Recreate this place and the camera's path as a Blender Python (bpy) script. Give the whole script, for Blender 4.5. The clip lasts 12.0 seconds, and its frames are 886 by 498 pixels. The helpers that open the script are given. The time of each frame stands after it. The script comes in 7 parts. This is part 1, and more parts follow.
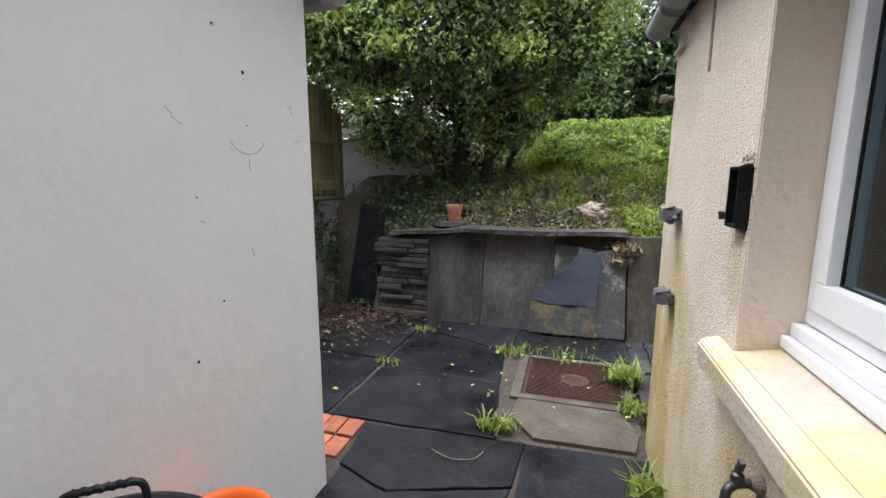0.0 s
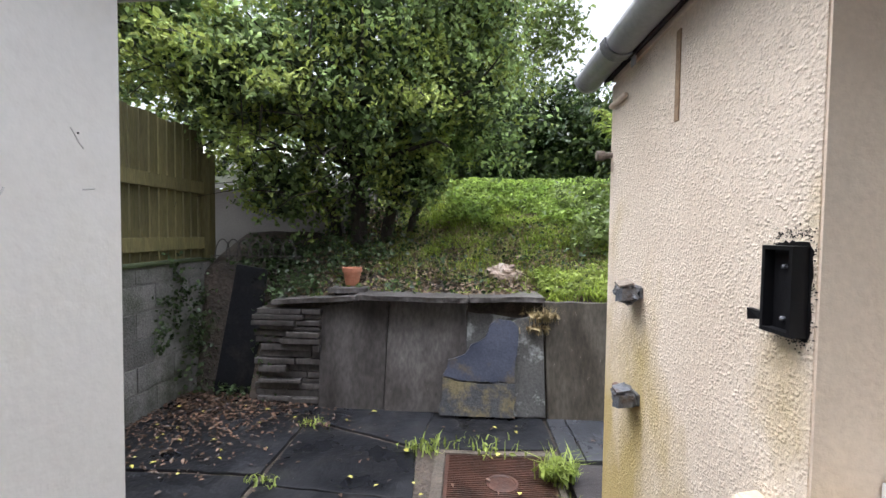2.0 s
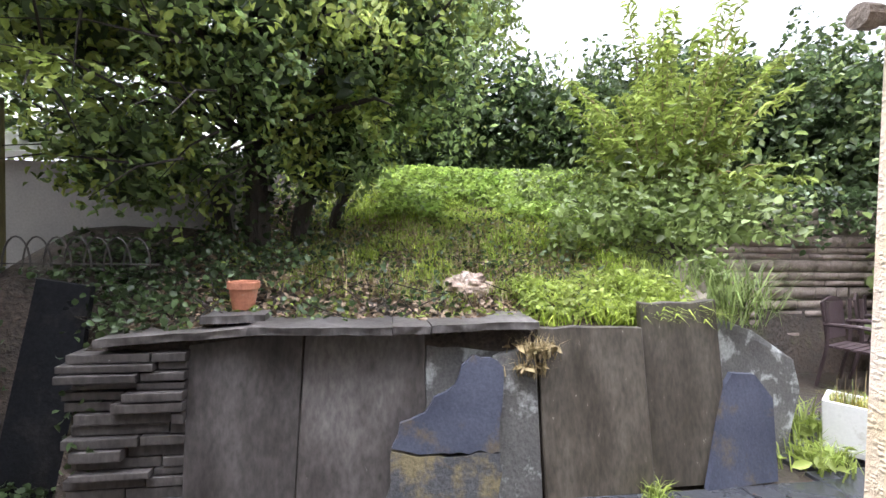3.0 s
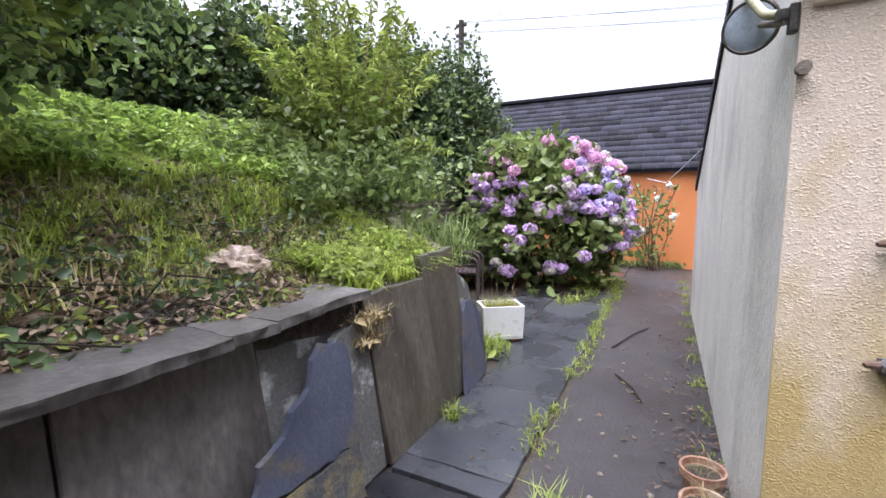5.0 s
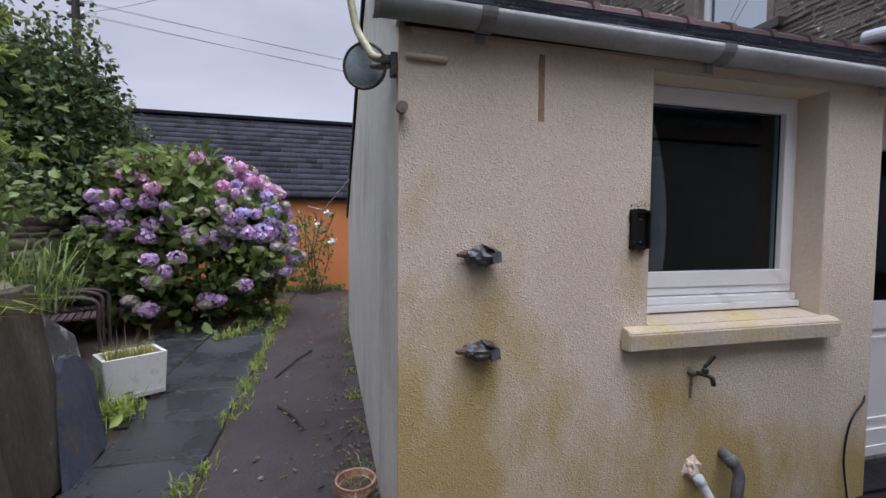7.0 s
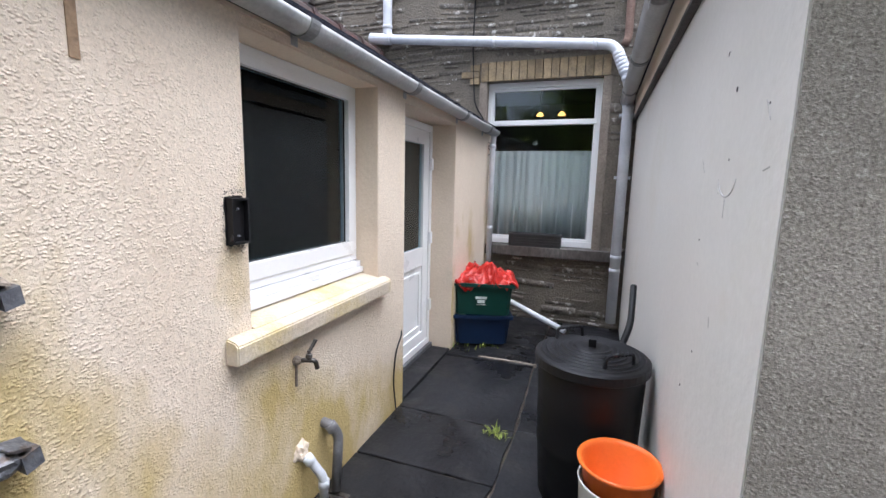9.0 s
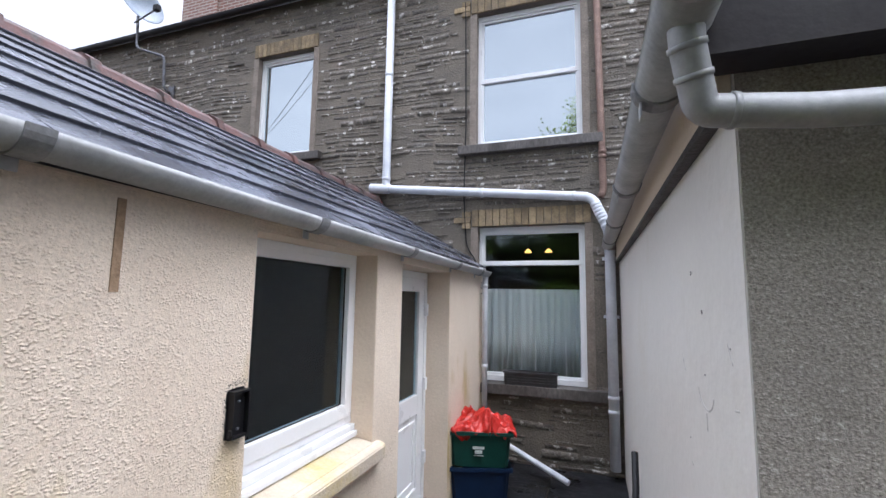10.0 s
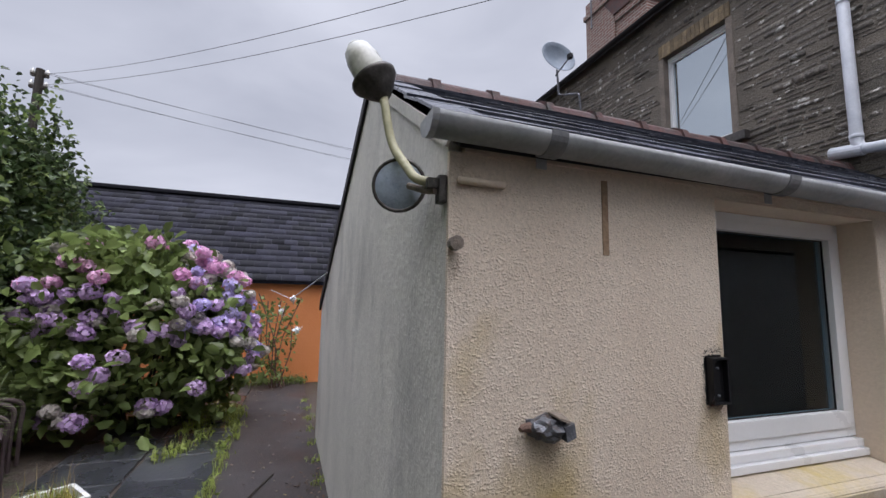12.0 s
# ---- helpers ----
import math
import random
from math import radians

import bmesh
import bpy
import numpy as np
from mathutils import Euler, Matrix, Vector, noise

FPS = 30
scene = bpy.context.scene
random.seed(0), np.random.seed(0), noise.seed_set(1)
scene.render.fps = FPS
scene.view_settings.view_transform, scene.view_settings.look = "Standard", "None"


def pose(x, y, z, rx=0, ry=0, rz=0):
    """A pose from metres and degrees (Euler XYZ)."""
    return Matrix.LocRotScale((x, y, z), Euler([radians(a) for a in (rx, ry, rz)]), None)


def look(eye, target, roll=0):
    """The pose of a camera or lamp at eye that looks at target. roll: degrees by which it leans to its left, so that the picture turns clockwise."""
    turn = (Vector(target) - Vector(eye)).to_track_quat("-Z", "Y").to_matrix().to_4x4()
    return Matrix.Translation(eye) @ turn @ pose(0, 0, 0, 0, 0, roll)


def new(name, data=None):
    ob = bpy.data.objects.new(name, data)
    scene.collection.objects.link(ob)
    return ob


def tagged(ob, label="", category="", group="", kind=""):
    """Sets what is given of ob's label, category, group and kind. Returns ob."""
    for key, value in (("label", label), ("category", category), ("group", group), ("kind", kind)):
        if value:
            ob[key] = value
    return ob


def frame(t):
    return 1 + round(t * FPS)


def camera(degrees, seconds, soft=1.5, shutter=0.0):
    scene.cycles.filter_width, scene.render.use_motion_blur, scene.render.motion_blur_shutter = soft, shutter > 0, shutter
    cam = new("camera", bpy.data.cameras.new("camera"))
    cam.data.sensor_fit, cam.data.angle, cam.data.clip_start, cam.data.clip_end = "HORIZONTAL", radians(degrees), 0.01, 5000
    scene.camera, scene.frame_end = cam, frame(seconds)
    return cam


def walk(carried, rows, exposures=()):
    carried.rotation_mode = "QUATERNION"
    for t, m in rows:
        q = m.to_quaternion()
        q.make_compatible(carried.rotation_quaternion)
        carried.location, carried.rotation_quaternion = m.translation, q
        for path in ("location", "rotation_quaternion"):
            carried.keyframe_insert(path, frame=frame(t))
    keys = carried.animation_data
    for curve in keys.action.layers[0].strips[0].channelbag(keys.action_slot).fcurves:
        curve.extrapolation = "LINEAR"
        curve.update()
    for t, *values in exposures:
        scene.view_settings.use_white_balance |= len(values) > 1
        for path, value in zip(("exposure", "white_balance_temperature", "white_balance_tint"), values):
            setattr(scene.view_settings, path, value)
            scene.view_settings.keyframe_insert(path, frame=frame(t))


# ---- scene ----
EXPOSURES = [(0, 1.0, 6150, 12), (1.3, 1.12, 6100, 12), (2.0, 1.2, 6120, 13), (2.5, 1.22, 6200, 14), (3.0, 1.74, 6150, 16), (3.4, 2.1, 6150, 18), (3.7, 2.15, 6150, 18), (5.3, 0.93, 6000, 18), (6.0, 0.57, 5920, 19), (6.5, 0.23, 5900, 20), (7.0, 0.05, 5950, 18), (7.7, 0.55, 6200, 18), (9.3, 1.28, 5950, 13), (9.7, 1.15, 5920, 13), (10.0, 1.05, 5950, 14), (10.6, 0.33, 6000, 15), (11.2, 0.1, 6000, 13), (12, 0.03, 6150, 16)]
cam = camera(91.3, 12.0)
PATH = [
    (0, (-0.063, 0.024, 1.510), (-0.596, 1.821, 1.200), -0.0),
    (0.5, (-0.085, 0.265, 1.602), (-0.428, 2.122, 1.402), 0.6),
    (1, (-0.124, 0.261, 1.589), (-0.335, 2.145, 1.468), 0.8),
    (1.5, (-0.191, 0.280, 1.580), (-0.325, 2.174, 1.493), 0.8),
    (2, (-0.225, 0.581, 1.558), (-0.325, 2.477, 1.484), 0.7),
    (2.5, (-0.356, 1.224, 1.535), (-0.371, 3.123, 1.460), 0.9),
    (3, (-0.478, 1.865, 1.503), (-0.208, 3.745, 1.449), 1.0),
    (3.5, (-0.658, 2.504, 1.474), (0.070, 4.259, 1.448), 0.9),
    (3.7, (-0.720, 2.722, 1.448), (0.210, 4.378, 1.425), 0.6),
    (5.3, (-1.480, 2.890, 1.531), (0.253, 3.632, 1.290), 0.2),
    (5.5, (-1.474, 2.894, 1.586), (0.278, 3.585, 1.347), 0.5),
    (6, (-1.494, 2.898, 1.769), (0.304, 3.488, 1.603), 1.1),
    (6.5, (-1.451, 2.841, 1.622), (0.431, 3.087, 1.530), 1.4),
    (6.6, (-1.413, 2.817, 1.602), (0.482, 2.904, 1.481), 2.2),
    (7, (-1.255, 2.780, 1.456), (0.581, 2.302, 1.364), 0.4),
    (7.5, (-0.977, 2.736, 1.371), (0.523, 1.591, 1.147), -1.4),
    (7.7, (-0.928, 2.758, 1.354), (0.397, 1.429, 1.053), -1.5),
    (9.3, (-0.852, 2.692, 1.701), (-0.281, 0.891, 1.502), 1.0),
    (9.5, (-0.843, 2.724, 1.759), (-0.281, 0.909, 1.689), 1.0),
    (10, (-0.877, 2.795, 1.899), (-0.264, 1.009, 2.111), 0.9),
    (10.5, (-0.887, 2.880, 1.969), (-0.066, 1.222, 2.397), 0.7),
    (11, (-0.903, 2.937, 1.963), (0.374, 1.633, 2.491), 1.0),
    (11.5, (-0.866, 2.966, 1.897), (0.775, 2.133, 2.368), 1.3),
    (12, (-0.830, 2.985, 1.721), (0.945, 2.349, 1.959), 1.1),
]
walk(cam, [(t, look(eye, target, roll)) for t, eye, target, roll in PATH], EXPOSURES)

# ---------------------------------------------------------------- world and light
world = bpy.data.worlds.new("overcast_sky")
scene.world = world
world.use_nodes = True
wn, wl = world.node_tree.nodes, world.node_tree.links
wn.clear()
w_out = wn.new("ShaderNodeOutputWorld")
w_bg = wn.new("ShaderNodeBackground")
w_sky = wn.new("ShaderNodeTexSky")
w_sky.sky_type = "NISHITA"
w_sky.sun_disc = False
w_sky.sun_elevation = radians(67)
w_sky.sun_rotation = radians(282)
w_sky.dust_density = 3.0
w_co = wn.new("ShaderNodeTexCoord")
w_map = wn.new("ShaderNodeMapping")
w_map.inputs["Scale"].default_value = (1.0, 1.0, 2.6)
w_noise = wn.new("ShaderNodeTexNoise")
w_noise.inputs["Scale"].default_value = 1.7
w_noise.inputs["Detail"].default_value = 6.0
w_noise.inputs["Roughness"].default_value = 0.5
w_noise.inputs["Distortion"].default_value = 0.3
w_ramp = wn.new("ShaderNodeValToRGB")
w_ramp.color_ramp.elements[0].position = 0.3
w_ramp.color_ramp.elements[0].color = (6.6, 6.9, 7.6, 1)
w_ramp.color_ramp.elements[1].position = 0.68
w_ramp.color_ramp.elements[1].color = (9.6, 9.9, 10.5, 1)
w_mix = wn.new("ShaderNodeMix")
w_mix.data_type = "RGBA"
w_mix.inputs["Factor"].default_value = 0.9
wl.new(w_co.outputs["Generated"], w_map.inputs["Vector"])
wl.new(w_map.outputs["Vector"], w_noise.inputs["Vector"])
wl.new(w_noise.outputs["Fac"], w_ramp.inputs["Fac"])
wl.new(w_sky.outputs["Color"], w_mix.inputs["A"])
wl.new(w_ramp.outputs["Color"], w_mix.inputs["B"])
w_sep = wn.new("ShaderNodeSeparateXYZ")
wl.new(w_co.outputs["Generated"], w_sep.inputs["Vector"])
w_up = wn.new("ShaderNodeMapRange")
w_up.interpolation_type = "SMOOTHSTEP"
w_up.inputs["From Min"].default_value, w_up.inputs["From Max"].default_value = 0.72, 1.0
w_up.inputs["To Min"].default_value, w_up.inputs["To Max"].default_value = 0.78, 5.4
wl.new(w_sep.outputs["Z"], w_up.inputs["Value"])
w_zen = wn.new("ShaderNodeVectorMath")
w_zen.operation = "SCALE"
wl.new(w_mix.outputs["Result"], w_zen.inputs[0])
wl.new(w_up.outputs["Result"], w_zen.inputs["Scale"])
wl.new(w_zen.outputs["Vector"], w_bg.inputs["Color"])
w_bg.inputs["Strength"].default_value = 0.1
wl.new(w_bg.outputs["Background"], w_out.inputs["Surface"])

sun = new("sun", bpy.data.lights.new("sun", "SUN"))
sun.data.energy, sun.data.angle, sun.data.color = 1.75, radians(60), (1.0, 0.97, 0.93)
sun.matrix_world = look((-7, 1.5, 17), (0, 0, 0))


# ---------------------------------------------------------------- materials
def surf(name, cols, scale=2.0, rough=(0.6, 0.85), bump=0.3, bscale=30.0, grain=0.25, gscale=60.0, stain=None, stain_scale=1.2,
         stain_at=(0.55, 0.75), metal=0.0, vary=0.0, pebble=0.0, pscale=60.0, stretch=(1, 1, 1), dist=0.02, ior=1.45, trans=0.0, thin=0.0, algae=None):
    """Two-scale procedural surface in world space: a slow mix of colours, a fine grain, optional stains and pebbles."""
    m = bpy.data.materials.new(name)
    m.use_nodes = True
    n, l = m.node_tree.nodes, m.node_tree.links
    b = n["Principled BSDF"]
    geo = n.new("ShaderNodeNewGeometry")
    mp = n.new("ShaderNodeMapping")
    mp.inputs["Scale"].default_value = stretch
    l.new(geo.outputs["Position"], mp.inputs["Vector"])

    def noise_node(s, d=5.0, r=0.6):
        t = n.new("ShaderNodeTexNoise")
        t.inputs["Scale"].default_value, t.inputs["Detail"].default_value, t.inputs["Roughness"].default_value = s, d, r
        l.new(mp.outputs["Vector"], t.inputs["Vector"])
        return t.outputs["Fac"]

    big, fine = noise_node(scale), noise_node(gscale, 3.0)
    ramp = n.new("ShaderNodeValToRGB")
    e = ramp.color_ramp.elements
    e[0].position, e[1].position = 0.3, 0.7
    e[0].color, e[1].color = (*cols[0], 1), (*cols[-1], 1)
    for i, c in enumerate(cols[1:-1]):
        e.new(0.3 + 0.4 * (i + 1) / (len(cols) - 1)).color = (*c, 1)
    l.new(big, ramp.inputs["Fac"])
    col = ramp.outputs["Color"]

    def blend(a, c2, fac, kind="MIX"):
        x = n.new("ShaderNodeMix")
        x.data_type, x.blend_type = "RGBA", kind
        l.new(a, x.inputs["A"])
        if isinstance(c2, tuple):
            x.inputs["B"].default_value = (*c2, 1)
        else:
            l.new(c2, x.inputs["B"])
        if isinstance(fac, float):
            x.inputs["Factor"].default_value = fac
        else:
            l.new(fac, x.inputs["Factor"])
        return x.outputs["Result"]

    def span(v, a0, a1, b0, b1):
        r = n.new("ShaderNodeMapRange")
        r.inputs["From Min"].default_value, r.inputs["From Max"].default_value = a0, a1
        r.inputs["To Min"].default_value, r.inputs["To Max"].default_value = b0, b1
        l.new(v, r.inputs["Value"])
        return r.outputs["Result"]

    if stain:
        col = blend(col, stain, span(noise_node(stain_scale, 7.0, 0.65), stain_at[0], stain_at[1], 0.0, 1.0))
    if algae:
        low = n.new("ShaderNodeSeparateXYZ")
        l.new(geo.outputs["Position"], low.inputs["Vector"])
        mpa = n.new("ShaderNodeMapping")
        mpa.inputs["Scale"].default_value = (1, 1, 0.5)
        l.new(geo.outputs["Position"], mpa.inputs["Vector"])
        na = n.new("ShaderNodeTexNoise")
        na.inputs["Scale"].default_value, na.inputs["Detail"].default_value = 3.2, 8.0
        l.new(mpa.outputs["Vector"], na.inputs["Vector"])
        ad = n.new("ShaderNodeMath")
        ad.operation = "ADD"
        l.new(na.outputs["Fac"], ad.inputs[0])
        corner_side = n.new("ShaderNodeMath")
        corner_side.operation = "ADD"
        l.new(span(low.outputs["Y"], 1.2, 2.5, -0.02, 0.09), corner_side.inputs[0])
        l.new(span(low.outputs["Z"], 0.0, 2.0, 0.17, -0.30), corner_side.inputs[1])
        l.new(corner_side.outputs[0], ad.inputs[1])
        col = blend(col, algae, span(ad.outputs[0], 0.44, 0.66, 0.0, 0.8))
    if grain:
        hs = n.new("ShaderNodeHueSaturation")
        l.new(col, hs.inputs["Color"])
        l.new(span(fine, 0.25, 0.75, 1 - grain, 1 + grain), hs.inputs["Value"])
        col = hs.outputs["Color"]
    if vary:
        oi = n.new("ShaderNodeObjectInfo")
        gi = n.new("ShaderNodeMath")
        gi.operation = "ADD"
        l.new(oi.outputs["Random"], gi.inputs[0])
        l.new(geo.outputs["Random Per Island"], gi.inputs[1])
        fr = n.new("ShaderNodeMath")
        fr.operation = "FRACT"
        l.new(gi.outputs[0], fr.inputs[0])
        hv = n.new("ShaderNodeHueSaturation")
        l.new(col, hv.inputs["Color"])
        l.new(span(fr.outputs[0], 0, 1, 1 - vary, 1 + vary), hv.inputs["Value"])
        col = hv.outputs["Color"]
    l.new(col, b.inputs["Base Color"])
    l.new(span(big, 0.35, 0.65, rough[0], rough[1]), b.inputs["Roughness"])
    b.inputs["Metallic"].default_value = metal
    b.inputs["IOR"].default_value = ior
    if trans:
        b.inputs["Transmission Weight"].default_value = trans
    height = noise_node(bscale, 4.0)
    if pebble:
        rc = n.new("ShaderNodeTexVoronoi")
        rc.feature = "SMOOTH_F1"
        rc.inputs["Scale"].default_value, rc.inputs["Smoothness"].default_value = pscale, 0.35
        flat = n.new("ShaderNodeMapping")
        flat.inputs["Scale"].default_value = (1, 1, 1.35)
        l.new(geo.outputs["Position"], flat.inputs["Vector"])
        warp = n.new("ShaderNodeTexNoise")
        warp.inputs["Scale"].default_value, warp.inputs["Detail"].default_value = pscale * 1.3, 3.0
        l.new(geo.outputs["Position"], warp.inputs["Vector"])
        bent = n.new("ShaderNodeVectorMath")
        bent.operation = "MULTIPLY_ADD"
        bent.inputs[1].default_value = (0.9 / pscale,) * 3
        l.new(warp.outputs["Color"], bent.inputs[0])
        l.new(flat.outputs["Vector"], bent.inputs[2])
        l.new(bent.outputs["Vector"], rc.inputs["Vector"])
        dash = n.new("ShaderNodeMath")
        dash.operation = "MULTIPLY"
        l.new(span(rc.outputs["Distance"], 0.15, 0.62, 1.0, 0.0), dash.inputs[0])
        l.new(span(noise_node(pscale * 0.45, 3.0), 0.44, 0.62, 0.06, 1.0), dash.inputs[1])
        lump = dash.outputs[0]
        mx = n.new("ShaderNodeMath")
        mx.operation = "MULTIPLY_ADD"
        l.new(lump, mx.inputs[0])
        mx.inputs[1].default_value = pebble
        l.new(height, mx.inputs[2])
        height = mx.outputs[0]
    if thin:
        tl = n.new("ShaderNodeBsdfTranslucent")
        ms = n.new("ShaderNodeMixShader")
        ms.inputs["Fac"].default_value = thin
        l.new(col, tl.inputs["Color"])
        l.new(b.outputs["BSDF"], ms.inputs[1])
        l.new(tl.outputs["BSDF"], ms.inputs[2])
        l.new(ms.outputs["Shader"], n["Material Output"].inputs["Surface"])
    bp = n.new("ShaderNodeBump")
    bp.inputs["Strength"].default_value, bp.inputs["Distance"].default_value = bump, dist
    l.new(height, bp.inputs["Height"])
    l.new(bp.outputs["Normal"], b.inputs["Normal"])
    return m


CREAM = surf("cream_pebbledash", [(0.69, 0.58, 0.46), (0.77, 0.67, 0.55)], scale=1.6, bump=0.45, bscale=120, grain=0.12, gscale=90, pebble=1.5, pscale=92, dist=0.0085, algae=(0.48, 0.355, 0.10))
CREAM_SMOOTH = surf("cream_smooth_render", [(0.67, 0.555, 0.435), (0.74, 0.63, 0.505)], scale=2, bump=0.25, bscale=40, grain=0.06, stain=(0.5, 0.38, 0.2), stain_at=(0.62, 0.85))
SILL_PAINT = surf("sill_paint", [(0.55, 0.475, 0.375), (0.63, 0.555, 0.445)], scale=3, bump=0.3, bscale=50, stain=(0.56, 0.44, 0.17), stain_scale=3.2, stain_at=(0.46, 0.74), grain=0.1)
GABLE = surf("gable_render", [(0.55, 0.53, 0.48), (0.73, 0.70, 0.64)], scale=1.4, bump=0.35, bscale=40, grain=0.12, stain=(0.32, 0.315, 0.30), stain_scale=1.6, stain_at=(0.5, 0.78), stretch=(1, 1, 0.5), pebble=0.15, pscale=60)
WHITE_WALL = surf("white_smooth_render", [(0.69, 0.67, 0.63), (0.75, 0.73, 0.69)], scale=1.5, bump=0.22, bscale=9, grain=0.03, gscale=40, stain=(0.62, 0.58, 0.48), stain_scale=0.8, stain_at=(0.55, 0.85), rough=(0.45, 0.6))
GREY_DASH = surf("grey_pebbledash", [(0.20, 0.18, 0.158), (0.285, 0.258, 0.226), (0.37, 0.335, 0.295)], scale=1.6, bump=0.5, bscale=110, grain=0.5, gscale=150, pebble=0.35, pscale=150, stain=(0.42, 0.39, 0.35), stain_scale=55.0, stain_at=(0.60, 0.68), dist=0.007)
SLAB = surf("wet_slate_slab", [(0.006, 0.0065, 0.008), (0.017, 0.0175, 0.020)], scale=1.3, rough=(0.12, 0.85), bump=0.55, bscale=9, grain=0.4, gscale=50, stain=(0.034, 0.032, 0.030), stain_scale=4.5, stain_at=(0.52, 0.8), vary=0.2, ior=1.31)
EARTH = surf("damp_earth", [(0.035, 0.027, 0.02), (0.08, 0.06, 0.045)], scale=3, bump=0.9, bscale=20, grain=0.5, gscale=40, stain=(0.06, 0.08, 0.025), stain_scale=2.5, dist=0.04)
CONCRETE = surf("damp_concrete", [(0.027, 0.022, 0.022), (0.052, 0.044, 0.042)], scale=1.2, rough=(0.4, 0.75), bump=0.35, bscale=40, grain=0.3, gscale=80, stain=(0.026, 0.023, 0.024), stain_at=(0.5, 0.7))
STONE = surf("house_stone", [(0.085, 0.075, 0.063), (0.14, 0.124, 0.104), (0.21, 0.184, 0.153)], scale=7.0, bump=0.9, bscale=30, grain=0.5, gscale=40, vary=0.28, stain=(0.50, 0.48, 0.44), stain_scale=6.0, stain_at=(0.57, 0.615))
MORTAR = surf("old_mortar", [(0.10, 0.088, 0.07), (0.20, 0.172, 0.138)], scale=2.2, bump=0.8, bscale=40, grain=0.4)
YBRICK = surf("buff_brick", [(0.16, 0.12, 0.075), (0.33, 0.25, 0.145)], scale=8, bump=0.5, bscale=60, grain=0.25, vary=0.3)
PVC = surf("white_upvc", [(0.78, 0.79, 0.80), (0.82, 0.83, 0.84)], scale=2, rough=(0.25, 0.4), bump=0.02, grain=0.02)
GUTTER_GREY = surf("grey_pvc_gutter", [(0.30, 0.31, 0.32), (0.46, 0.47, 0.48)], scale=5, rough=(0.35, 0.6), bump=0.1, grain=0.12, stain=(0.16, 0.15, 0.13), stain_at=(0.6, 0.8))
GUTTER_DARK = surf("grimy_gutter_joint", [(0.13, 0.135, 0.14), (0.26, 0.265, 0.27)], scale=9, rough=(0.4, 0.65), bump=0.15, grain=0.2)
PIPE_WHITE = surf("weathered_white_pipe", [(0.50, 0.53, 0.58), (0.66, 0.68, 0.72)], scale=5, rough=(0.35, 0.6), bump=0.08, grain=0.08, stain=(0.35, 0.35, 0.36), stain_at=(0.6, 0.8))
RUST = surf("rusty_iron", [(0.11, 0.06, 0.045), (0.21, 0.14, 0.11)], scale=9, bump=0.4, grain=0.3)
ROOF_SLATE = surf("roof_slate", [(0.04, 0.044, 0.058), (0.085, 0.092, 0.115)], scale=3, rough=(0.14, 0.36), bump=0.25, bscale=30, grain=0.2, vary=0.3)
OLD_SLATE = surf("old_roof_slate", [(0.014, 0.0145, 0.022), (0.032, 0.032, 0.045)], scale=2, rough=(0.55, 0.85), ior=1.3, bump=0.3, grain=0.3, vary=0.6, stain=(0.12, 0.12, 0.125), stain_scale=3, stain_at=(0.69, 0.75))
RIDGE = surf("clay_ridge_tile", [(0.055, 0.028, 0.026), (0.10, 0.048, 0.042)], scale=7, bump=0.4, grain=0.3, vary=0.25, stain=(0.045, 0.04, 0.037), stain_scale=6, stain_at=(0.5, 0.65))
ORANGE_WALL = surf("orange_paint", [(0.66, 0.235, 0.075), (0.74, 0.29, 0.115)], scale=0.8, bump=0.25, bscale=20, grain=0.06, stain=(0.55, 0.22, 0.10), stain_at=(0.55, 0.8))
DARK_TIMBER = surf("dark_bargeboard", [(0.012, 0.010, 0.012), (0.024, 0.019, 0.022)], scale=4, bump=0.12, bscale=14, grain=0.25, stain=(0.05, 0.046, 0.048), stain_scale=7, stain_at=(0.66, 0.72))
FENCE_WOOD = surf("weathered_fence_wood", [(0.13, 0.112, 0.045), (0.21, 0.182, 0.08)], scale=4, bump=0.5, bscale=20, grain=0.3, gscale=30, stretch=(4, 4, 0.4), vary=0.3, stain=(0.10, 0.10, 0.04), stain_scale=3.0)
BLOCK = surf("concrete_block", [(0.15, 0.145, 0.13), (0.30, 0.29, 0.27)], scale=2.5, bump=0.7, bscale=50, grain=0.35, gscale=60, vary=0.25, stain=(0.07, 0.075, 0.05), stain_scale=2.2, stain_at=(0.48, 0.66))
WALL_SLAB = surf("upright_slate_slab", [(0.046, 0.040, 0.037), (0.086, 0.077, 0.071), (0.128, 0.116, 0.108)], scale=2.6, rough=(0.35, 0.65), bump=0.45, bscale=7, grain=0.4, gscale=26, vary=0.25, stretch=(1.3, 1.3, 0.55), stain=(0.28, 0.27, 0.245), stain_scale=24.0, stain_at=(0.70, 0.73))
BROWN_SLAB = surf("algae_dark_slab", [(0.033, 0.027, 0.020), (0.064, 0.054, 0.041), (0.095, 0.083, 0.064)], scale=3.0, rough=(0.35, 0.6), bump=0.45, bscale=7, grain=0.4, gscale=26, vary=0.15, stretch=(1.6, 1.6, 0.5), stain=(0.30, 0.28, 0.23), stain_scale=26.0, stain_at=(0.685, 0.715))
TROUGH = surf("grimy_dark_trough", [(0.022, 0.022, 0.024), (0.05, 0.05, 0.05)], scale=10, rough=(0.45, 0.7), bump=0.1, grain=0.3)
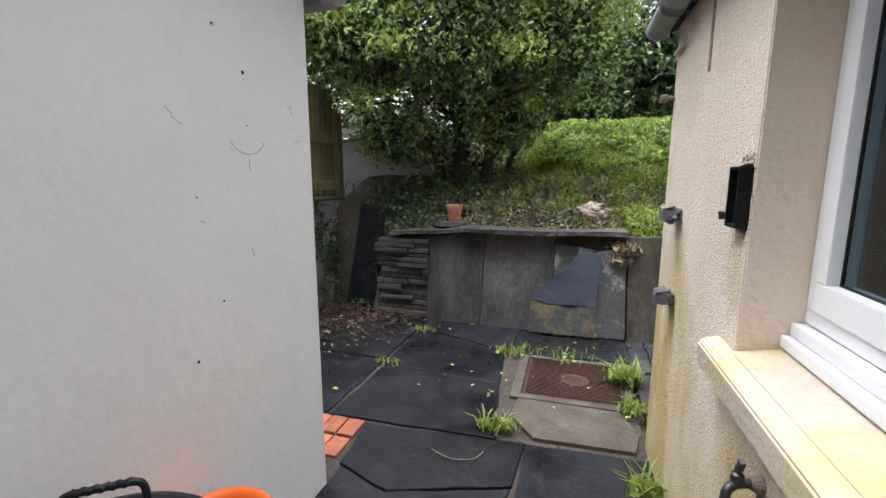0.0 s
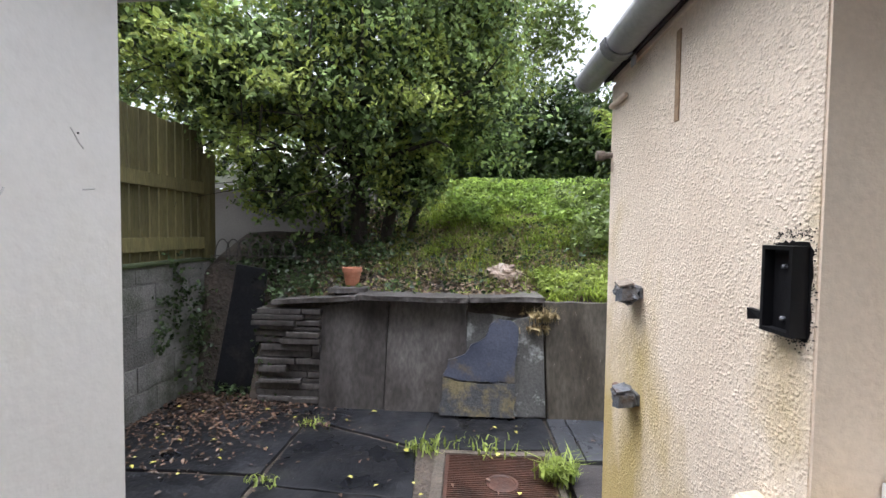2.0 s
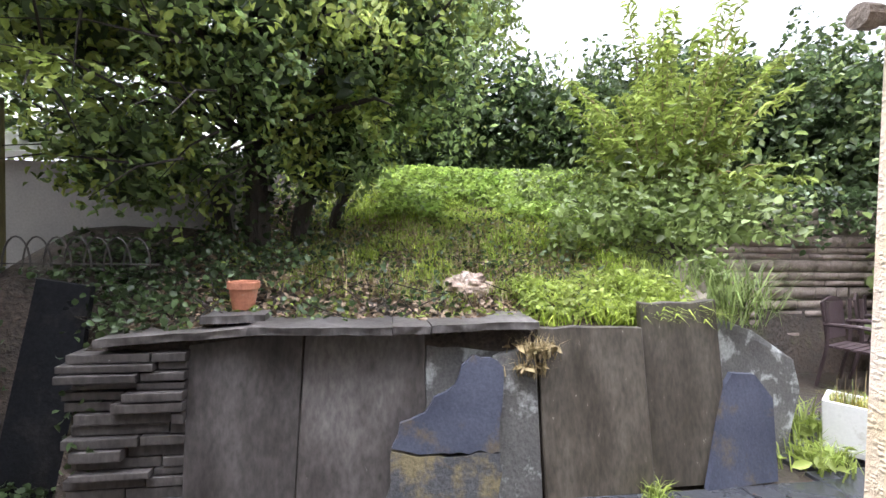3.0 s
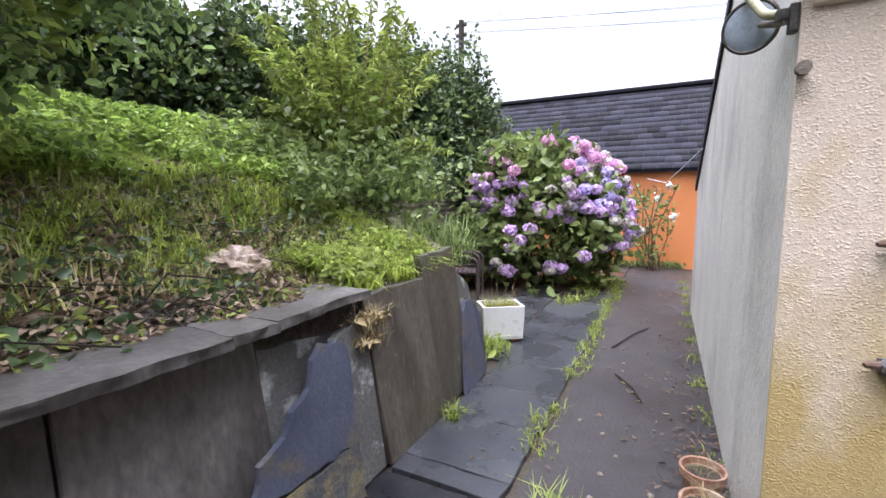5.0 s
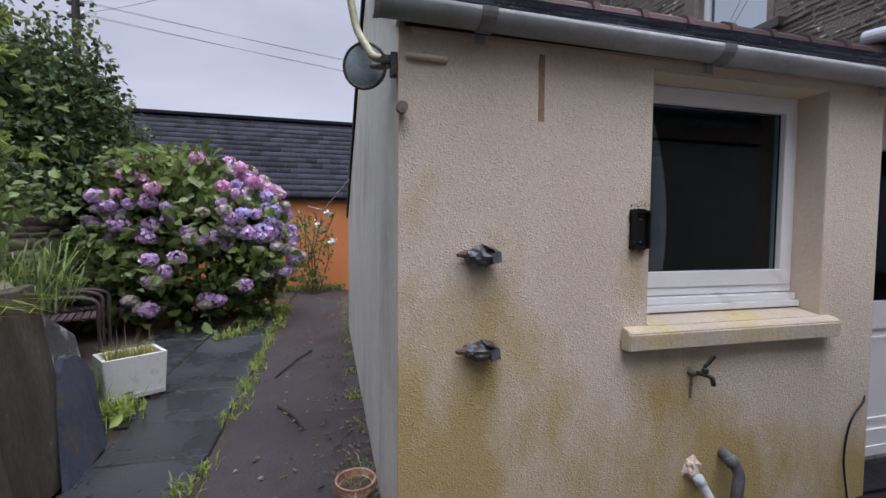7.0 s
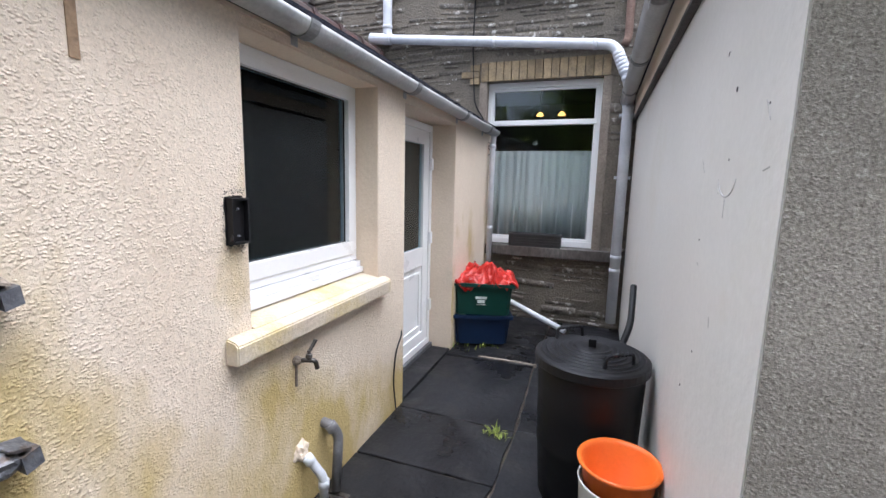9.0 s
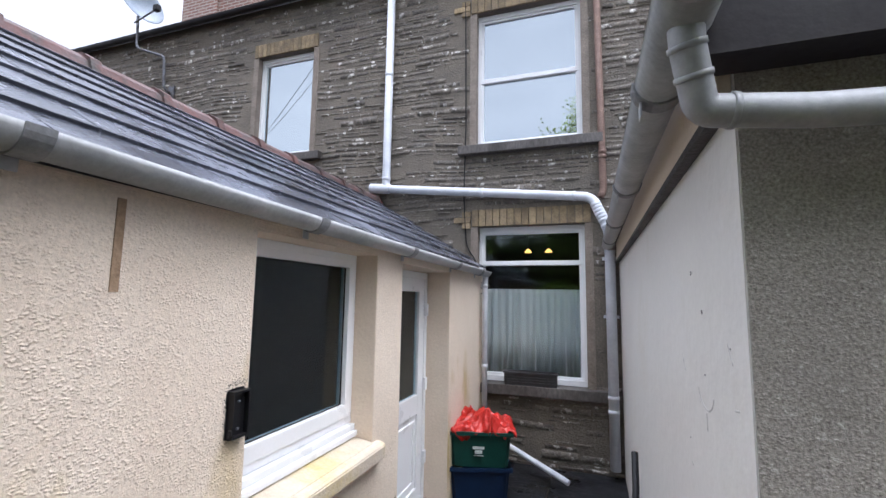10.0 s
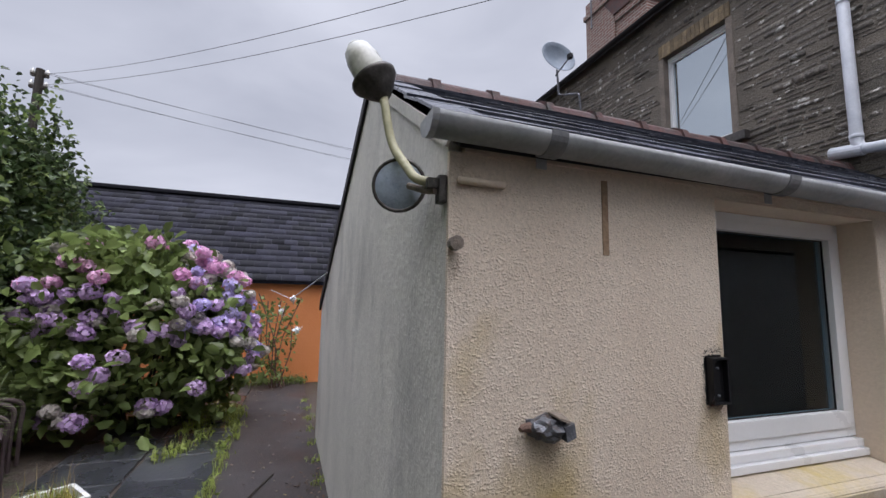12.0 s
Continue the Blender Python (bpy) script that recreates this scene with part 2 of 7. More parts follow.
WORN = surf("worn_dark_stone", [(0.05, 0.039, 0.030), (0.125, 0.10, 0.075)], scale=6, rough=(0.45, 0.7), bump=0.7, grain=0.35, stain=(0.05, 0.045, 0.038), stain_scale=4)
GRASS = surf("bright_grass", [(0.23, 0.32, 0.04), (0.42, 0.50, 0.095)], scale=1.4, rough=(0.4, 0.6), bump=0.0, grain=0.1, vary=0.5, thin=0.45)
BLUE_SLAB = surf("blue_slate", [(0.040, 0.046, 0.068), (0.075, 0.083, 0.115)], scale=3, rough=(0.35, 0.55), bump=0.4, bscale=12, grain=0.25, stain=(0.11, 0.09, 0.06), stain_scale=4, stain_at=(0.54, 0.66))
FLAG = surf("wet_path_flag", [(0.026, 0.028, 0.032), (0.055, 0.057, 0.062)], scale=1.6, rough=(0.16, 0.42), bump=0.3, bscale=7, grain=0.25, gscale=50, vary=0.2)
YELLOWED = surf("yellowed_enamel", [(0.36, 0.34, 0.20), (0.52, 0.50, 0.33)], scale=9, rough=(0.4, 0.6), bump=0.1, grain=0.15, stain=(0.2, 0.17, 0.1), stain_scale=10)
PALE_SLAB = surf("lichened_slab", [(0.085, 0.083, 0.078), (0.145, 0.14, 0.13)], scale=4, bump=0.4, grain=0.3, stain=(0.36, 0.37, 0.35), stain_scale=5, stain_at=(0.52, 0.6))
BLACK_PLASTIC = surf("black_plastic", [(0.005, 0.005, 0.006), (0.010, 0.010, 0.012)], scale=4, ior=1.38, rough=(0.42, 0.6), bump=0.05, grain=0.1)
GREEN_PLASTIC = surf("green_plastic", [(0.004, 0.036, 0.028), (0.007, 0.055, 0.042)], scale=4, rough=(0.35, 0.5), bump=0.05, grain=0.1)
BLUE_PLASTIC = surf("blue_plastic", [(0.004, 0.014, 0.042), (0.006, 0.022, 0.062)], scale=4, rough=(0.35, 0.5), bump=0.05, grain=0.1)
RED_PLASTIC = surf("red_bag_plastic", [(0.36, 0.014, 0.010), (0.54, 0.028, 0.018)], scale=6, rough=(0.25, 0.4), bump=0.5, bscale=25, grain=0.1)
ORANGE_PLASTIC = surf("orange_plastic", [(0.75, 0.13, 0.015), (0.85, 0.18, 0.025)], scale=4, rough=(0.3, 0.45), bump=0.03, grain=0.04)
TERRACOTTA = surf("terracotta", [(0.42, 0.16, 0.09), (0.55, 0.24, 0.14)], scale=8, bump=0.25, grain=0.15, stain=(0.45, 0.34, 0.27), stain_at=(0.6, 0.75), stain_scale=8)
CERAMIC = surf("white_glazed_ceramic", [(0.66, 0.66, 0.62), (0.78, 0.78, 0.75)], scale=4, rough=(0.2, 0.4), bump=0.08, grain=0.05, stain=(0.4, 0.38, 0.3), stain_scale=4, stain_at=(0.62, 0.75))
BRICK_RED = surf("red_brick", [(0.36, 0.10, 0.05), (0.50, 0.17, 0.085)], scale=9, bump=0.5, grain=0.25, vary=0.3)
IRON = surf("dark_metal", [(0.06, 0.055, 0.05), (0.13, 0.12, 0.11)], scale=12, rough=(0.35, 0.6), bump=0.2, grain=0.3, metal=0.7)
GALV = surf("galvanised_metal", [(0.085, 0.09, 0.105), (0.21, 0.22, 0.24)], scale=14, rough=(0.35, 0.55), bump=0.35, bscale=40, grain=0.3, metal=0.5, stain=(0.10, 0.075, 0.06), stain_scale=20, stain_at=(0.5, 0.65))
DRAIN_LID = surf("rusty_drain_lid", [(0.035, 0.017, 0.012), (0.085, 0.036, 0.022)], scale=5, bump=0.4, grain=0.45, rough=(0.35, 0.6), stain=(0.03, 0.026, 0.024), stain_scale=3)
CUT_STONE = surf("worn_pale_stone", [(0.16, 0.13, 0.105), (0.27, 0.23, 0.19)], scale=5, bump=0.6, grain=0.25)
ROCK = surf("white_quartz_rock", [(0.075, 0.05, 0.035), (0.34, 0.25, 0.19), (0.58, 0.50, 0.43)], scale=11, bump=0.9, bscale=20, grain=0.35)
BARK = surf("bark", [(0.018, 0.014, 0.010), (0.046, 0.036, 0.026)], scale=9, bump=0.9, bscale=30, grain=0.35, stretch=(3, 3, 0.5))
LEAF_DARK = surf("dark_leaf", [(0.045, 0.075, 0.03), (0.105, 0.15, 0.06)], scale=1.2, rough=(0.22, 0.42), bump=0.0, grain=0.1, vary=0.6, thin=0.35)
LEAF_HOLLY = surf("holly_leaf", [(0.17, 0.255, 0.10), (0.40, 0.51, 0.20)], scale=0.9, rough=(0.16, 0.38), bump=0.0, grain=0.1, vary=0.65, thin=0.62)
LEAF_MID = surf("green_leaf", [(0.14, 0.195, 0.06), (0.235, 0.295, 0.095)], scale=1.5, rough=(0.35, 0.55), bump=0.0, grain=0.1, vary=0.5, thin=0.4)
LEAF_LIGHT = surf("fresh_leaf", [(0.24, 0.31, 0.065), (0.36, 0.42, 0.11)], scale=1.5, rough=(0.4, 0.6), bump=0.0, grain=0.1, vary=0.45, thin=0.45)
NETTLE = surf("nettle_leaf", [(0.20, 0.305, 0.058), (0.36, 0.46, 0.11)], scale=1.6, rough=(0.4, 0.6), bump=0.0, grain=0.1, vary=0.55, thin=0.4)
LEAF_DEAD = surf("fallen_leaf", [(0.17, 0.12, 0.08), (0.36, 0.27, 0.185)], scale=3, rough=(0.4, 0.7), bump=0.0, grain=0.2, vary=0.65, thin=0.2)
LEAF_BROWN = surf("wet_brown_leaf", [(0.045, 0.026, 0.017), (0.12, 0.07, 0.042)], scale=4, rough=(0.35, 0.6), bump=0.0, grain=0.2, vary=0.7)
LEAF_YELLOW = surf("yellowed_leaf", [(0.34, 0.30, 0.05), (0.45, 0.40, 0.12)], scale=3, rough=(0.4, 0.7), bump=0.0, grain=0.1, vary=0.4)
STRAW = surf("dry_stalks", [(0.20, 0.15, 0.07), (0.34, 0.27, 0.14)], scale=3, bump=0.0, grain=0.2, vary=0.4)
PETAL_PINK = surf("pink_petal", [(0.74, 0.38, 0.62), (0.86, 0.58, 0.75)], scale=1.5, rough=(0.5, 0.7), bump=0.0, grain=0.05, vary=0.25, thin=0.3)
PETAL_MAUVE = surf("mauve_petal", [(0.66, 0.45, 0.75), (0.80, 0.63, 0.85)], scale=1.5, rough=(0.5, 0.7), bump=0.0, grain=0.05, vary=0.25, thin=0.3)
PETAL_BLUE = surf("blue_petal", [(0.54, 0.46, 0.77), (0.69, 0.61, 0.85)], scale=1.5, rough=(0.5, 0.7), bump=0.0, grain=0.05, vary=0.25, thin=0.3)
PETAL_FADED = surf("faded_petal", [(0.50, 0.46, 0.42), (0.66, 0.60, 0.56)], scale=1.5, rough=(0.5, 0.7), bump=0.0, grain=0.05, vary=0.25, thin=0.3)
# near-black base colour stands in for the low light inside the rooms
INTERIOR = surf("painted_dim_interior", [(0.035, 0.032, 0.033), (0.055, 0.05, 0.052)], scale=1, bump=0.02, grain=0.03)
# pale shed render, greyed in its base colour for the shade it stands in
SHED_SHADE = surf("shaded_shed_render", [(0.26, 0.25, 0.23), (0.36, 0.345, 0.32)], scale=2, bump=0.3, grain=0.12)
CHIMNEY_BRICK = surf("sooty_brick", [(0.14, 0.075, 0.06), (0.27, 0.13, 0.10)], scale=7, bump=0.6, grain=0.4, stain=(0.30, 0.26, 0.22), stain_scale=5)
cb_n, cb_l = CHIMNEY_BRICK.node_tree.nodes, CHIMNEY_BRICK.node_tree.links
cb = cb_n.new("ShaderNodeTexBrick")
cb.inputs["Scale"].default_value, cb.inputs["Mortar Size"].default_value = 1.0, 0.012
cb.inputs["Brick Width"].default_value, cb.inputs["Row Height"].default_value = 0.225, 0.075
cb.inputs["Mortar"].default_value = (0.36, 0.32, 0.28, 1)
cb_turn, cb_at = cb_n.new("ShaderNodeMapping"), cb_n.new("ShaderNodeNewGeometry")
cb_turn.inputs["Rotation"].default_value = (radians(90), 0, 0)
cb_l.new(cb_at.outputs["Position"], cb_turn.inputs["Vector"])
cb_l.new(cb_turn.outputs["Vector"], cb.inputs["Vector"])
cb_base = cb_n["Principled BSDF"].inputs["Base Color"]
cb_l.new(cb_base.links[0].from_socket, cb.inputs["Color1"])
cb_l.new(cb_base.links[0].from_socket, cb.inputs["Color2"])
cb_l.new(cb.outputs["Color"], cb_base)
CURTAIN = surf("net_curtain", [(0.78, 0.79, 0.80), (0.86, 0.86, 0.86)], scale=3, rough=(0.7, 0.9), bump=0.05, grain=0.04, gscale=200)
# pale blue stands in for the sky reflected in the stair window
SKY_SHEEN = surf("window_sky_sheen", [(0.40, 0.50, 0.56), (0.48, 0.57, 0.62)], scale=1, bump=0.0, grain=0.02)


def glass_material(name, ior, tint):
    m = bpy.data.materials.new(name)
    m.use_nodes = True
    n, l = m.node_tree.nodes, m.node_tree.links
    n.clear()
    out, mix, gl, tr, fr = (n.new(k) for k in ("ShaderNodeOutputMaterial", "ShaderNodeMixShader", "ShaderNodeBsdfGlossy", "ShaderNodeBsdfTransparent", "ShaderNodeFresnel"))
    gl.inputs["Roughness"].default_value = 0.01
    gl.inputs["Color"].default_value = (0.86, 0.95, 1.0, 1)
    tr.inputs["Color"].default_value = (*tint, 1)
    fr.inputs["IOR"].default_value = ior
    l.new(fr.outputs["Fac"], mix.inputs["Fac"])
    l.new(tr.outputs["BSDF"], mix.inputs[1])
    l.new(gl.outputs["BSDF"], mix.inputs[2])
    l.new(mix.outputs["Shader"], out.inputs["Surface"])
    return m


GLASS = glass_material("window_glass", 1.55, (0.82, 0.86, 0.86))
GLASS_KITCHEN = glass_material("dark_double_glazing", 1.5, (0.7, 0.74, 0.75))
GLASS_UP = glass_material("double_glazing", 6.5, (0.75, 0.8, 0.82))


def lamp_material(name, colour, strength):
    m = bpy.data.materials.new(name)
    m.use_nodes = True
    b = m.node_tree.nodes["Principled BSDF"]
    b.inputs["Emission Color"].default_value = (*colour, 1)
    b.inputs["Emission Strength"].default_value = strength
    return m


GLASS_BOTTLE = surf("dark_bottle", [(0.03, 0.03, 0.028), (0.06, 0.055, 0.05)], scale=6, rough=(0.1, 0.25), bump=0.0, grain=0.05)
BULB = lamp_material("warm_lit_shade", (1.0, 0.50, 0.12), 1.6)


# ---------------------------------------------------------------- mesh helpers
def thing(name, label, category, at=(0, 0, 0), group="", kind=""):
    ob = new(name)
    ob.location = at
    ob.empty_display_size = 0.1
    return tagged(ob, label, category, group, kind)


def part(name, bm, material, parent=None, label="", smooth=False):
    me = bpy.data.meshes.new(name)
    bm.to_mesh(me)
    bm.free()
    if smooth:
        me.shade_smooth()
    me.materials.append(material)
    ob = new(name, me)
    if parent is not None:
        ob.parent = parent
        inv = parent.matrix_basis.inverted() if parent.parent is None else Matrix.Identity(4)
        ob.matrix_parent_inverse = inv
    if label:
        tagged(ob, label)
    return ob


def setting(name, bm, material, label, category, smooth=False):
    return tagged(part(name, bm, material, None, "", smooth), label, category, "", "structure")


def box(bm, x0, x1, y0, y1, z0, z1, bevel=0.0):
    vs = [bm.verts.new(p) for p in ((x0, y0, z0), (x1, y0, z0), (x1, y1, z0), (x0, y1, z0), (x0, y0, z1), (x1, y0, z1), (x1, y1, z1), (x0, y1, z1))]
    fs = [bm.faces.new([vs[i] for i in f]) for f in ((3, 2, 1, 0), (4, 5, 6, 7), (0, 1, 5, 4), (1, 2, 6, 5), (2, 3, 7, 6), (3, 0, 4, 7))]
    if bevel:
        es = list({e for f in fs for e in f.edges})
        bmesh.ops.bevel(bm, geom=es, offset=bevel, segments=2, affect="EDGES", profile=0.7)
    return bm


def boxes(*rows, bevel=0.0):
    bm = bmesh.new()
    for r in rows:
        box(bm, *r, bevel=bevel)
    return bm


def prism(outline, shift, bm=None):
    """A flat outline of points, given thickness along shift."""
    bm = bm or bmesh.new()
    a = [bm.verts.new(p) for p in outline]
    b = [bm.verts.new(Vector(p) + Vector(shift)) for p in outline]
    bm.faces.new(a)
    bm.faces.new(b[::-1])
    k = len(a)
    for i in range(k):
        bm.faces.new((a[(i + 1) % k], a[i], b[i], b[(i + 1) % k]))
    bmesh.ops.recalc_face_normals(bm, faces=bm.faces)
    return bm


def tube(points, r, seg=14, bm=None, caps=True, taper=None):
    """A round pipe along points; taper gives a radius for each point."""
    bm = bm or bmesh.new()
    pts = [Vector(p) for p in points]
    rings = []
    ref = None
    for i, p in enumerate(pts):
        d = (pts[min(i + 1, len(pts) - 1)] - pts[max(i - 1, 0)]).normalized()
        if ref is None:
            ref = d.orthogonal().normalized()
        u = (ref - d * ref.dot(d)).normalized()
        ref = u
        v = d.cross(u)
        rr = taper[i] if taper else r
        rings.append([bm.verts.new(p + (u * math.cos(a) + v * math.sin(a)) * rr) for a in (2 * math.pi * k / seg for k in range(seg))])
    for a, b in zip(rings, rings[1:]):
        for k in range(seg):
            bm.faces.new((a[k], a[(k + 1) % seg], b[(k + 1) % seg], b[k]))
    if caps:
        bm.faces.new(rings[0][::-1])
        bm.faces.new(rings[-1])
    return bm


def bend(points, r=0.08, n=5):
    """Round the corners of a polyline."""
    pts = [Vector(p) for p in points]
    out = [pts[0]]
    for a, b, c in zip(pts, pts[1:], pts[2:]):
        ra = min(r, (a - b).length * 0.45, (c - b).length * 0.45)
        p, q = b + (a - b).normalized() * ra, b + (c - b).normalized() * ra
        out += [p.lerp(b, t).lerp(b.lerp(q, t), t) for t in (i / n for i in range(n + 1))]
    return out + [pts[-1]]


def lathe(profile, at=(0, 0, 0), seg=28, bm=None):
    """Turn a profile of (radius, height) about the upright axis through at."""
    bm = bm or bmesh.new()
    rings = []
    for r, z in profile:
        rings.append([bm.verts.new((at[0] + r * math.cos(2 * math.pi * k / seg), at[1] + r * math.sin(2 * math.pi * k / seg), at[2] + z)) for k in range(seg)])
    for a, b in zip(rings, rings[1:]):
        for k in range(seg):
            bm.faces.new((a[k], a[(k + 1) % seg], b[(k + 1) % seg], b[k]))
    bm.faces.new(rings[0][::-1])
    bm.faces.new(rings[-1])
    return bm


def mesh_from(name, verts, faces, material, parent=None, label="", smooth=False):
    me = bpy.data.meshes.new(name)
    me.vertices.add(len(verts))
    me.vertices.foreach_set("co", np.asarray(verts, dtype=np.float32).ravel())
    f = np.asarray(faces, dtype=np.int32)
    me.loops.add(f.size)
    me.loops.foreach_set("vertex_index", f.ravel())
    me.polygons.add(len(f))
    me.polygons.foreach_set("loop_start", np.arange(0, f.size, f.shape[1], dtype=np.int32))
    me.update(calc_edges=True)
    if smooth:
        me.shade_smooth()
    me.materials.append(material)
    ob = new(name, me)
    if parent is not None:
        ob.parent = parent
        ob.matrix_parent_inverse = parent.matrix_basis.inverted()
    if label:
        tagged(ob, label)
    return ob


rng = np.random.default_rng(7)


def leaf_arrays(centres, size, width=0.45, droop=0.3, spread=1.0, up=0.5, fold=0.15, jitter=0.35, dirs=None, facing=None):
    """Folded oval six-point leaves (four triangles each) at the centres, turned at random about an upward tendency."""
    c = np.asarray(centres, float)
    n = len(c)
    nrm = rng.normal(size=(n, 3)) * spread
    nrm[:, 2] += up
    if facing is not None:
        nrm = nrm * 0.28 + np.asarray(facing)
    nrm /= np.linalg.norm(nrm, axis=1)[:, None]
    d = rng.normal(size=(n, 3)) if dirs is None else np.asarray(dirs, float) + rng.normal(size=(n, 3)) * 0.2
    d[:, 2] -= droop
    d -= nrm * (d * nrm).sum(1)[:, None]
    d /= np.linalg.norm(d, axis=1)[:, None]
    s = np.cross(nrm, d)
    L = size * (1 + jitter * rng.uniform(-1, 1, n))[:, None]
    W = L * width
    base, tip = c - d * L / 2, c + d * L / 2 - nrm * L * 0.12
    low, high = c - d * L * 0.2 + nrm * L * fold * 0.8, c + d * L * 0.17 + nrm * L * fold * 0.7
    v = np.stack([base, low + s * W * 0.46, high + s * W * 0.42, tip, high - s * W * 0.42, low - s * W * 0.46], 1).reshape(-1, 3)
    o = (np.arange(n) * 6)[:, None]
    f = np.concatenate([o + np.array(t) for t in ((0, 2, 1), (0, 3, 2), (0, 4, 3), (0, 5, 4))], 0)
    return v, f


def leaves(name, centres, size, material, parent=None, label="", **k):
    v, f = leaf_arrays(centres, size, **k)
    return mesh_from(name, v, f, material, parent, label)


def blob_points(n, centre, radii, shell=0.55, wobble=0.25, seed=1):
    """Points within an uneven ellipsoid, thicker towards its surface."""
    g = np.random.default_rng(seed)
    d = g.normal(size=(n, 3))
    d /= np.linalg.norm(d, axis=1)[:, None]
    lump = np.array([noise.noise(Vector(p) * 2.3 + Vector((seed * 3.1, 0, 0))) + 0.5 * noise.noise(Vector(p) * 5.1 + Vector((0, seed * 1.7, 0))) for p in d])
    r = (shell + (1 - shell) * g.uniform(0, 1, n) ** 0.6) * (1 + wobble * lump * 1.6)
    return np.asarray(centre) + d * r[:, None] * np.asarray(radii)


def grass_arrays(roots, height, width, lean=0.5):
    """Bent blades of three triangles each."""
    c = np.asarray(roots, float)
    n = len(c)
    a = rng.uniform(0, 2 * np.pi, n)
    d = np.stack([np.cos(a), np.sin(a), np.zeros(n)], 1)
    s = np.stack([-np.sin(a), np.cos(a), np.zeros(n)], 1)
    h = height * rng.uniform(0.5, 1.2, n)[:, None]
    k = lean * rng.uniform(0.2, 1.3, n)[:, None]
    z = np.array([[0, 0, 1.0]])
    w = width * rng.uniform(0.6, 1.3, n)[:, None]
    mid = c + z * h * 0.6 + d * h * k * 0.3
    tip = c + z * h * (1 - 0.3 * k) + d * h * k
    v = np.stack([c - s * w, c + s * w, mid - s * w * 0.7, mid + s * w * 0.7, tip], 1).reshape(-1, 3)
    o = (np.arange(n) * 5)[:, None]
    f = np.concatenate([o + np.array(t) for t in ((0, 1, 3), (0, 3, 2), (2, 3, 4))], 0)
    return v, f


def grass(name, roots, height, width, material, parent=None, label="", lean=0.5):
    v, f = grass_arrays(roots, height, width, lean)
    return mesh_from(name, v, f, material, parent, label)


def hang(name, label, kind_of, build, material):
    """A thing of one mesh."""
    return tagged(part(name, build, material), label, kind_of)

# ---------------------------------------------------------------- large structure
HX, HY = 0.404, -2.5          # yard face of the extension; back face of the house
GY = 2.48                    # garden gable of the extension
LX, LY = -1.18, 1.733         # yard face and garden corner of the outbuilding
RIDGE_X, RIDGE_Z, EAVE_X, EAVE_Z = 1.95, 3.23, 0.33, 2.25
FAR_X, FAR_Z = 5.2, 1.72


def bank_height(x, y):
    """Height of the ground: level yard, and the bank that rises behind the slate retaining wall."""
    inside = x < 1.75 + max(0.0, (y - 4.45)) * 0.62
    if y < (4.40 if x > -2.06 else 4.74) or (not inside and y < 6.35):
        return -0.06
    rise = 0.93 + 0.47 * min(max(y - 4.45, 0), 2.6) + 0.12 * max(0, min(y - 7.05, 6))
    if x < -2.9:
        rise = 0.9 + 0.3 * min(max(y - 5, 0), 4)
    return rise + 0.10 * noise.noise(Vector((x * 1.3, y * 1.3, 0))) + 0.05 * noise.noise(Vector((x * 4, y * 4, 3)))


def ground_sheet():
    xs = [-400, -120, -40, -15] + [-8 + 0.5 * i for i in range(10)] + [-3 + 0.16 * i for i in range(45)] + [4.3 + 0.5 * i for i in range(16)] + [13, 20, 40, 120, 400]
    ys = [-400, -120, -40, -15, -8, -4, -2, 0, 1, 2, 3, 4, 4.38, 4.42] + [4.5 + 0.16 * i for i in range(36)] + [10.6, 12, 15, 20, 30, 60, 120, 400]
    verts = [(x, y, bank_height(x, y)) for y in ys for x in xs]
    w = len(xs)
    faces = [(j * w + i, j * w + i + 1, (j + 1) * w + i + 1, (j + 1) * w + i) for j in range(len(ys) - 1) for i in range(w - 1)]
    return tagged(mesh_from("ground", verts, faces, EARTH, smooth=True), "damp brown earth of the yard and garden bank", "ground", "", "structure")


ground = ground_sheet()

# extension: yard wall with a splayed window recess and a door opening
bm = boxes((HX, 0.72, 1.39, GY, -0.05, 2.245), (HX, HX + 0.018, GY, GY + 0.047, -0.05, 2.2), (HX, 0.72, 0.33, 1.39, -0.05, 0.97), (HX, 0.72, 0.33, 1.39, 2.17, 2.245),
           (HX, 0.72, -0.05, 0.33, -0.05, 2.245), (HX, 0.72, -1.16, -0.05, 2.14, 2.245), (HX, 0.72, HY, -1.16, -0.05, 2.245))
bmesh.ops.remove_doubles(bm, verts=bm.verts, dist=1e-4)
wall_ext = setting("wall_extension_yard", bm, CREAM, "cream painted pebbledash wall of the kitchen extension", "wall")
bm = boxes((HX + 0.003, 0.58, 1.384, 1.394, 0.97, 2.168), (HX + 0.003, 0.58, 0.326, 0.334, 0.97, 2.168), (HX + 0.003, 0.58, 0.336, 1.382, 2.16, 2.168),
           (HX + 0.003, 0.66, -0.056, -0.046, 0.0, 2.138), (HX + 0.003, 0.66, -1.164, -1.154, 0.0, 2.138))
setting("trim_recess", bm, CREAM_SMOOTH, "smooth cream render lining the window and door recesses", "trim")
# garden gable
bm = prism([(HX + 0.018, GY, -0.05), (FAR_X, GY, -0.05), (FAR_X, GY, FAR_Z - 0.04), (RIDGE_X, GY, RIDGE_Z - 0.06), (HX + 0.018, GY, 2.25)], (0, 0.045, 0))
setting("wall_extension_gable", bm, GABLE, "grey-white weathered render on the garden gable", "wall")
bm = boxes((FAR_X - 0.25, FAR_X, HY, GY, -0.05, FAR_Z - 0.05))
setting("wall_extension_far", bm, GABLE, "plain rendered wall closing the extension", "wall")
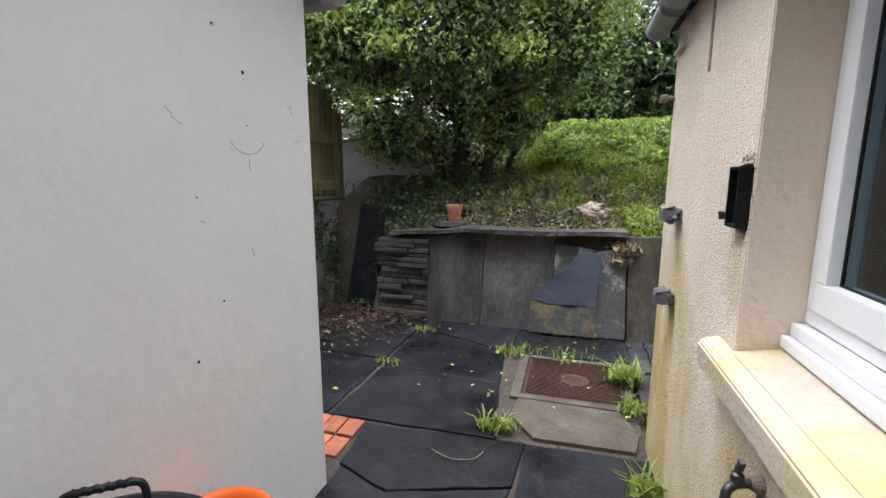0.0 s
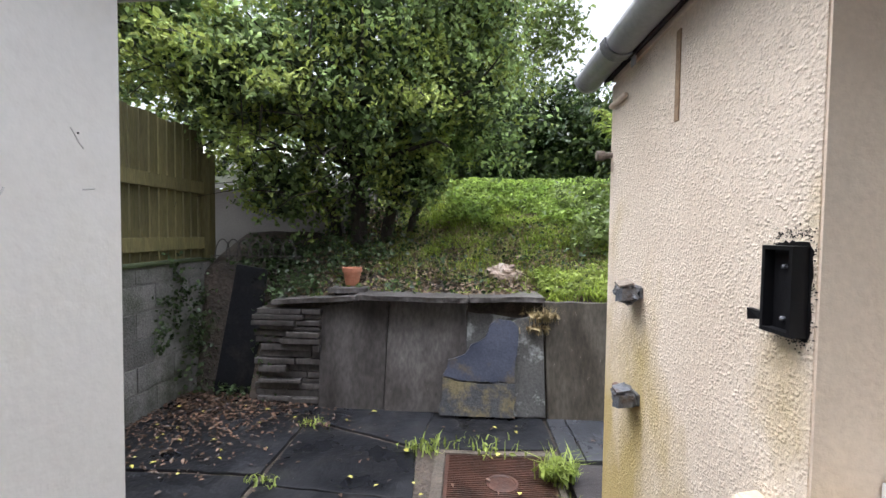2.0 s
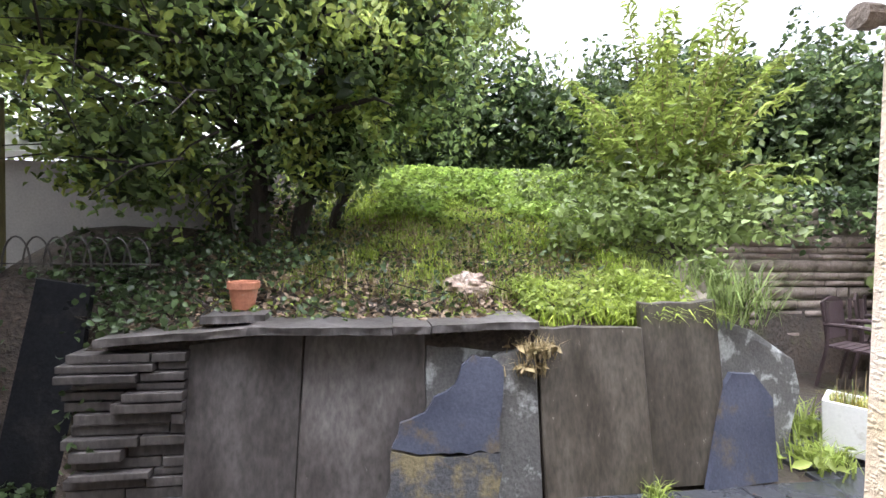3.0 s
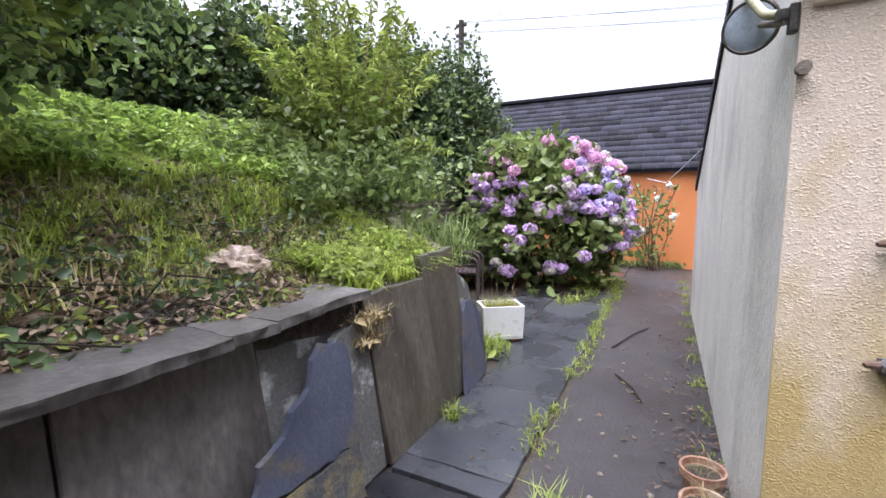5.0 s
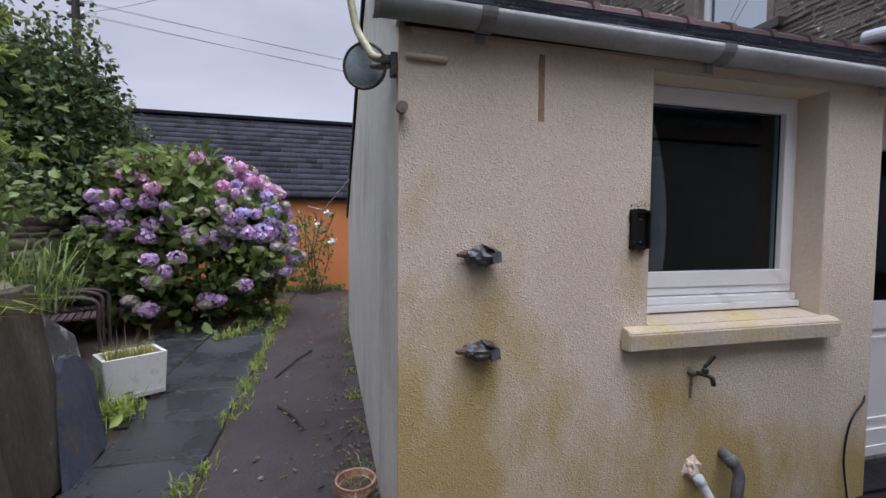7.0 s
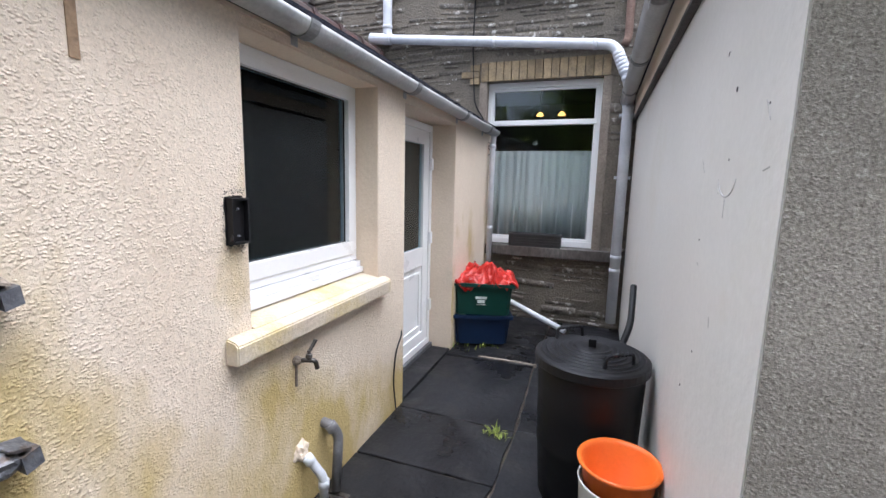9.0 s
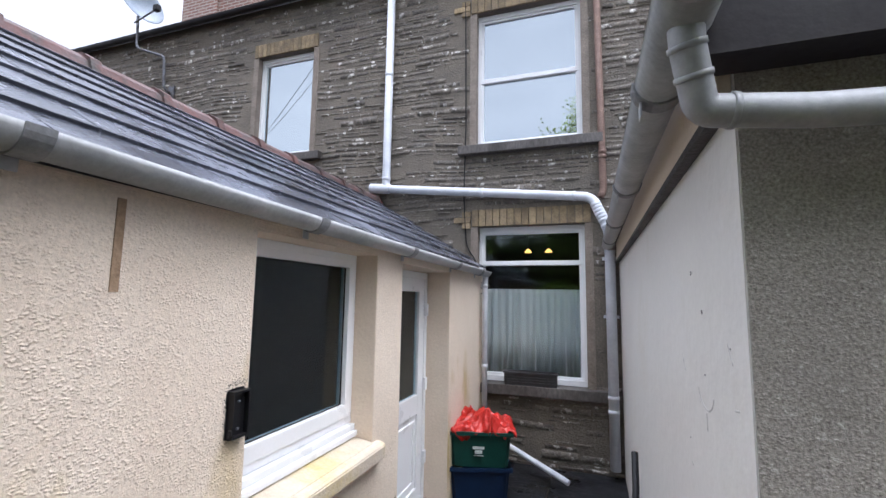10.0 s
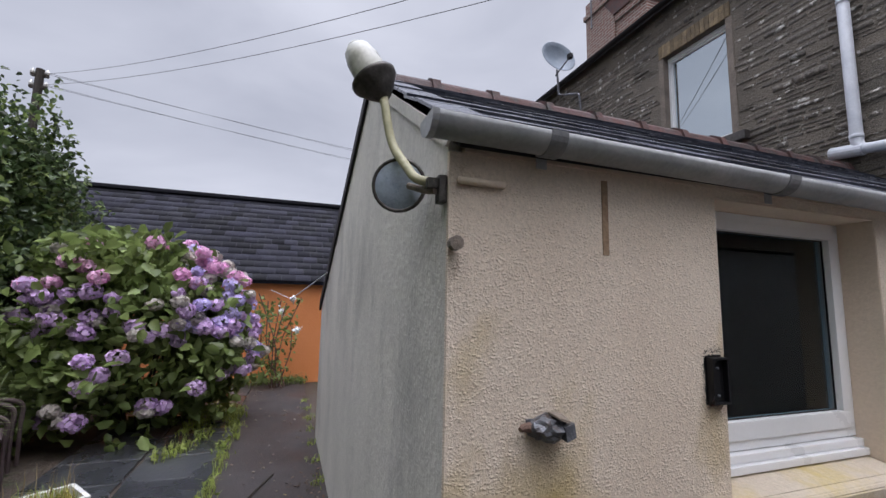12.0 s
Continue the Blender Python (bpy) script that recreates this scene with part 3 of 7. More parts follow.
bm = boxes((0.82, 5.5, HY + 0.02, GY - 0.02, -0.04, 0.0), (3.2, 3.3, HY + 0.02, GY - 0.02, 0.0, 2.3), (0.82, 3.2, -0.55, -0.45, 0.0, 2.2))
setting("floor_kitchen", bm, INTERIOR, "plain kitchen interior painted dark for dimness behind the window", "floor")
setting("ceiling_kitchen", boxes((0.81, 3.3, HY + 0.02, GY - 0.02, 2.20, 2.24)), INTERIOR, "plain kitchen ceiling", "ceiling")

# outbuilding: white yard wall whose top climbs gently, grey dashed garden end
bm = prism([(LX, HY, -0.05), (LX, LY, -0.05), (LX, LY, 2.42), (LX, HY, 2.46)], (-0.22, 0, 0))
wall_left = setting("wall_outbuilding_yard", bm, WHITE_WALL, "smooth white painted render with scuffs and old fixings", "wall")
bm = prism([(LX - 0.004, LY, -0.05), (-6.0, LY, -0.05), (-6.0, LY, 3.6), (-4.2, LY, 3.9), (LX - 0.004, LY, 2.42)], (0, -0.2, 0))
wall_grey = setting("wall_outbuilding_end", bm, GREY_DASH, "dark grey pebbledash end wall of the outbuilding", "wall")
wall_grey.location.y = 0.006
bm = prism([(LX + 0.15, LY + 0.16, 2.53), (-4.2, LY + 0.16, 4.1), (-4.2, HY, 4.1), (LX + 0.15, HY, 2.57)], (0, 0, 0.03))
setting("roof_outbuilding", bm, OLD_SLATE, "dark slate roof of the outbuilding", "roof")
setting("wall_outbuilding_back", boxes((-6.2, -6.0, HY, LY, -0.05, 3.6)), GREY_DASH, "plain back wall of the outbuilding", "wall")

# house back wall with its openings
H_WINS = [(-0.84, 0.50, 0.88, 2.80), (-0.84, 0.53, 3.84, 5.71), (3.06, 4.16, 4.0, 5.70), (6.3, 7.25, 4.0, 5.05)]


def wall_with_holes(x0, x1, z0, z1, holes, y0, y1):
    cuts_x = sorted({x0, x1, *[v for h in holes for v in h[:2]]})
    cuts_z = sorted({z0, z1, *[v for h in holes for v in h[2:]]})
    out = bmesh.new()
    for a, b in zip(cuts_x, cuts_x[1:]):
        for c, d in zip(cuts_z, cuts_z[1:]):
            if not any(h[0] < (a + b) / 2 < h[1] and h[2] < (c + d) / 2 < h[3] for h in holes):
                box(out, a, b, y0, y1, c, d)
    bmesh.ops.remove_doubles(out, verts=out.verts, dist=1e-4)
    return out


wall_house = setting("wall_house_back", wall_with_holes(-5.0, 12.0, -0.05, 6.55, H_WINS, HY - 0.45, HY), MORTAR, "old rubble stone back wall of the terraced house", "wall")
bm = prism([(-5, HY + 0.16, 6.50), (12, HY + 0.16, 6.50), (12, HY - 4.6, 9.4), (-5, HY - 4.6, 9.4)], (0, 0, 0.06))
setting("roof_house", bm, OLD_SLATE, "slate roof of the terraced house", "roof")
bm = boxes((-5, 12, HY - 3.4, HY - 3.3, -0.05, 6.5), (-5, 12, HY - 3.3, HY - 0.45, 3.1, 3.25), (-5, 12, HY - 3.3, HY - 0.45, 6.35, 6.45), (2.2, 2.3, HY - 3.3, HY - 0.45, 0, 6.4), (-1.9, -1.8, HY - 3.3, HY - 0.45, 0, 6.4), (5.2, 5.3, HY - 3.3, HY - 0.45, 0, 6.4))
setting("wall_house_inner", bm, INTERIOR, "plain rooms painted dark for dimness behind the house windows", "wall")

# orange neighbour building
bm = boxes((9.4, 9.7, -6, 9, -0.05, 2.2))
setting("wall_orange", bm, ORANGE_WALL, "bright orange painted wall of the neighbouring building", "wall")
bm = prism([(9.28, -6, 2.16), (9.28, 9, 2.16), (12.0, 9, 4.45), (12.0, -6, 4.45)], (0, 0, -0.08))
setting("roof_neighbour", bm, OLD_SLATE, "old slate roof above the orange wall", "roof")
setting("wall_neighbour_back", boxes((11.9, 12.1, -6, 9, 0, 4.1)), ORANGE_WALL, "plain back of the neighbouring building", "wall")

# block wall and neighbour's shed beyond the fence
bm = boxes((-3.05, -2.87, 1.9, 5.0, -0.05, 1.24))
wall_block = setting("wall_block", bm, BLOCK, "low mossy concrete block boundary wall", "wall")
bm = boxes((-6.5, -1.7, 5.75, 5.95, 0.4, 2.05))
setting("wall_shed", bm, SHED_SHADE, "rendered wall of a neighbour's shed, greyed to stand in for shade", "wall")
bm = prism([(-6.6, 5.62, 2.05), (-1.6, 5.62, 2.05), (-1.6, 7.6, 2.9), (-6.6, 7.6, 2.9)], (0, 0, 0.05))
setting("roof_shed", bm, WHITE_WALL, "pale sheet roof of a neighbour's shed", "roof")

# ---------------------------------------------------------------- yard: doors, windows
def frame_rect(name, plane, a0, a1, z0, z1, w, d, material, parent, axis="x", label="", mid=()):
    """A rectangular frame of bars; plane is the front, d its depth behind it. axis is the normal's axis."""
    fb = bmesh.new()
    rows = [(a0, a1, z0, z0 + w), (a0, a1, z1 - w, z1), (a0, a0 + w, z0 + w, z1 - w), (a1 - w, a1, z0 + w, z1 - w)]
    rows += [(a0 + w, a1 - w, zm - w * 0.4, zm + w * 0.4) for zm in mid]
    for p, q, r, s in rows:
        if axis == "x":
            box(fb, plane, plane + d, p, q, r, s, bevel=0.004)
        else:
            box(fb, p, q, plane - d, plane, r, s, bevel=0.004)
    return part(name, fb, material, parent, label)


win = thing("window_1", "white uPVC kitchen window with dark glass", "window", (0.58, 0.86, 1.06), kind="structure")
frame_rect("window_frame", 0.555, 0.336, 1.382, 1.125, 2.158, 0.04, 0.07, PVC, win)
kitchen_sash = part("sash", boxes((0.548, 0.60, 0.376, 1.342, 1.165, 1.245), (0.548, 0.60, 0.376, 1.342, 2.075, 2.118), (0.548, 0.60, 0.376, 0.425, 1.245, 2.075), (0.548, 0.60, 1.293, 1.342, 1.245, 2.075), bevel=0.006), PVC, win)
part("pane", boxes((0.585, 0.59, 0.42, 1.30, 1.24, 2.08)), GLASS_KITCHEN, kitchen_sash)
part("seal", boxes((0.577, 0.584, 0.424, 1.294, 1.243, 1.250), (0.577, 0.584, 0.424, 1.294, 2.070, 2.077), (0.577, 0.584, 0.423, 0.430, 1.250, 2.070), (0.577, 0.584, 1.288, 1.295, 1.250, 2.070)), BLACK_PLASTIC, kitchen_sash, "thin black rubber gasket")
part("sill_trim", boxes((0.525, 0.62, 0.336, 1.382, 1.085, 1.12), (0.505, 0.62, 0.336, 1.382, 1.05, 1.083), bevel=0.006), PVC, win)
bm = prism([(0.345, 1.52, 0.918), (0.342, 1.52, 0.995), (0.357, 1.52, 1.010), (HX, 1.52, 1.020), (HX, 1.52, 0.918)], (0, -1.25, 0))
bmesh.ops.bevel(bm, geom=list(bm.edges), offset=0.005, segments=2, affect="EDGES")
prism([(HX - 0.012, 1.38, 0.975), (HX - 0.012, 1.38, 1.0205), (0.56, 1.38, 1.05), (0.56, 1.38, 0.975)], (0, -1.04, 0), bm)
setting("sill_kitchen", bm, SILL_PAINT, "thick cream painted window sill with yellow algae", "window sill")

door = thing("door_1", "white uPVC half-glazed back door, closed", "door", (0.66, -0.6, 0.05), kind="structure")
frame_rect("door_frame", 0.63, -1.153, -0.057, 0.05, 2.13, 0.06, 0.07, PVC, door)
door_leaf = part("leaf", boxes((0.64, 0.685, -1.093, -0.117, 0.08, 0.21), (0.64, 0.685, -0.975, -0.235, 0.85, 1.02), (0.64, 0.685, -1.093, -0.117, 1.95, 2.07), (0.64, 0.685, -1.093, -0.975, 0.21, 1.95), (0.64, 0.685, -0.235, -0.117, 0.21, 1.95), bevel=0.004), PVC, door)
part("lower_panel", boxes((0.655, 0.68, -0.975, -0.235, 0.21, 0.85)), PVC, door_leaf)
part("panel_bead", boxes((0.643, 0.657, -0.93, -0.28, 0.26, 0.285), (0.643, 0.657, -0.93, -0.28, 0.775, 0.80), (0.643, 0.657, -0.93, -0.905, 0.285, 0.775), (0.643, 0.657, -0.305, -0.28, 0.285, 0.775), bevel=0.004), PVC, door_leaf)
part("pane", boxes((0.66, 0.665, -0.975, -0.235, 1.02, 1.95)), GLASS, door_leaf)
part("threshold", boxes((0.60, 0.72, -1.153, -0.057, 0.0, 0.05)), GALV, door)
for z in (0.45, 1.10, 1.78):
    part("hinge", boxes((0.602, 0.6285, -1.118, -1.07, z - 0.055, z + 0.055), bevel=0.006), PVC, door)
hd = part("handle", boxes((0.618, 0.637, -0.19, -0.16, 0.94, 1.14), bevel=0.004), PVC, door)
part("lever", tube(bend([(0.63, -0.175, 1.08), (0.59, -0.175, 1.08), (0.59, -0.30, 1.08)], 0.02), 0.009, 8), PVC, hd)
part("keyhole", boxes((0.612, 0.6195, -0.181, -0.169, 0.975, 1.005)), BLACK_PLASTIC, hd, "dark key slot")


def house_window(name, hole, label, mid, glass, back=None):
    x0, x1, z0, z1 = hole
    w = thing(name, label, "window", ((x0 + x1) / 2, HY - 0.1, z0), kind="structure")
    f = HY - 0.09
    frame_rect("window_frame", f, x0, x1, z0 + 0.02, z1, 0.065, 0.09, PVC, w, "y")
    zs = [z0 + 0.085, *mid, z1 - 0.065]
    for i, (a, b) in enumerate(zip(zs, zs[1:])):
        if i:
            part("meeting_rail", boxes((x0 + 0.065, x1 - 0.065, f - 0.08, f - 0.005, a - 0.025, a + 0.03), bevel=0.004), PVC, w)
        sash = frame_rect("sash", f - 0.02, x0 + 0.065, x1 - 0.065, a, b, 0.03, 0.05, PVC, w, "y")
        part("pane", boxes((x0 + 0.09, x1 - 0.09, f - 0.05, f - 0.045, a + 0.025, b - 0.025)), glass, sash)
    if back:
        # added panel behind the panes, coloured like the reflected sky
        part("blind", boxes((x0 + 0.05, x1 - 0.05, f - 0.20, f - 0.19, z0, z1)), back, w)
    return w


house_window("window_2", H_WINS[0], "white sash-style house window with a half net curtain", [2.34], GLASS)
house_window("window_3", H_WINS[1], "white upstairs window with two sashes reflecting the sky", [4.78], GLASS_UP)
house_window("window_4", H_WINS[2], "tall upstairs stair window with a pale panel standing in for its reflection", [], GLASS_UP, SKY_SHEEN)
house_window("window_5", H_WINS[3], "further white upstairs window", [], GLASS_UP)
SLATE_SILL = WALL_SLAB
for x0, x1, z0, z1 in H_WINS:
    setting("sill_house", boxes((x0 - 0.2, x1 + 0.2, HY - 0.3, HY + 0.10, z0 - 0.10, z0 + 0.015), bevel=0.01), SLATE_SILL, "dark slate window sill", "window sill")

for o in list(scene.objects):
    if o.name.startswith("pane"):
        o.visible_shadow = False

# kitchen seen dimly through the window
INNER_PAINT = surf("dim_white_gloss", [(0.42, 0.42, 0.43), (0.52, 0.52, 0.53)], scale=2, rough=(0.4, 0.6), bump=0.02, grain=0.03)
ind = thing("inner_door", "pale glazed inner door in the dim kitchen", "door", (1.45, -0.45, 0.0))
part("door_frame", boxes((1.08, 1.14, -0.45, -0.40, 0.0, 2.0), (1.68, 1.76, -0.45, -0.40, 0.0, 2.0), (1.14, 1.68, -0.45, -0.40, 1.93, 2.0)), INNER_PAINT, ind)
# the leaf takes the rooms' darkened colour too
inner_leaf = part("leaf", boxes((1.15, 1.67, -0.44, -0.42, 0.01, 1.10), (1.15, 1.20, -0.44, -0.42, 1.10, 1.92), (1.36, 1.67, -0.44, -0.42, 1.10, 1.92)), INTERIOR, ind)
part("glazing", boxes((1.205, 1.355, -0.435, -0.43, 1.11, 1.91)), CURTAIN, inner_leaf, "pale obscured glass strip")
setting("sill_inner", boxes((0.628, 0.76, 0.336, 1.382, 1.06, 1.09), bevel=0.004), INNER_PAINT, "white inner window sill", "window sill")
for bxx, byy, hh, rr in ((0.69, 0.58, 0.24, 0.03), (0.70, 0.50, 0.28, 0.022)):
    bt = thing("bottle", "dark bottle standing on the inner window sill", "bottle", (bxx, byy, 1.09), "bottles on the sill")
    part("body", lathe([(rr, 0), (rr, hh * 0.62), (rr * 0.4, hh * 0.78), (rr * 0.4, hh * 0.92)], (bxx, byy, 1.09), 14), GLASS_BOTTLE, bt, smooth=True)
    part("cap", lathe([(rr * 0.5, 0), (rr * 0.5, hh * 0.08)], (bxx, byy, 1.09 + hh * 0.92), 12), PVC, bt, "white cap")
for lx, ly in ((1.3, 0.45), (1.95, 0.35), (1.35, -0.1)):
    dl = thing("downlight", "small lit ceiling downlight in the kitchen", "lamp", (lx, ly, 2.2), "kitchen downlights")
    part("bezel", lathe([(0.045, 0.0), (0.045, -0.008), (0.034, -0.012), (0.034, -0.002)], (lx, ly, 2.198), 16), INNER_PAINT, dl)
    part("bulb", lathe([(0.030, -0.006), (0.022, -0.014)], (lx, ly, 2.198), 14), BULB, dl)

# ---------------------------------------------------------------- roof of the extension
slope = Vector((RIDGE_X - EAVE_X, 0, RIDGE_Z - EAVE_Z))
slope_len = slope.length
sdir, snorm = slope.normalized(), Vector((-slope.z, 0, slope.x)).normalized()
bm = prism([(EAVE_X + 0.03, GY + 0.03, EAVE_Z - 0.03), (RIDGE_X, GY + 0.03, RIDGE_Z - 0.045), (RIDGE_X, HY, RIDGE_Z - 0.045), (EAVE_X + 0.03, HY, EAVE_Z - 0.03)], (0, 0, -0.02))
roof = setting("roof_extension", bm, DARK_TIMBER, "wet slate roof of the kitchen extension", "roof")
bm = prism([(RIDGE_X, GY + 0.05, RIDGE_Z), (FAR_X + 0.1, GY + 0.05, FAR_Z), (FAR_X + 0.1, HY, FAR_Z), (RIDGE_X, HY, RIDGE_Z)], (0, 0, -0.05))
setting("roof_extension_far", bm, OLD_SLATE, "far slope of the extension roof", "roof")
bm = prism([(HX + 0.02, GY + 0.046, EAVE_Z - 0.03), (RIDGE_X, GY + 0.046, RIDGE_Z - 0.085), (RIDGE_X, GY + 0.046, RIDGE_Z - 0.012), (EAVE_X + 0.03, GY + 0.046, EAVE_Z - 0.012)], (0, 0.010, 0))
setting("trim_verge_mortar", bm, GABLE, "grey mortar fillet under the verge slates", "trim")
bm = prism([(RIDGE_X + 0.01, GY + 0.046, RIDGE_Z - 0.09), (FAR_X + 0.12, GY + 0.046, FAR_Z - 0.12), (FAR_X + 0.12, GY + 0.046, FAR_Z), (RIDGE_X + 0.01, GY + 0.046, RIDGE_Z + 0.01)], (0, 0.022, 0))
setting("trim_verge", bm, DARK_TIMBER, "black painted verge board along the gable", "trim")
setting("trim_fascia", boxes((0.392, 0.4035, HY, GY, 2.20, 2.25)), CREAM_SMOOTH, "cream fascia board behind the gutter", "trim")


def gutter(name, p, q, r, material, label, joints, brackets=True, end_cap=True):
    """A half-round gutter from p to q, open at the top, with collars at the joints (fractions of its length)."""
    p, q = Vector(p), Vector(q)
    g = thing(name, label, "gutter", p)
    d = (q - p).normalized()
    u = Vector((0, 0, 1))
    s = d.cross(u).normalized()

    def trough(bmx, a, b, r0, r1, n=12):
        rings = []
        for c in (a, b):
            rings.append([[bmx.verts.new(c + s * math.cos(math.pi * k / n) * rr - u * math.sin(math.pi * k / n) * rr) for k in range(n + 1)] for rr in (r0, r1)])
        (ai, ao), (bi, bo) = rings
        for k in range(n):
            bmx.faces.new((ai[k], ai[k + 1], bi[k + 1], bi[k]))
            bmx.faces.new((ao[k + 1], ao[k], bo[k], bo[k + 1]))
            bmx.faces.new((ai[k + 1], ai[k], ao[k], ao[k + 1]))
            bmx.faces.new((bi[k], bi[k + 1], bo[k + 1], bo[k]))
        for i in (0, n):
            bmx.faces.new((ai[i], bi[i], bo[i], ao[i]))
        return bmx

    part("trough", trough(bmesh.new(), p, q, r - 0.004, r), material, g, smooth=True)
    for t in joints:
        c = p.lerp(q, t)
        cl = part("collar", trough(bmesh.new(), c - d * 0.03, c + d * 0.03, r + 0.001, r + 0.007), GUTTER_DARK if material is GUTTER_GREY else material, g)
        part("clip", boxes((c.x - 0.014 + (0.06 if s.x * 0 == 0 else 0), c.x + 0.05, c.y - 0.02, c.y + 0.02, c.z - r - 0.03, c.z - r + 0.01)), material, cl)
    if end_cap:
        n = 12
        eb = bmesh.new()
        rim = [p + s * math.cos(math.pi * k / n) * (r + 0.004) - u * math.sin(math.pi * k / n) * (r + 0.004) for k in range(n + 1)]
        prism(rim, -d * 0.02, eb)
        part("end_cap", eb, material, g)
    return g


gutter("gutter", (0.325, GY + 0.13, 2.265), (0.325, -2.36, 2.215), 0.06, GUTTER_GREY, "grey plastic half-round gutter along the extension eaves", (0.08, 0.30, 0.52, 0.74, 0.92))
gutter("gutter", (LX + 0.12, LY + 0.27, 2.475), (LX + 0.12, HY + 0.05, 2.52), 0.062, GUTTER_GREY, "weathered grey gutter along the outbuilding eaves", (0.1, 0.35, 0.6, 0.85))
gutter("gutter", (-5, HY + 0.17, 6.50), (11.8, HY + 0.17, 6.50), 0.06, BLACK_PLASTIC, "dark gutter along the house eaves", (0.2, 0.5, 0.8), end_cap=False)

# ---------------------------------------------------------------- garden: retaining wall
def upright(x0, x1, z1, y_base, y_top, z1b=None, z0=0.0, th=0.05, cut=0.03, xs=0.0):
    """An upright stone slab that leans back: bottom edge at y_base, top at y_top; uneven corners."""
    g = random.Random(int((x0 + 7) * 100))
    z1b = z1 if z1b is None else z1b
    j = lambda a: g.uniform(-a, a)
    k = 7
    ob = []
    for i in range(k):
        t = i / (k - 1)
        ob.append((x0 + (x1 - x0) * t + xs * 0, y_top, z1 + (z1b - z1) * t + j(0.012)))
    low = [(x1 + j(cut), y_base, z0), (x0 + j(cut), y_base, z0)]
    b = prism(ob + low, (0, th, 0.0))
    bmesh.ops.bevel(b, geom=list(b.edges), offset=0.006, segments=1, affect="EDGES")
    return b


ret = thing("retaining_wall", "retaining wall of upright dark slate slabs", "retaining wall", (0, 4.4, 0), kind="structure")
part("slab", upright(-1.525, -0.91, 0.90, 4.27, 4.42, 0.95), WALL_SLAB, ret)
part("slab", upright(-0.90, -0.215, 0.95, 4.25, 4.42, 0.95), WALL_SLAB, ret)
part("slab", upright(-0.205, 0.44, 0.93, 4.27, 4.43, 0.90), PALE_SLAB, ret, "slab blotched with white lichen")
part("slab", upright(0.19, 0.445, 0.80, 4.215, 4.33, 0.86), PALE_SLAB, ret)
part("slab", upright(0.46, 1.15, 0.97, 4.19, 4.36, 0.95), BROWN_SLAB, ret, "slab browned by algae")
part("slab", upright(1.155, 1.69, 1.10, 4.23, 4.40, 1.12), BROWN_SLAB, ret, "slab browned by algae")
bm = prism([(1.71, 4.46, 0.0), (2.25, 5.2, 0.0), (2.85, 6.3, 0.0), (2.85, 6.35, 1.55), (2.3, 5.25, 1.35), (1.71, 4.5, 1.1)], (-0.2, 0.1, 0))
part("side_face", bm, CUT_STONE, ret, "rough pale stone side of the bank")
bm = prism([(1.75, 4.40, 0.0), (2.40, 4.53, 0.0), (2.60, 4.62, 0.42), (2.55, 4.64, 0.64), (2.2, 4.64, 0.86), (1.77, 4.58, 1.0)], (0.01, 0.045, 0))
bmesh.ops.bevel(bm, geom=list(bm.edges), offset=0.006, segments=1, affect="EDGES")
part("slab", bm, PALE_SLAB, ret, "slab blotched with white lichen")
bm = boxes((2.6, 9.4, 6.35, 6.7, -0.05, 1.9))
setting("wall_garden_back", bm, CUT_STONE, "pale old stone wall behind the seats", "wall")
bs = thing("broken_slate", "broken blue-grey slate leaning on the retaining wall", "slate slab", (-0.1, 4.17, 0))


def ragged(outline, seed, amp=0.011, step=0.045):
    """Break the straight sides of an outline into short uneven chips."""
    g2 = random.Random(seed)
    out = []
    for a, c in zip(outline, outline[1:] + outline[:1]):
        k = max(1, int(math.dist(a, c) / step))
        out.append(a)
        out += [tuple(p + (q - p) * i / k + g2.uniform(-amp, amp) * (1 if n_ == 0 or p != q else 0.3) for n_, (p, q) in enumerate(zip(a, c))) for i in range(1, k)]
    return out


def slate_piece(name, outline, label, material):
    """Outline of (x, height) on the leaning plane."""
    outline = ragged([(x, max(z, 0.02)) for x, z in outline], len(outline))
    b = prism([(x, 4.15 + 0.165 * z, z) for x, z in outline], (0, 0.032, -0.004))
    return part(name, b, material, bs, label)


slate_piece("upper_piece", [(-0.405, 0.345), (-0.25, 0.305), (0.20, 0.30), (0.235, 0.70), (0.20, 0.79), (0.06, 0.83), (-0.01, 0.77), (-0.05, 0.66), (-0.17, 0.60), (-0.22, 0.52), (-0.36, 0.47)], "smooth blue upper piece", BLUE_SLAB)
slate_piece("lower_piece", [(-0.43, 0.005), (0.20, 0.0), (0.205, 0.285), (-0.24, 0.29), (-0.405, 0.325)], "lower piece blotched with ochre lichen", surf("lichened_blue_slate", [(0.04, 0.042, 0.05), (0.085, 0.085, 0.085)], scale=3, bump=0.5, grain=0.35, stain=(0.17, 0.14, 0.075), stain_scale=5, stain_at=(0.48, 0.6)))
bm = prism([(1.49, 4.17, 0.0), (2.02, 4.22, 0.0), (2.03, 4.29, 0.50), (1.93, 4.33, 0.645), (1.75, 4.31, 0.665), (1.70, 4.30, 0.60)], (0.0, 0.035, 0))
hang("leaning_slate", "small pointed blue slate leaning at the wall's end", "slate slab", bm, BLUE_SLAB)
bm = prism([(-2.62, 4.55, 0.0), (-2.22, 4.50, 0.0), (-2.13, 4.62, 1.18), (-2.44, 4.66, 1.22)], (0, 0.04, 0))
hang("leaning_slate", "tall dark slate slab leaning in the corner", "slate slab", bm, SLAB)
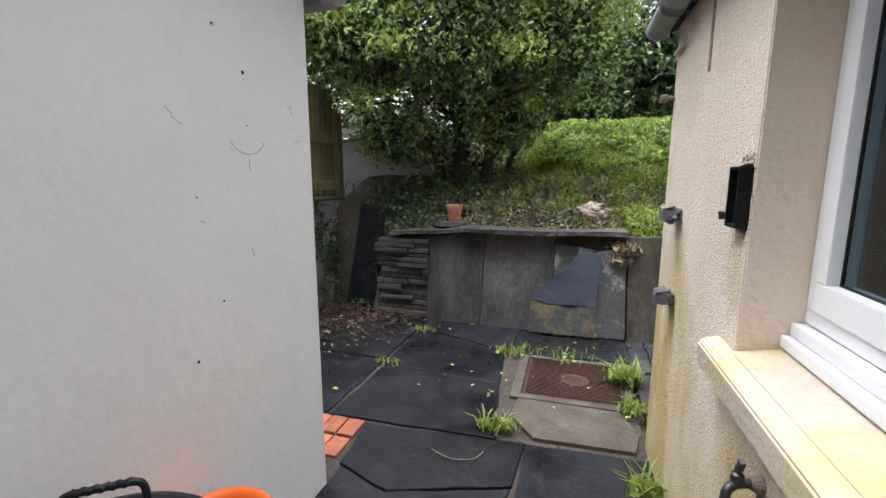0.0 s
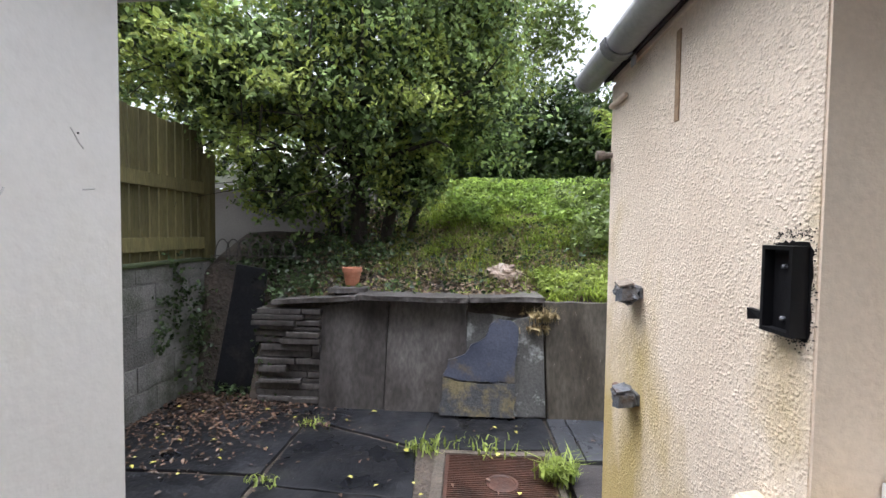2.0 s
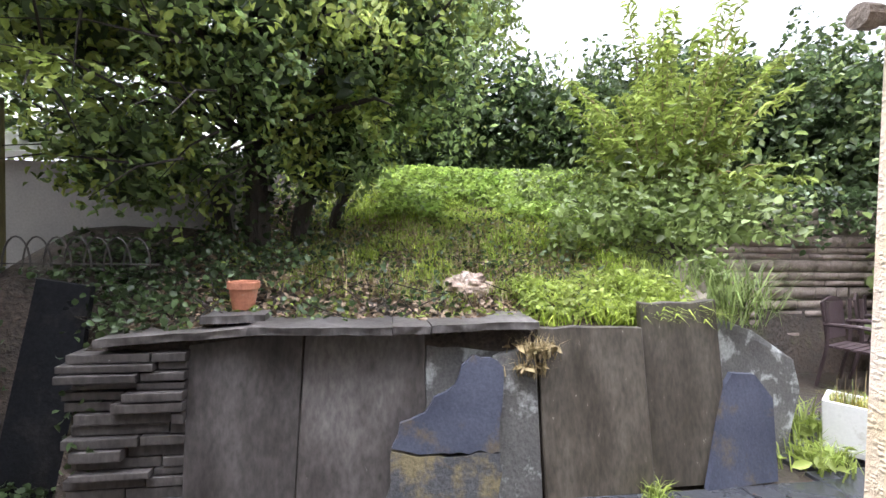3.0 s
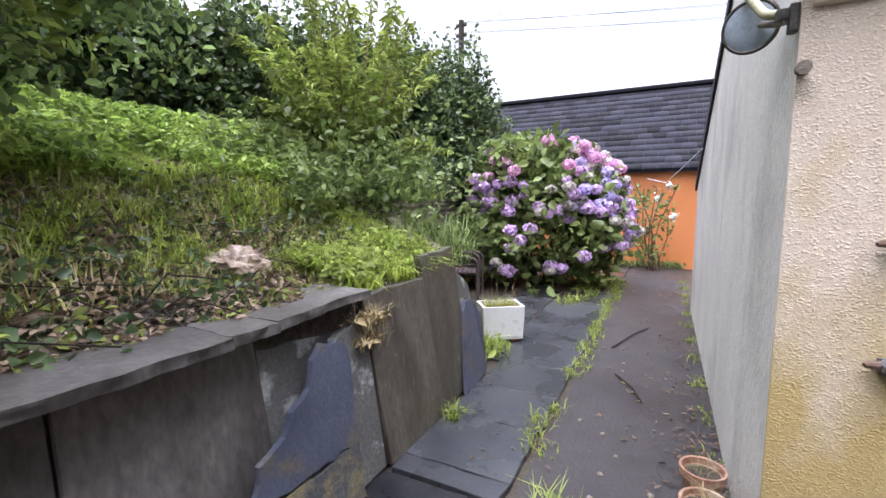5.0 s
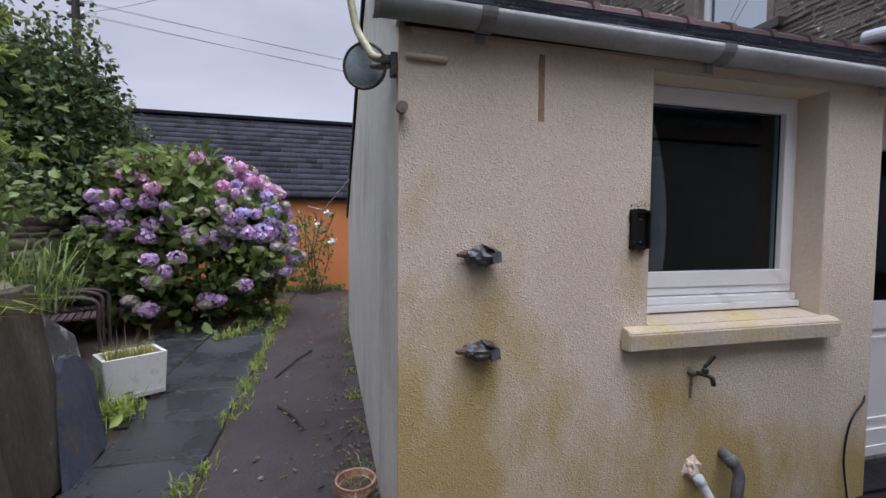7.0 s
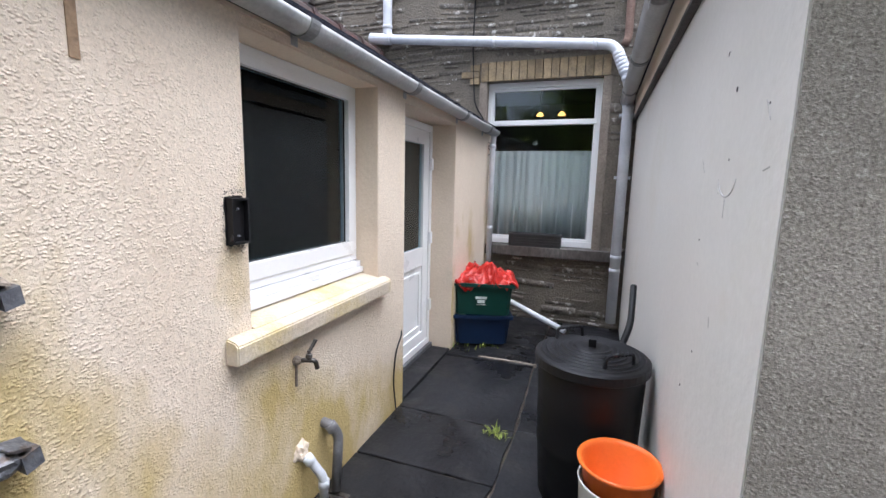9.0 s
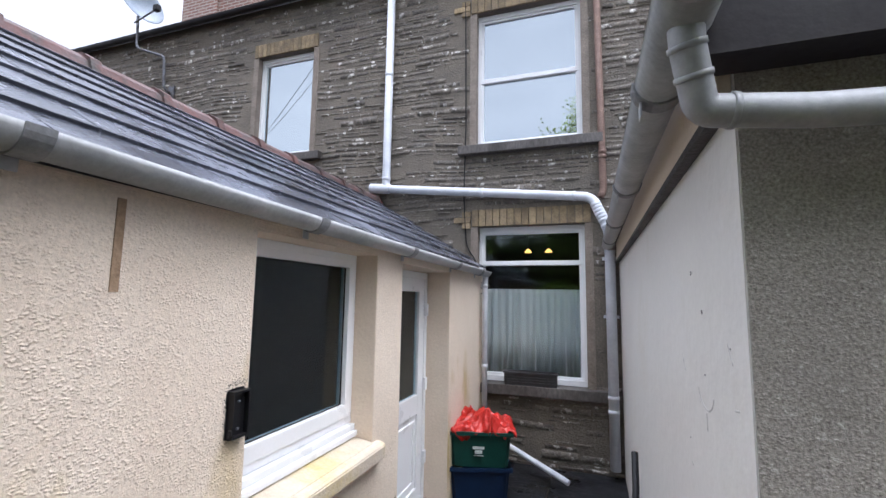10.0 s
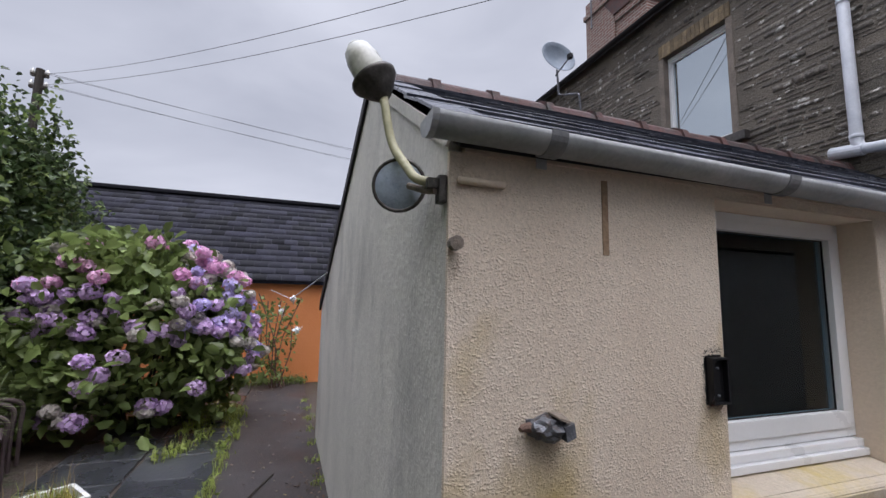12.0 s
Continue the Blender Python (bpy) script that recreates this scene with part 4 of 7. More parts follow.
for x0, x1, y0, y1, z, dz in ((-1.95, -1.16, 4.33, 4.80, 0.895, 0.05), (-1.46, -1.12, 4.40, 4.80, 1.0, 0.0), (-1.17, -0.41, 4.25, 4.66, 0.965, -0.01), (-0.405, -0.20, 4.27, 4.62, 0.955, 0.0), (-0.19, 0.45, 4.30, 4.68, 0.955, 0.015)):
    b = bmesh.new()
    box(b, x0, x1, y0, y1, z, z + 0.042)
    bmesh.ops.subdivide_edges(b, edges=list(b.edges), cuts=11, use_grid_fill=True)
    for v in b.verts:
        rag = noise.noise(v.co * 6) * 0.022 + noise.noise(v.co * 19) * 0.014 if v.co.y < y0 + 0.01 else 0.0
        side = noise.noise(v.co * 13 + Vector((0, 3, 0))) * 0.012 if v.co.x < x0 + 0.01 or v.co.x > x1 - 0.01 else 0.0
        v.co += Vector((side, rag, noise.noise(v.co * 3 + Vector((5, 0, 0))) * 0.005 + dz * (v.co.x - x0) / (x1 - x0)))
    part("coping", b, WALL_SLAB, ret)
g = random.Random(3)
z = 0.02
while z < 0.86:
    h = g.uniform(0.035, 0.06)
    x = -2.08 + g.uniform(-0.05, 0.03)
    while x < -1.54:
        w = g.uniform(0.22, 0.5)
        b = bmesh.new()
        box(b, x, min(x + w, -1.51), 4.33 + g.uniform(-0.03, 0.04), 4.6, z, z + h, bevel=0.008)
        part("stone", b, WALL_SLAB, ret)
        x += w + 0.01
    z += h + g.uniform(0.004, 0.012)

# ---------------------------------------------------------------- fence on the block wall
fence = thing("fence", "weathered greenish timber fence on the block wall", "fence", (-2.95, 3.5, 1.24))
y = 1.95
while y < 4.9:
    w = 0.095
    part("slat", boxes((-2.985, -2.965, y, y + w, 1.27, 2.56 + g.uniform(-0.015, 0.015)), bevel=0.003), FENCE_WOOD, fence)
    y += w + 0.018
for z in (1.36, 1.92):
    part("rail", boxes((-2.964, -2.92, 1.95, 4.92, z, z + 0.12), bevel=0.006), FENCE_WOOD, fence)
for yy in (4.93, 2.9):
    part("post", boxes((-2.963, -2.87, yy, yy + 0.10, 1.262, 2.34), bevel=0.006), FENCE_WOOD, fence)

# ---------------------------------------------------------------- planting
def tree_limbs(name, root, tips, r, material, parent, seed=1):
    g2 = random.Random(seed)
    b = bmesh.new()
    for t in tips:
        p0, p3 = Vector(root), Vector(t)
        m1 = p0.lerp(p3, 0.35) + Vector((g2.uniform(-.2, .2), g2.uniform(-.2, .2), g2.uniform(0, .2)))
        m2 = p0.lerp(p3, 0.7) + Vector((g2.uniform(-.2, .2), g2.uniform(-.2, .2), g2.uniform(0, .2)))
        pts = [p0, m1, m2, p3]
        tube(pts, r, 7, b, taper=[r, r * 0.7, r * 0.45, r * 0.12])
    return part(name, b, material, parent)


holly = thing("tree", "dense dark holly tree with ivy on its trunks", "tree", (-1.45, 5.5, 1.3))
b = bmesh.new()
for dx, dy, tx, ty, r in ((0, 0, -0.2, 0.2, 0.09), (0.25, 0.1, 0.5, 0.1, 0.07), (-0.25, 0.15, -0.8, 0.1, 0.06), (0.45, 0.25, 0.9, 0.4, 0.045)):
    tube([(-1.45 + dx, 5.5 + dy, 1.0), (-1.45 + dx * 1.3, 5.5 + dy, 1.7), (-1.45 + dx + tx * 0.6, 5.5 + dy + ty, 2.7), (-1.45 + dx + tx * 1.4, 5.6 + ty, 5.6)], r, 9, b, taper=[r * 1.3, r, r * 0.7, r * 0.3])
part("trunk", b, BARK, holly)
tree_limbs("limb", (-1.45, 5.55, 2.2), [(-2.9, 4.6, 2.9), (-2.3, 4.5, 3.6), (0.1, 4.9, 3.3), (0.3, 5.6, 4.2), (-1.2, 4.6, 3.9), (-1.9, 5.2, 4.7), (-0.6, 5.0, 4.6), (-2.6, 5.2, 2.4), (-0.4, 4.9, 2.4)], 0.04, BARK, holly, 2)
parts = [((-1.5, 5.4, 3.3), (1.25, 0.95, 1.5), 9000), ((-0.40, 5.75, 3.35), (0.85, 0.75, 1.15), 5200), ((-2.6, 4.9, 3.1), (0.85, 0.7, 0.75), 3600), ((-1.6, 5.5, 4.9), (1.5, 1.1, 1.1), 5200), ((-0.2, 5.8, 4.6), (0.9, 0.9, 0.9), 3000), ((-3.5, 4.8, 3.75), (1.0, 0.8, 0.75), 3800), ((-4.7, 5.4, 3.6), (1.3, 1.0, 1.1), 3600), ((-3.3, 6.3, 2.9), (1.2, 0.8, 1.1), 3000), ((-2.2, 5.2, 2.0), (0.55, 0.4, 0.4), 1000), ((-0.85, 5.5, 2.15), (0.45, 0.35, 0.42), 700), ((-0.7, 6.1, 6.3), (1.3, 0.9, 1.2), 3000), ((-1.1, 6.2, 7.6), (1.0, 0.8, 1.1), 2200)]
pts = np.concatenate([blob_points(int(n * 1.45), c, r, 0.45, 0.35, i + 1) for i, (c, r, n) in enumerate(parts)])
sel = np.random.default_rng(3).uniform(size=len(pts))
# dark leaf colour inside the crown stands in for the shade between its leaves
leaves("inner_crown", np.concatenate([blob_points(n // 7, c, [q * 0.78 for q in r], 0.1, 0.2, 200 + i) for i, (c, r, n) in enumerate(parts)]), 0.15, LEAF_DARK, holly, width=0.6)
bunch = np.array([noise.noise(Vector(p) * 2.6) + 0.6 * noise.noise(Vector(p) * 6.0) for p in pts]) + sel * 0.35
leaves("crown", pts[bunch < 0.24], 0.066, LEAF_HOLLY, holly, width=0.55, up=0.7)
# bunches in a lighter leaf colour brighten the crown, standing in for lit leaves
leaves("crown", pts[bunch >= 0.24] + [0, -0.06, 0.04], 0.064, LEAF_LIGHT, holly, "lighter yellow-green leaves in bunches that brighten the crown", width=0.5)
g = random.Random(41)
tiv = []
for dx, dy in ((0, 0), (0.25, 0.1), (-0.25, 0.15), (0.45, 0.25)):
    for k in range(230):
        a, z = g.uniform(0, 6.28), g.uniform(1.05, 2.5)
        r = 0.09 + abs(g.gauss(0, 0.05))
        tiv.append((-1.45 + dx * (1 + 0.25 * (z - 1)) + r * math.cos(a), 5.5 + dy + r * math.sin(a), z))
leaves("trunk_ivy", np.array(tiv), 0.055, LEAF_DARK, holly, "ivy climbing the trunks", width=0.8, up=0.2)
sprays = []
tw = random.Random(77)
tb = bmesh.new()
for i in range(70):
    p0 = Vector((tw.uniform(-3.4, -1.2), tw.uniform(4.5, 5.4), tw.uniform(1.9, 3.6)))
    p2 = p0 + Vector((tw.uniform(-0.9, 0.3), tw.uniform(-0.7, 0.1), tw.uniform(-0.45, 0.35)))
    tube([p0, p0.lerp(p2, 0.5) + Vector((0, 0, 0.06)), p2], 0.008, 4, tb, taper=[0.010, 0.006, 0.002])
part("twig_tangle", tb, BARK, holly, "tangle of bare dead twigs")
for i, (a, e) in enumerate((((-2.9, 4.75, 3.0), (-3.35, 3.7, 2.95)), ((-2.6, 4.7, 3.2), (-2.55, 3.75, 3.05)), ((-2.3, 4.8, 2.9), (-1.75, 4.0, 2.75)), ((-2.5, 4.8, 2.5), (-2.2, 4.25, 2.2)), ((-3.0, 4.7, 3.4), (-3.4, 3.5, 3.5)), ((-0.9, 4.8, 2.9), (-0.5, 4.4, 2.65)))):
    a, e = Vector(a), Vector(e)
    mid = a.lerp(e, 0.5) + Vector((0, 0, 0.1))
    part("branch", tube([a, mid, e], 0.012, 5, taper=[0.014, 0.009, 0.003]), BARK, holly)
    g = random.Random(500 + i)
    for k in range(170):
        t = g.uniform(0.1, 1.05)
        q = a.lerp(mid, t).lerp(mid.lerp(e, t), t)
        sprays.append(q + Vector((g.gauss(0, 0.13), g.gauss(0, 0.09), g.gauss(0, 0.05))))
leaves("spray", np.array([tuple(q) for q in sprays]), 0.06, LEAF_LIGHT, holly, "leafy branch ends reaching over the fence", width=0.5)

hedge = thing("hedge", "tall overgrown dark hedge of ivy and laurel", "hedge", (2.0, 8.5, 1.8))


def hedge_line(t):
    return -2.5 + 9.5 * t, 9.2 - 0.6 * t - 3.42 * max(0.0, t - 0.45)


hs = []
for i in range(18):
    x, y = hedge_line(i / 17)
    hs.append(blob_points(3300, (x, y, 2.70 + 0.2 * math.sin(i * 1.9)), (0.80, 0.75, 1.62 + 0.16 * math.sin(i * 2.7)), 0.7, 0.30, 30 + i))
hs += [blob_points(3600, (6.7, 6.55, 2.15), (1.1, 0.75, 1.65), 0.7, 0.25, 151), blob_points(2400, (7.9, 6.6, 1.9), (1.0, 0.8, 1.7), 0.7, 0.25, 152), blob_points(2000, (5.6, 6.75, 2.6), (0.9, 0.6, 1.2), 0.7, 0.25, 153)]
hp = np.concatenate(hs)
sel = np.random.default_rng(5).uniform(size=len(hp))
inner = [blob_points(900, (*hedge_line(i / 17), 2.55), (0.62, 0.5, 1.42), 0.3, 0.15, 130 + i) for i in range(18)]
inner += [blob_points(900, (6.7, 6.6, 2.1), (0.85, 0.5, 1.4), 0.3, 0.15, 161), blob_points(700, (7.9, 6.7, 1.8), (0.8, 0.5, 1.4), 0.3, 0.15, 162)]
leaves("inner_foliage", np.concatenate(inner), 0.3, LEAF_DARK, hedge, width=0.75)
leaves("foliage", hp[sel < 0.8], 0.095, LEAF_DARK, hedge, width=0.65, up=0.8)
leaves("foliage", hp[sel >= 0.8], 0.10, LEAF_MID, hedge, width=0.6, up=0.8)
tops = []
for i in range(60):
    x, y = hedge_line(i / 59)
    g2 = random.Random(900 + i)
    h = 4.1 + g2.uniform(-0.1, 0.5)
    tops += [(x + g2.gauss(0, 0.08), y - 0.2 + g2.gauss(0, 0.08), h - 0.5 * k / 13 + g2.uniform(-0.02, 0.02)) for k in range(14)]
leaves("top_shoots", np.array(tops), 0.10, LEAF_MID, hedge, "loose upright shoots", width=0.4)

BUDDLEIA = surf("buddleia_leaf", [(0.21, 0.28, 0.055), (0.38, 0.45, 0.115)], scale=1.3, rough=(0.35, 0.55), bump=0.0, grain=0.1, vary=0.5, thin=0.4)
shrub = thing("shrub", "light green buddleia shrub with arching stems", "shrub", (2.5, 6.1, 1.6))
g = random.Random(8)
stems, sp, sd_ = bmesh.new(), [], []
for i in range(96):
    a = g.uniform(0, 6.28)
    reach = g.uniform(0.2, 1.02)
    p0 = Vector((2.5 + 0.22 * math.cos(a), 6.1 + 0.22 * math.sin(a), bank_height(1.9, 6.1) - 0.1))
    hgt = g.uniform(0.25, 1.75) * (1.15 - 0.3 * reach)
    if i < 7:
        reach, hgt = g.uniform(0.1, 0.5), g.uniform(2.2, 2.7)
    p2 = p0 + Vector((math.cos(a) * reach, math.sin(a) * reach, hgt))
    p1 = p0.lerp(p2, 0.55) + Vector((-math.cos(a) * 0.08, -math.sin(a) * 0.08, 0.32 * (1 if i >= 7 else 0.2)))
    tube([p0, p0.lerp(p1, 0.6), p1.lerp(p2, 0.4), p2], 0.01, 5, stems, taper=[0.014, 0.011, 0.007, 0.003])
    steps = int(14 + 22 * (hgt + reach) / 2)
    for k in range(steps):
        t = 0.16 + 0.86 * k / steps
        q = p0.lerp(p1, t).lerp(p1.lerp(p2, t), t)
        ang = g.uniform(0, 6.28)
        for sgn in (0, 1, 2):
            c = Vector((math.cos(ang + 2.1 * sgn), math.sin(ang + 2.1 * sgn), g.uniform(-0.3, 0.35)))
            sp.append(q + c * 0.055)
            sd_.append(c)
part("stem", stems, STRAW, shrub)
leaves("foliage", np.array([tuple(q) for q in sp]), 0.105, BUDDLEIA, shrub, width=0.26, droop=0.35, dirs=np.array([tuple(c) for c in sd_]), up=0.9, spread=0.7)
g = random.Random(18)
low = np.array([(2.3 + g.gauss(0, 0.5), 5.75 + g.gauss(0, 0.42), 1.5 + abs(g.gauss(0, 0.33))) for _ in range(3200)])
leaves("underfoliage", low, 0.08, LEAF_MID, shrub, "darker broad leaves at the foot", width=0.6, up=1.0)

hyd = thing("hydrangea", "large hydrangea bush with pink, mauve and blue flower heads", "bush", (6.4, 4.8, 0))
hl = np.concatenate([blob_points(3600, (6.4, 4.9, 1.15), (1.3, 1.4, 1.15), 0.5, 0.4, 61), blob_points(1900, (6.1, 5.1, 2.0), (0.8, 0.95, 0.65), 0.4, 0.3, 62), blob_points(1200, (6.2, 4.0, 1.1), (0.6, 0.55, 0.9), 0.4, 0.3, 63), blob_points(1300, (5.6, 5.6, 0.9), (0.6, 0.7, 0.8), 0.4, 0.3, 64)])
hl[:, 2] = np.maximum(hl[:, 2], 0.03)
leaves("foliage", hl, 0.16, LEAF_MID, hyd, width=0.65)
b = bmesh.new()
for i in range(14):
    a = i * 2.4
    tube([(6.4 + 0.2 * math.cos(a), 4.8 + 0.2 * math.sin(a), 0), (6.4 + 0.6 * math.cos(a), 4.8 + 0.6 * math.sin(a), 1.0), (6.4 + 0.9 * math.cos(a), 4.8 + 0.9 * math.sin(a), 1.9)], 0.015, 5, b)
part("stem", b, BARK, hyd)

# ---------------------------------------------------------------- yard: pipes and wall fittings
def pipe(name, label, points, r, material, collars=(), cat="pipe", rad=0.1, parts_name="tube", ring=(0.022, 0.005)):
    t = thing(name, label, cat, points[0])
    part(parts_name, tube(bend(points, rad), r, 14), material, t, smooth=True)
    for c, d in collars:
        c, d = Vector(c), Vector(d).normalized()
        part("collar", tube([c - d * ring[0], c - d * ring[0] * 0.9, c + d * ring[0] * 0.9, c + d * ring[0]], r + ring[1], 20, taper=[r, r + ring[1], r + ring[1], r]), material, t, smooth=True)
    return t


PY = HY + 0.08
soil = pipe("drainpipe", "white plastic drainpipe crossing the stone wall and falling to the yard",
            [(1.75, PY, 6.42), (1.75, PY, 3.36), (-0.90, PY, 3.09), (-1.0, PY + 0.03, 2.88), (-1.08, PY + 0.04, 2.66), (-1.08, PY + 0.04, 0.10)], 0.055, PIPE_WHITE,
            [((1.75, PY, 5.0), (0, 0, 1)), ((1.75, PY, 3.5), (0, 0, 1)), ((0.4, PY, 3.22), (1, 0, -0.1)), ((-0.7, PY, 3.11), (1, 0, -0.1)), *[((-0.943 - 0.08 * k / 5, PY + 0.015 + 0.018 * k / 5, 2.995 - 0.19 * k / 5), (0.42, 0, 1)) for k in range(6)], ((-1.05, PY + 0.036, 2.74), (0.36, 0, 1)), ((-1.08, PY + 0.04, 2.60), (0, 0, 1)), ((-1.08, PY + 0.04, 2.54), (0, 0, 1)), ((-1.08, PY + 0.04, 2.45), (0, 0, 1)), ((-1.08, PY + 0.04, 0.85), (0, 0, 1)), ((-1.08, PY + 0.04, 0.70), (0, 0, 1))])
part("end_tee", tube([(1.98, PY, 3.385), (1.7, PY, 3.355)], 0.066, 14), PIPE_WHITE, soil)
part("offset", tube(bend([(1.95, HY + 0.17, 6.47), (1.93, HY + 0.15, 6.36), (1.75, PY, 6.2)], 0.08), 0.05, 12), PIPE_WHITE, soil)
part("cap", lathe([(0.05, 0), (0.075, 0.03), (0.075, 0.10), (0.04, 0.15), (0.025, 0.22)], (1.97, HY + 0.17, 6.50), 14), PIPE_WHITE, soil)
for z in (1.7, 2.35):
    part("bracket", boxes((-1.16, -1.0, HY, PY + 0.05, z, z + 0.03)), PIPE_WHITE, soil)
rusty = pipe("drainpipe", "rusty painted iron pipe down the house wall", [(-1.0, PY - 0.02, 6.5), (-1.03, PY - 0.02, 3.16), (-1.0, PY, 3.08)], 0.04, RUST,
             [((-1.0, PY - 0.02, 5.9), (0, 0, 1)), ((-1.03, PY - 0.02, 3.62), (0, 0, 1)), ((-1.03, PY - 0.02, 3.56), (0, 0, 1))])
pipe("drainpipe", "slim white downpipe in the house corner", [(0.33, -2.33, 2.19), (0.345, -2.35, 2.10), (0.345, -2.35, 0.05)], 0.033, PIPE_WHITE, [((0.345, -2.35, 2.05), (0, 0, 1)), ((0.345, -2.35, 1.1), (0, 0, 1))], rad=0.04)
pipe("waste_pipe", "short white waste pipe from the house foot", [(0.16, HY - 0.05, 0.25), (0.10, HY + 0.1, 0.23), (-0.62, HY + 0.62, 0.10)], 0.03, PIPE_WHITE, rad=0.04)
lp = pipe("drainpipe", "grey downpipe bending round the outbuilding corner", [(LX + 0.12, LY + 0.17, 2.44), (LX + 0.118, LY + 0.165, 2.39), (LX + 0.09, LY + 0.12, 2.275), (LX - 0.10, LY + 0.10, 2.26), (-5.9, LY + 0.10, 2.05)], 0.033, GUTTER_GREY,
          [((LX + 0.118, LY + 0.165, 2.39), (0.24, 0.39, 1)), ((LX + 0.105, LY + 0.144, 2.337), (0.24, 0.39, 1)), ((LX + 0.035, LY + 0.114, 2.271), (1, 0.1, 0.08))], rad=0.026, ring=(0.006, 0.003))
part("bracket", boxes((LX - 0.32, LX - 0.30, LY + 0.006, LY + 0.10, 2.245, 2.26)), GUTTER_GREY, lp)
cable = thing("cable", "thin dark cable clipped down the stone wall", "cable", (0.62, HY, 2.1))
part("wire", tube(bend([(0.66, HY + 0.02, 5.9), (0.64, HY + 0.02, 4.2), (0.66, HY + 0.02, 3.2), (0.62, HY + 0.02, 2.55), (0.48, HY + 0.03, 2.35), (0.45, HY + 0.05, 2.1)], 0.1), 0.009, 6), BLACK_PLASTIC, cable)
b = bmesh.new()
g = random.Random(4)
for i in range(5):
    tube([(0.47, HY + 0.05, 2.15 - i * 0.03), (0.40 + g.uniform(-.05, .08), HY + 0.12, 2.08 - i * 0.05), (0.50 + g.uniform(-.05, .05), HY + 0.09, 1.98 - i * 0.04)], 0.006, 5, b)
part("tangle", b, BLACK_PLASTIC, cable)
# outbuilding corner: dark barge board and eaves board
setting("trim_barge", prism([(LX + 0.10, LY + 0.03, 2.385), (-6.0, LY + 0.03, 2.40), (-6.0, LY + 0.03, 4.3), (-4.3, LY + 0.03, 4.26), (LX + 0.10, LY + 0.03, 2.60)], (0, 0.10, 0)), DARK_TIMBER, "dark painted barge board over the outbuilding gable", "trim")
setting("trim_eaves", boxes((LX + 0.002, LX + 0.03, HY, LY - 0.004, 2.345, 2.545)), CREAM_SMOOTH, "pale eaves board under the outbuilding gutter", "trim")
setting("trim_eaves_line", boxes((LX + 0.001, LX + 0.036, HY, LY - 0.004, 2.32, 2.343)), CONCRETE, "thin dark strip beneath the eaves board", "trim")

# wall light pair on the gable corner
lamp = thing("outdoor_lamp", "old outdoor lamp with yellowed glass dome and round floodlight", "lamp", (HX + 0.03, GY + 0.05, 2.05))
part("plate", boxes((HX + 0.012, HX + 0.055, GY + 0.047, GY + 0.075, 2.035, 2.125), (HX + 0.02, HX + 0.05, GY + 0.07, GY + 0.11, 2.08, 2.115), bevel=0.008), IRON, lamp, "corroded iron bracket")
part("arm", tube(bend([(HX + 0.03, GY + 0.08, 2.10), (HX + 0.09, GY + 0.13, 2.12), (HX + 0.19, GY + 0.19, 2.26), (HX + 0.20, GY + 0.21, 2.36), (HX + 0.22, GY + 0.22, 2.45)], 0.08, 8), 0.016, 10), YELLOWED, lamp, "yellowed curved metal arm", True)
cup = Matrix.Translation((HX + 0.22, GY + 0.22, 2.45)) @ Euler((radians(-26), radians(16), 0)).to_matrix().to_4x4()
b = lathe([(0.02, -0.01), (0.032, 0.0), (0.058, 0.03), (0.074, 0.055), (0.084, 0.066), (0.086, 0.078), (0.078, 0.084), (0.066, 0.082)], seg=20)
bmesh.ops.transform(b, matrix=cup, verts=b.verts)
cup_part = part("cup", b, IRON, lamp, "corroded dark metal cup", True)
b = lathe([(0.058, 0.08), (0.062, 0.10), (0.060, 0.17), (0.050, 0.21), (0.03, 0.235), (0.008, 0.243)], seg=20)
bmesh.ops.transform(b, matrix=cup, verts=b.verts)
part("dome", b, surf("milky_glass", [(0.42, 0.42, 0.36), (0.60, 0.60, 0.54)], scale=14, rough=(0.2, 0.4), bump=0.05, grain=0.15), cup_part, "clouded milky glass dome", True)
fl = Matrix.Translation((HX + 0.22, GY + 0.15, 2.13)) @ Matrix.Scale(0.9, 4) @ Vector((-0.9, 0.40, -0.12)).to_track_quat("Z", "Y").to_matrix().to_4x4()
b = lathe([(0.04, -0.06), (0.085, -0.03), (0.098, 0.0), (0.10, 0.02), (0.094, 0.024), (0.03, 0.028)], seg=26)
bmesh.ops.transform(b, matrix=fl, verts=b.verts)
flood = part("floodlight", b, surf("blue_grey_lens", [(0.30, 0.36, 0.43), (0.44, 0.50, 0.57)], scale=12, rough=(0.25, 0.45), bump=0.1, grain=0.15), lamp, "round blue-grey floodlight bowl", True)
part("knuckle", tube(bend([(HX + 0.03, GY + 0.08, 2.075), (HX + 0.08, GY + 0.10, 2.085), (HX + 0.17, GY + 0.13, 2.12)], 0.03), 0.012, 10), CUT_STONE, lamp, "pale corroded swivel")
b = tube([(0.1 * math.cos(a), 0.1 * math.sin(a), 0.02) for a in (2 * math.pi * k / 26 for k in range(27))], 0.008, 8)
bmesh.ops.transform(b, matrix=fl, verts=b.verts)
part("lamp_rim", b, IRON, flood, "dark metal rim of the floodlight", True)
pipe("conduit", "painted stub of conduit on the cream wall", [(HX - 0.012, GY + 0.02, 2.105), (HX - 0.012, 2.34, 2.105)], 0.012, CREAM_SMOOTH)
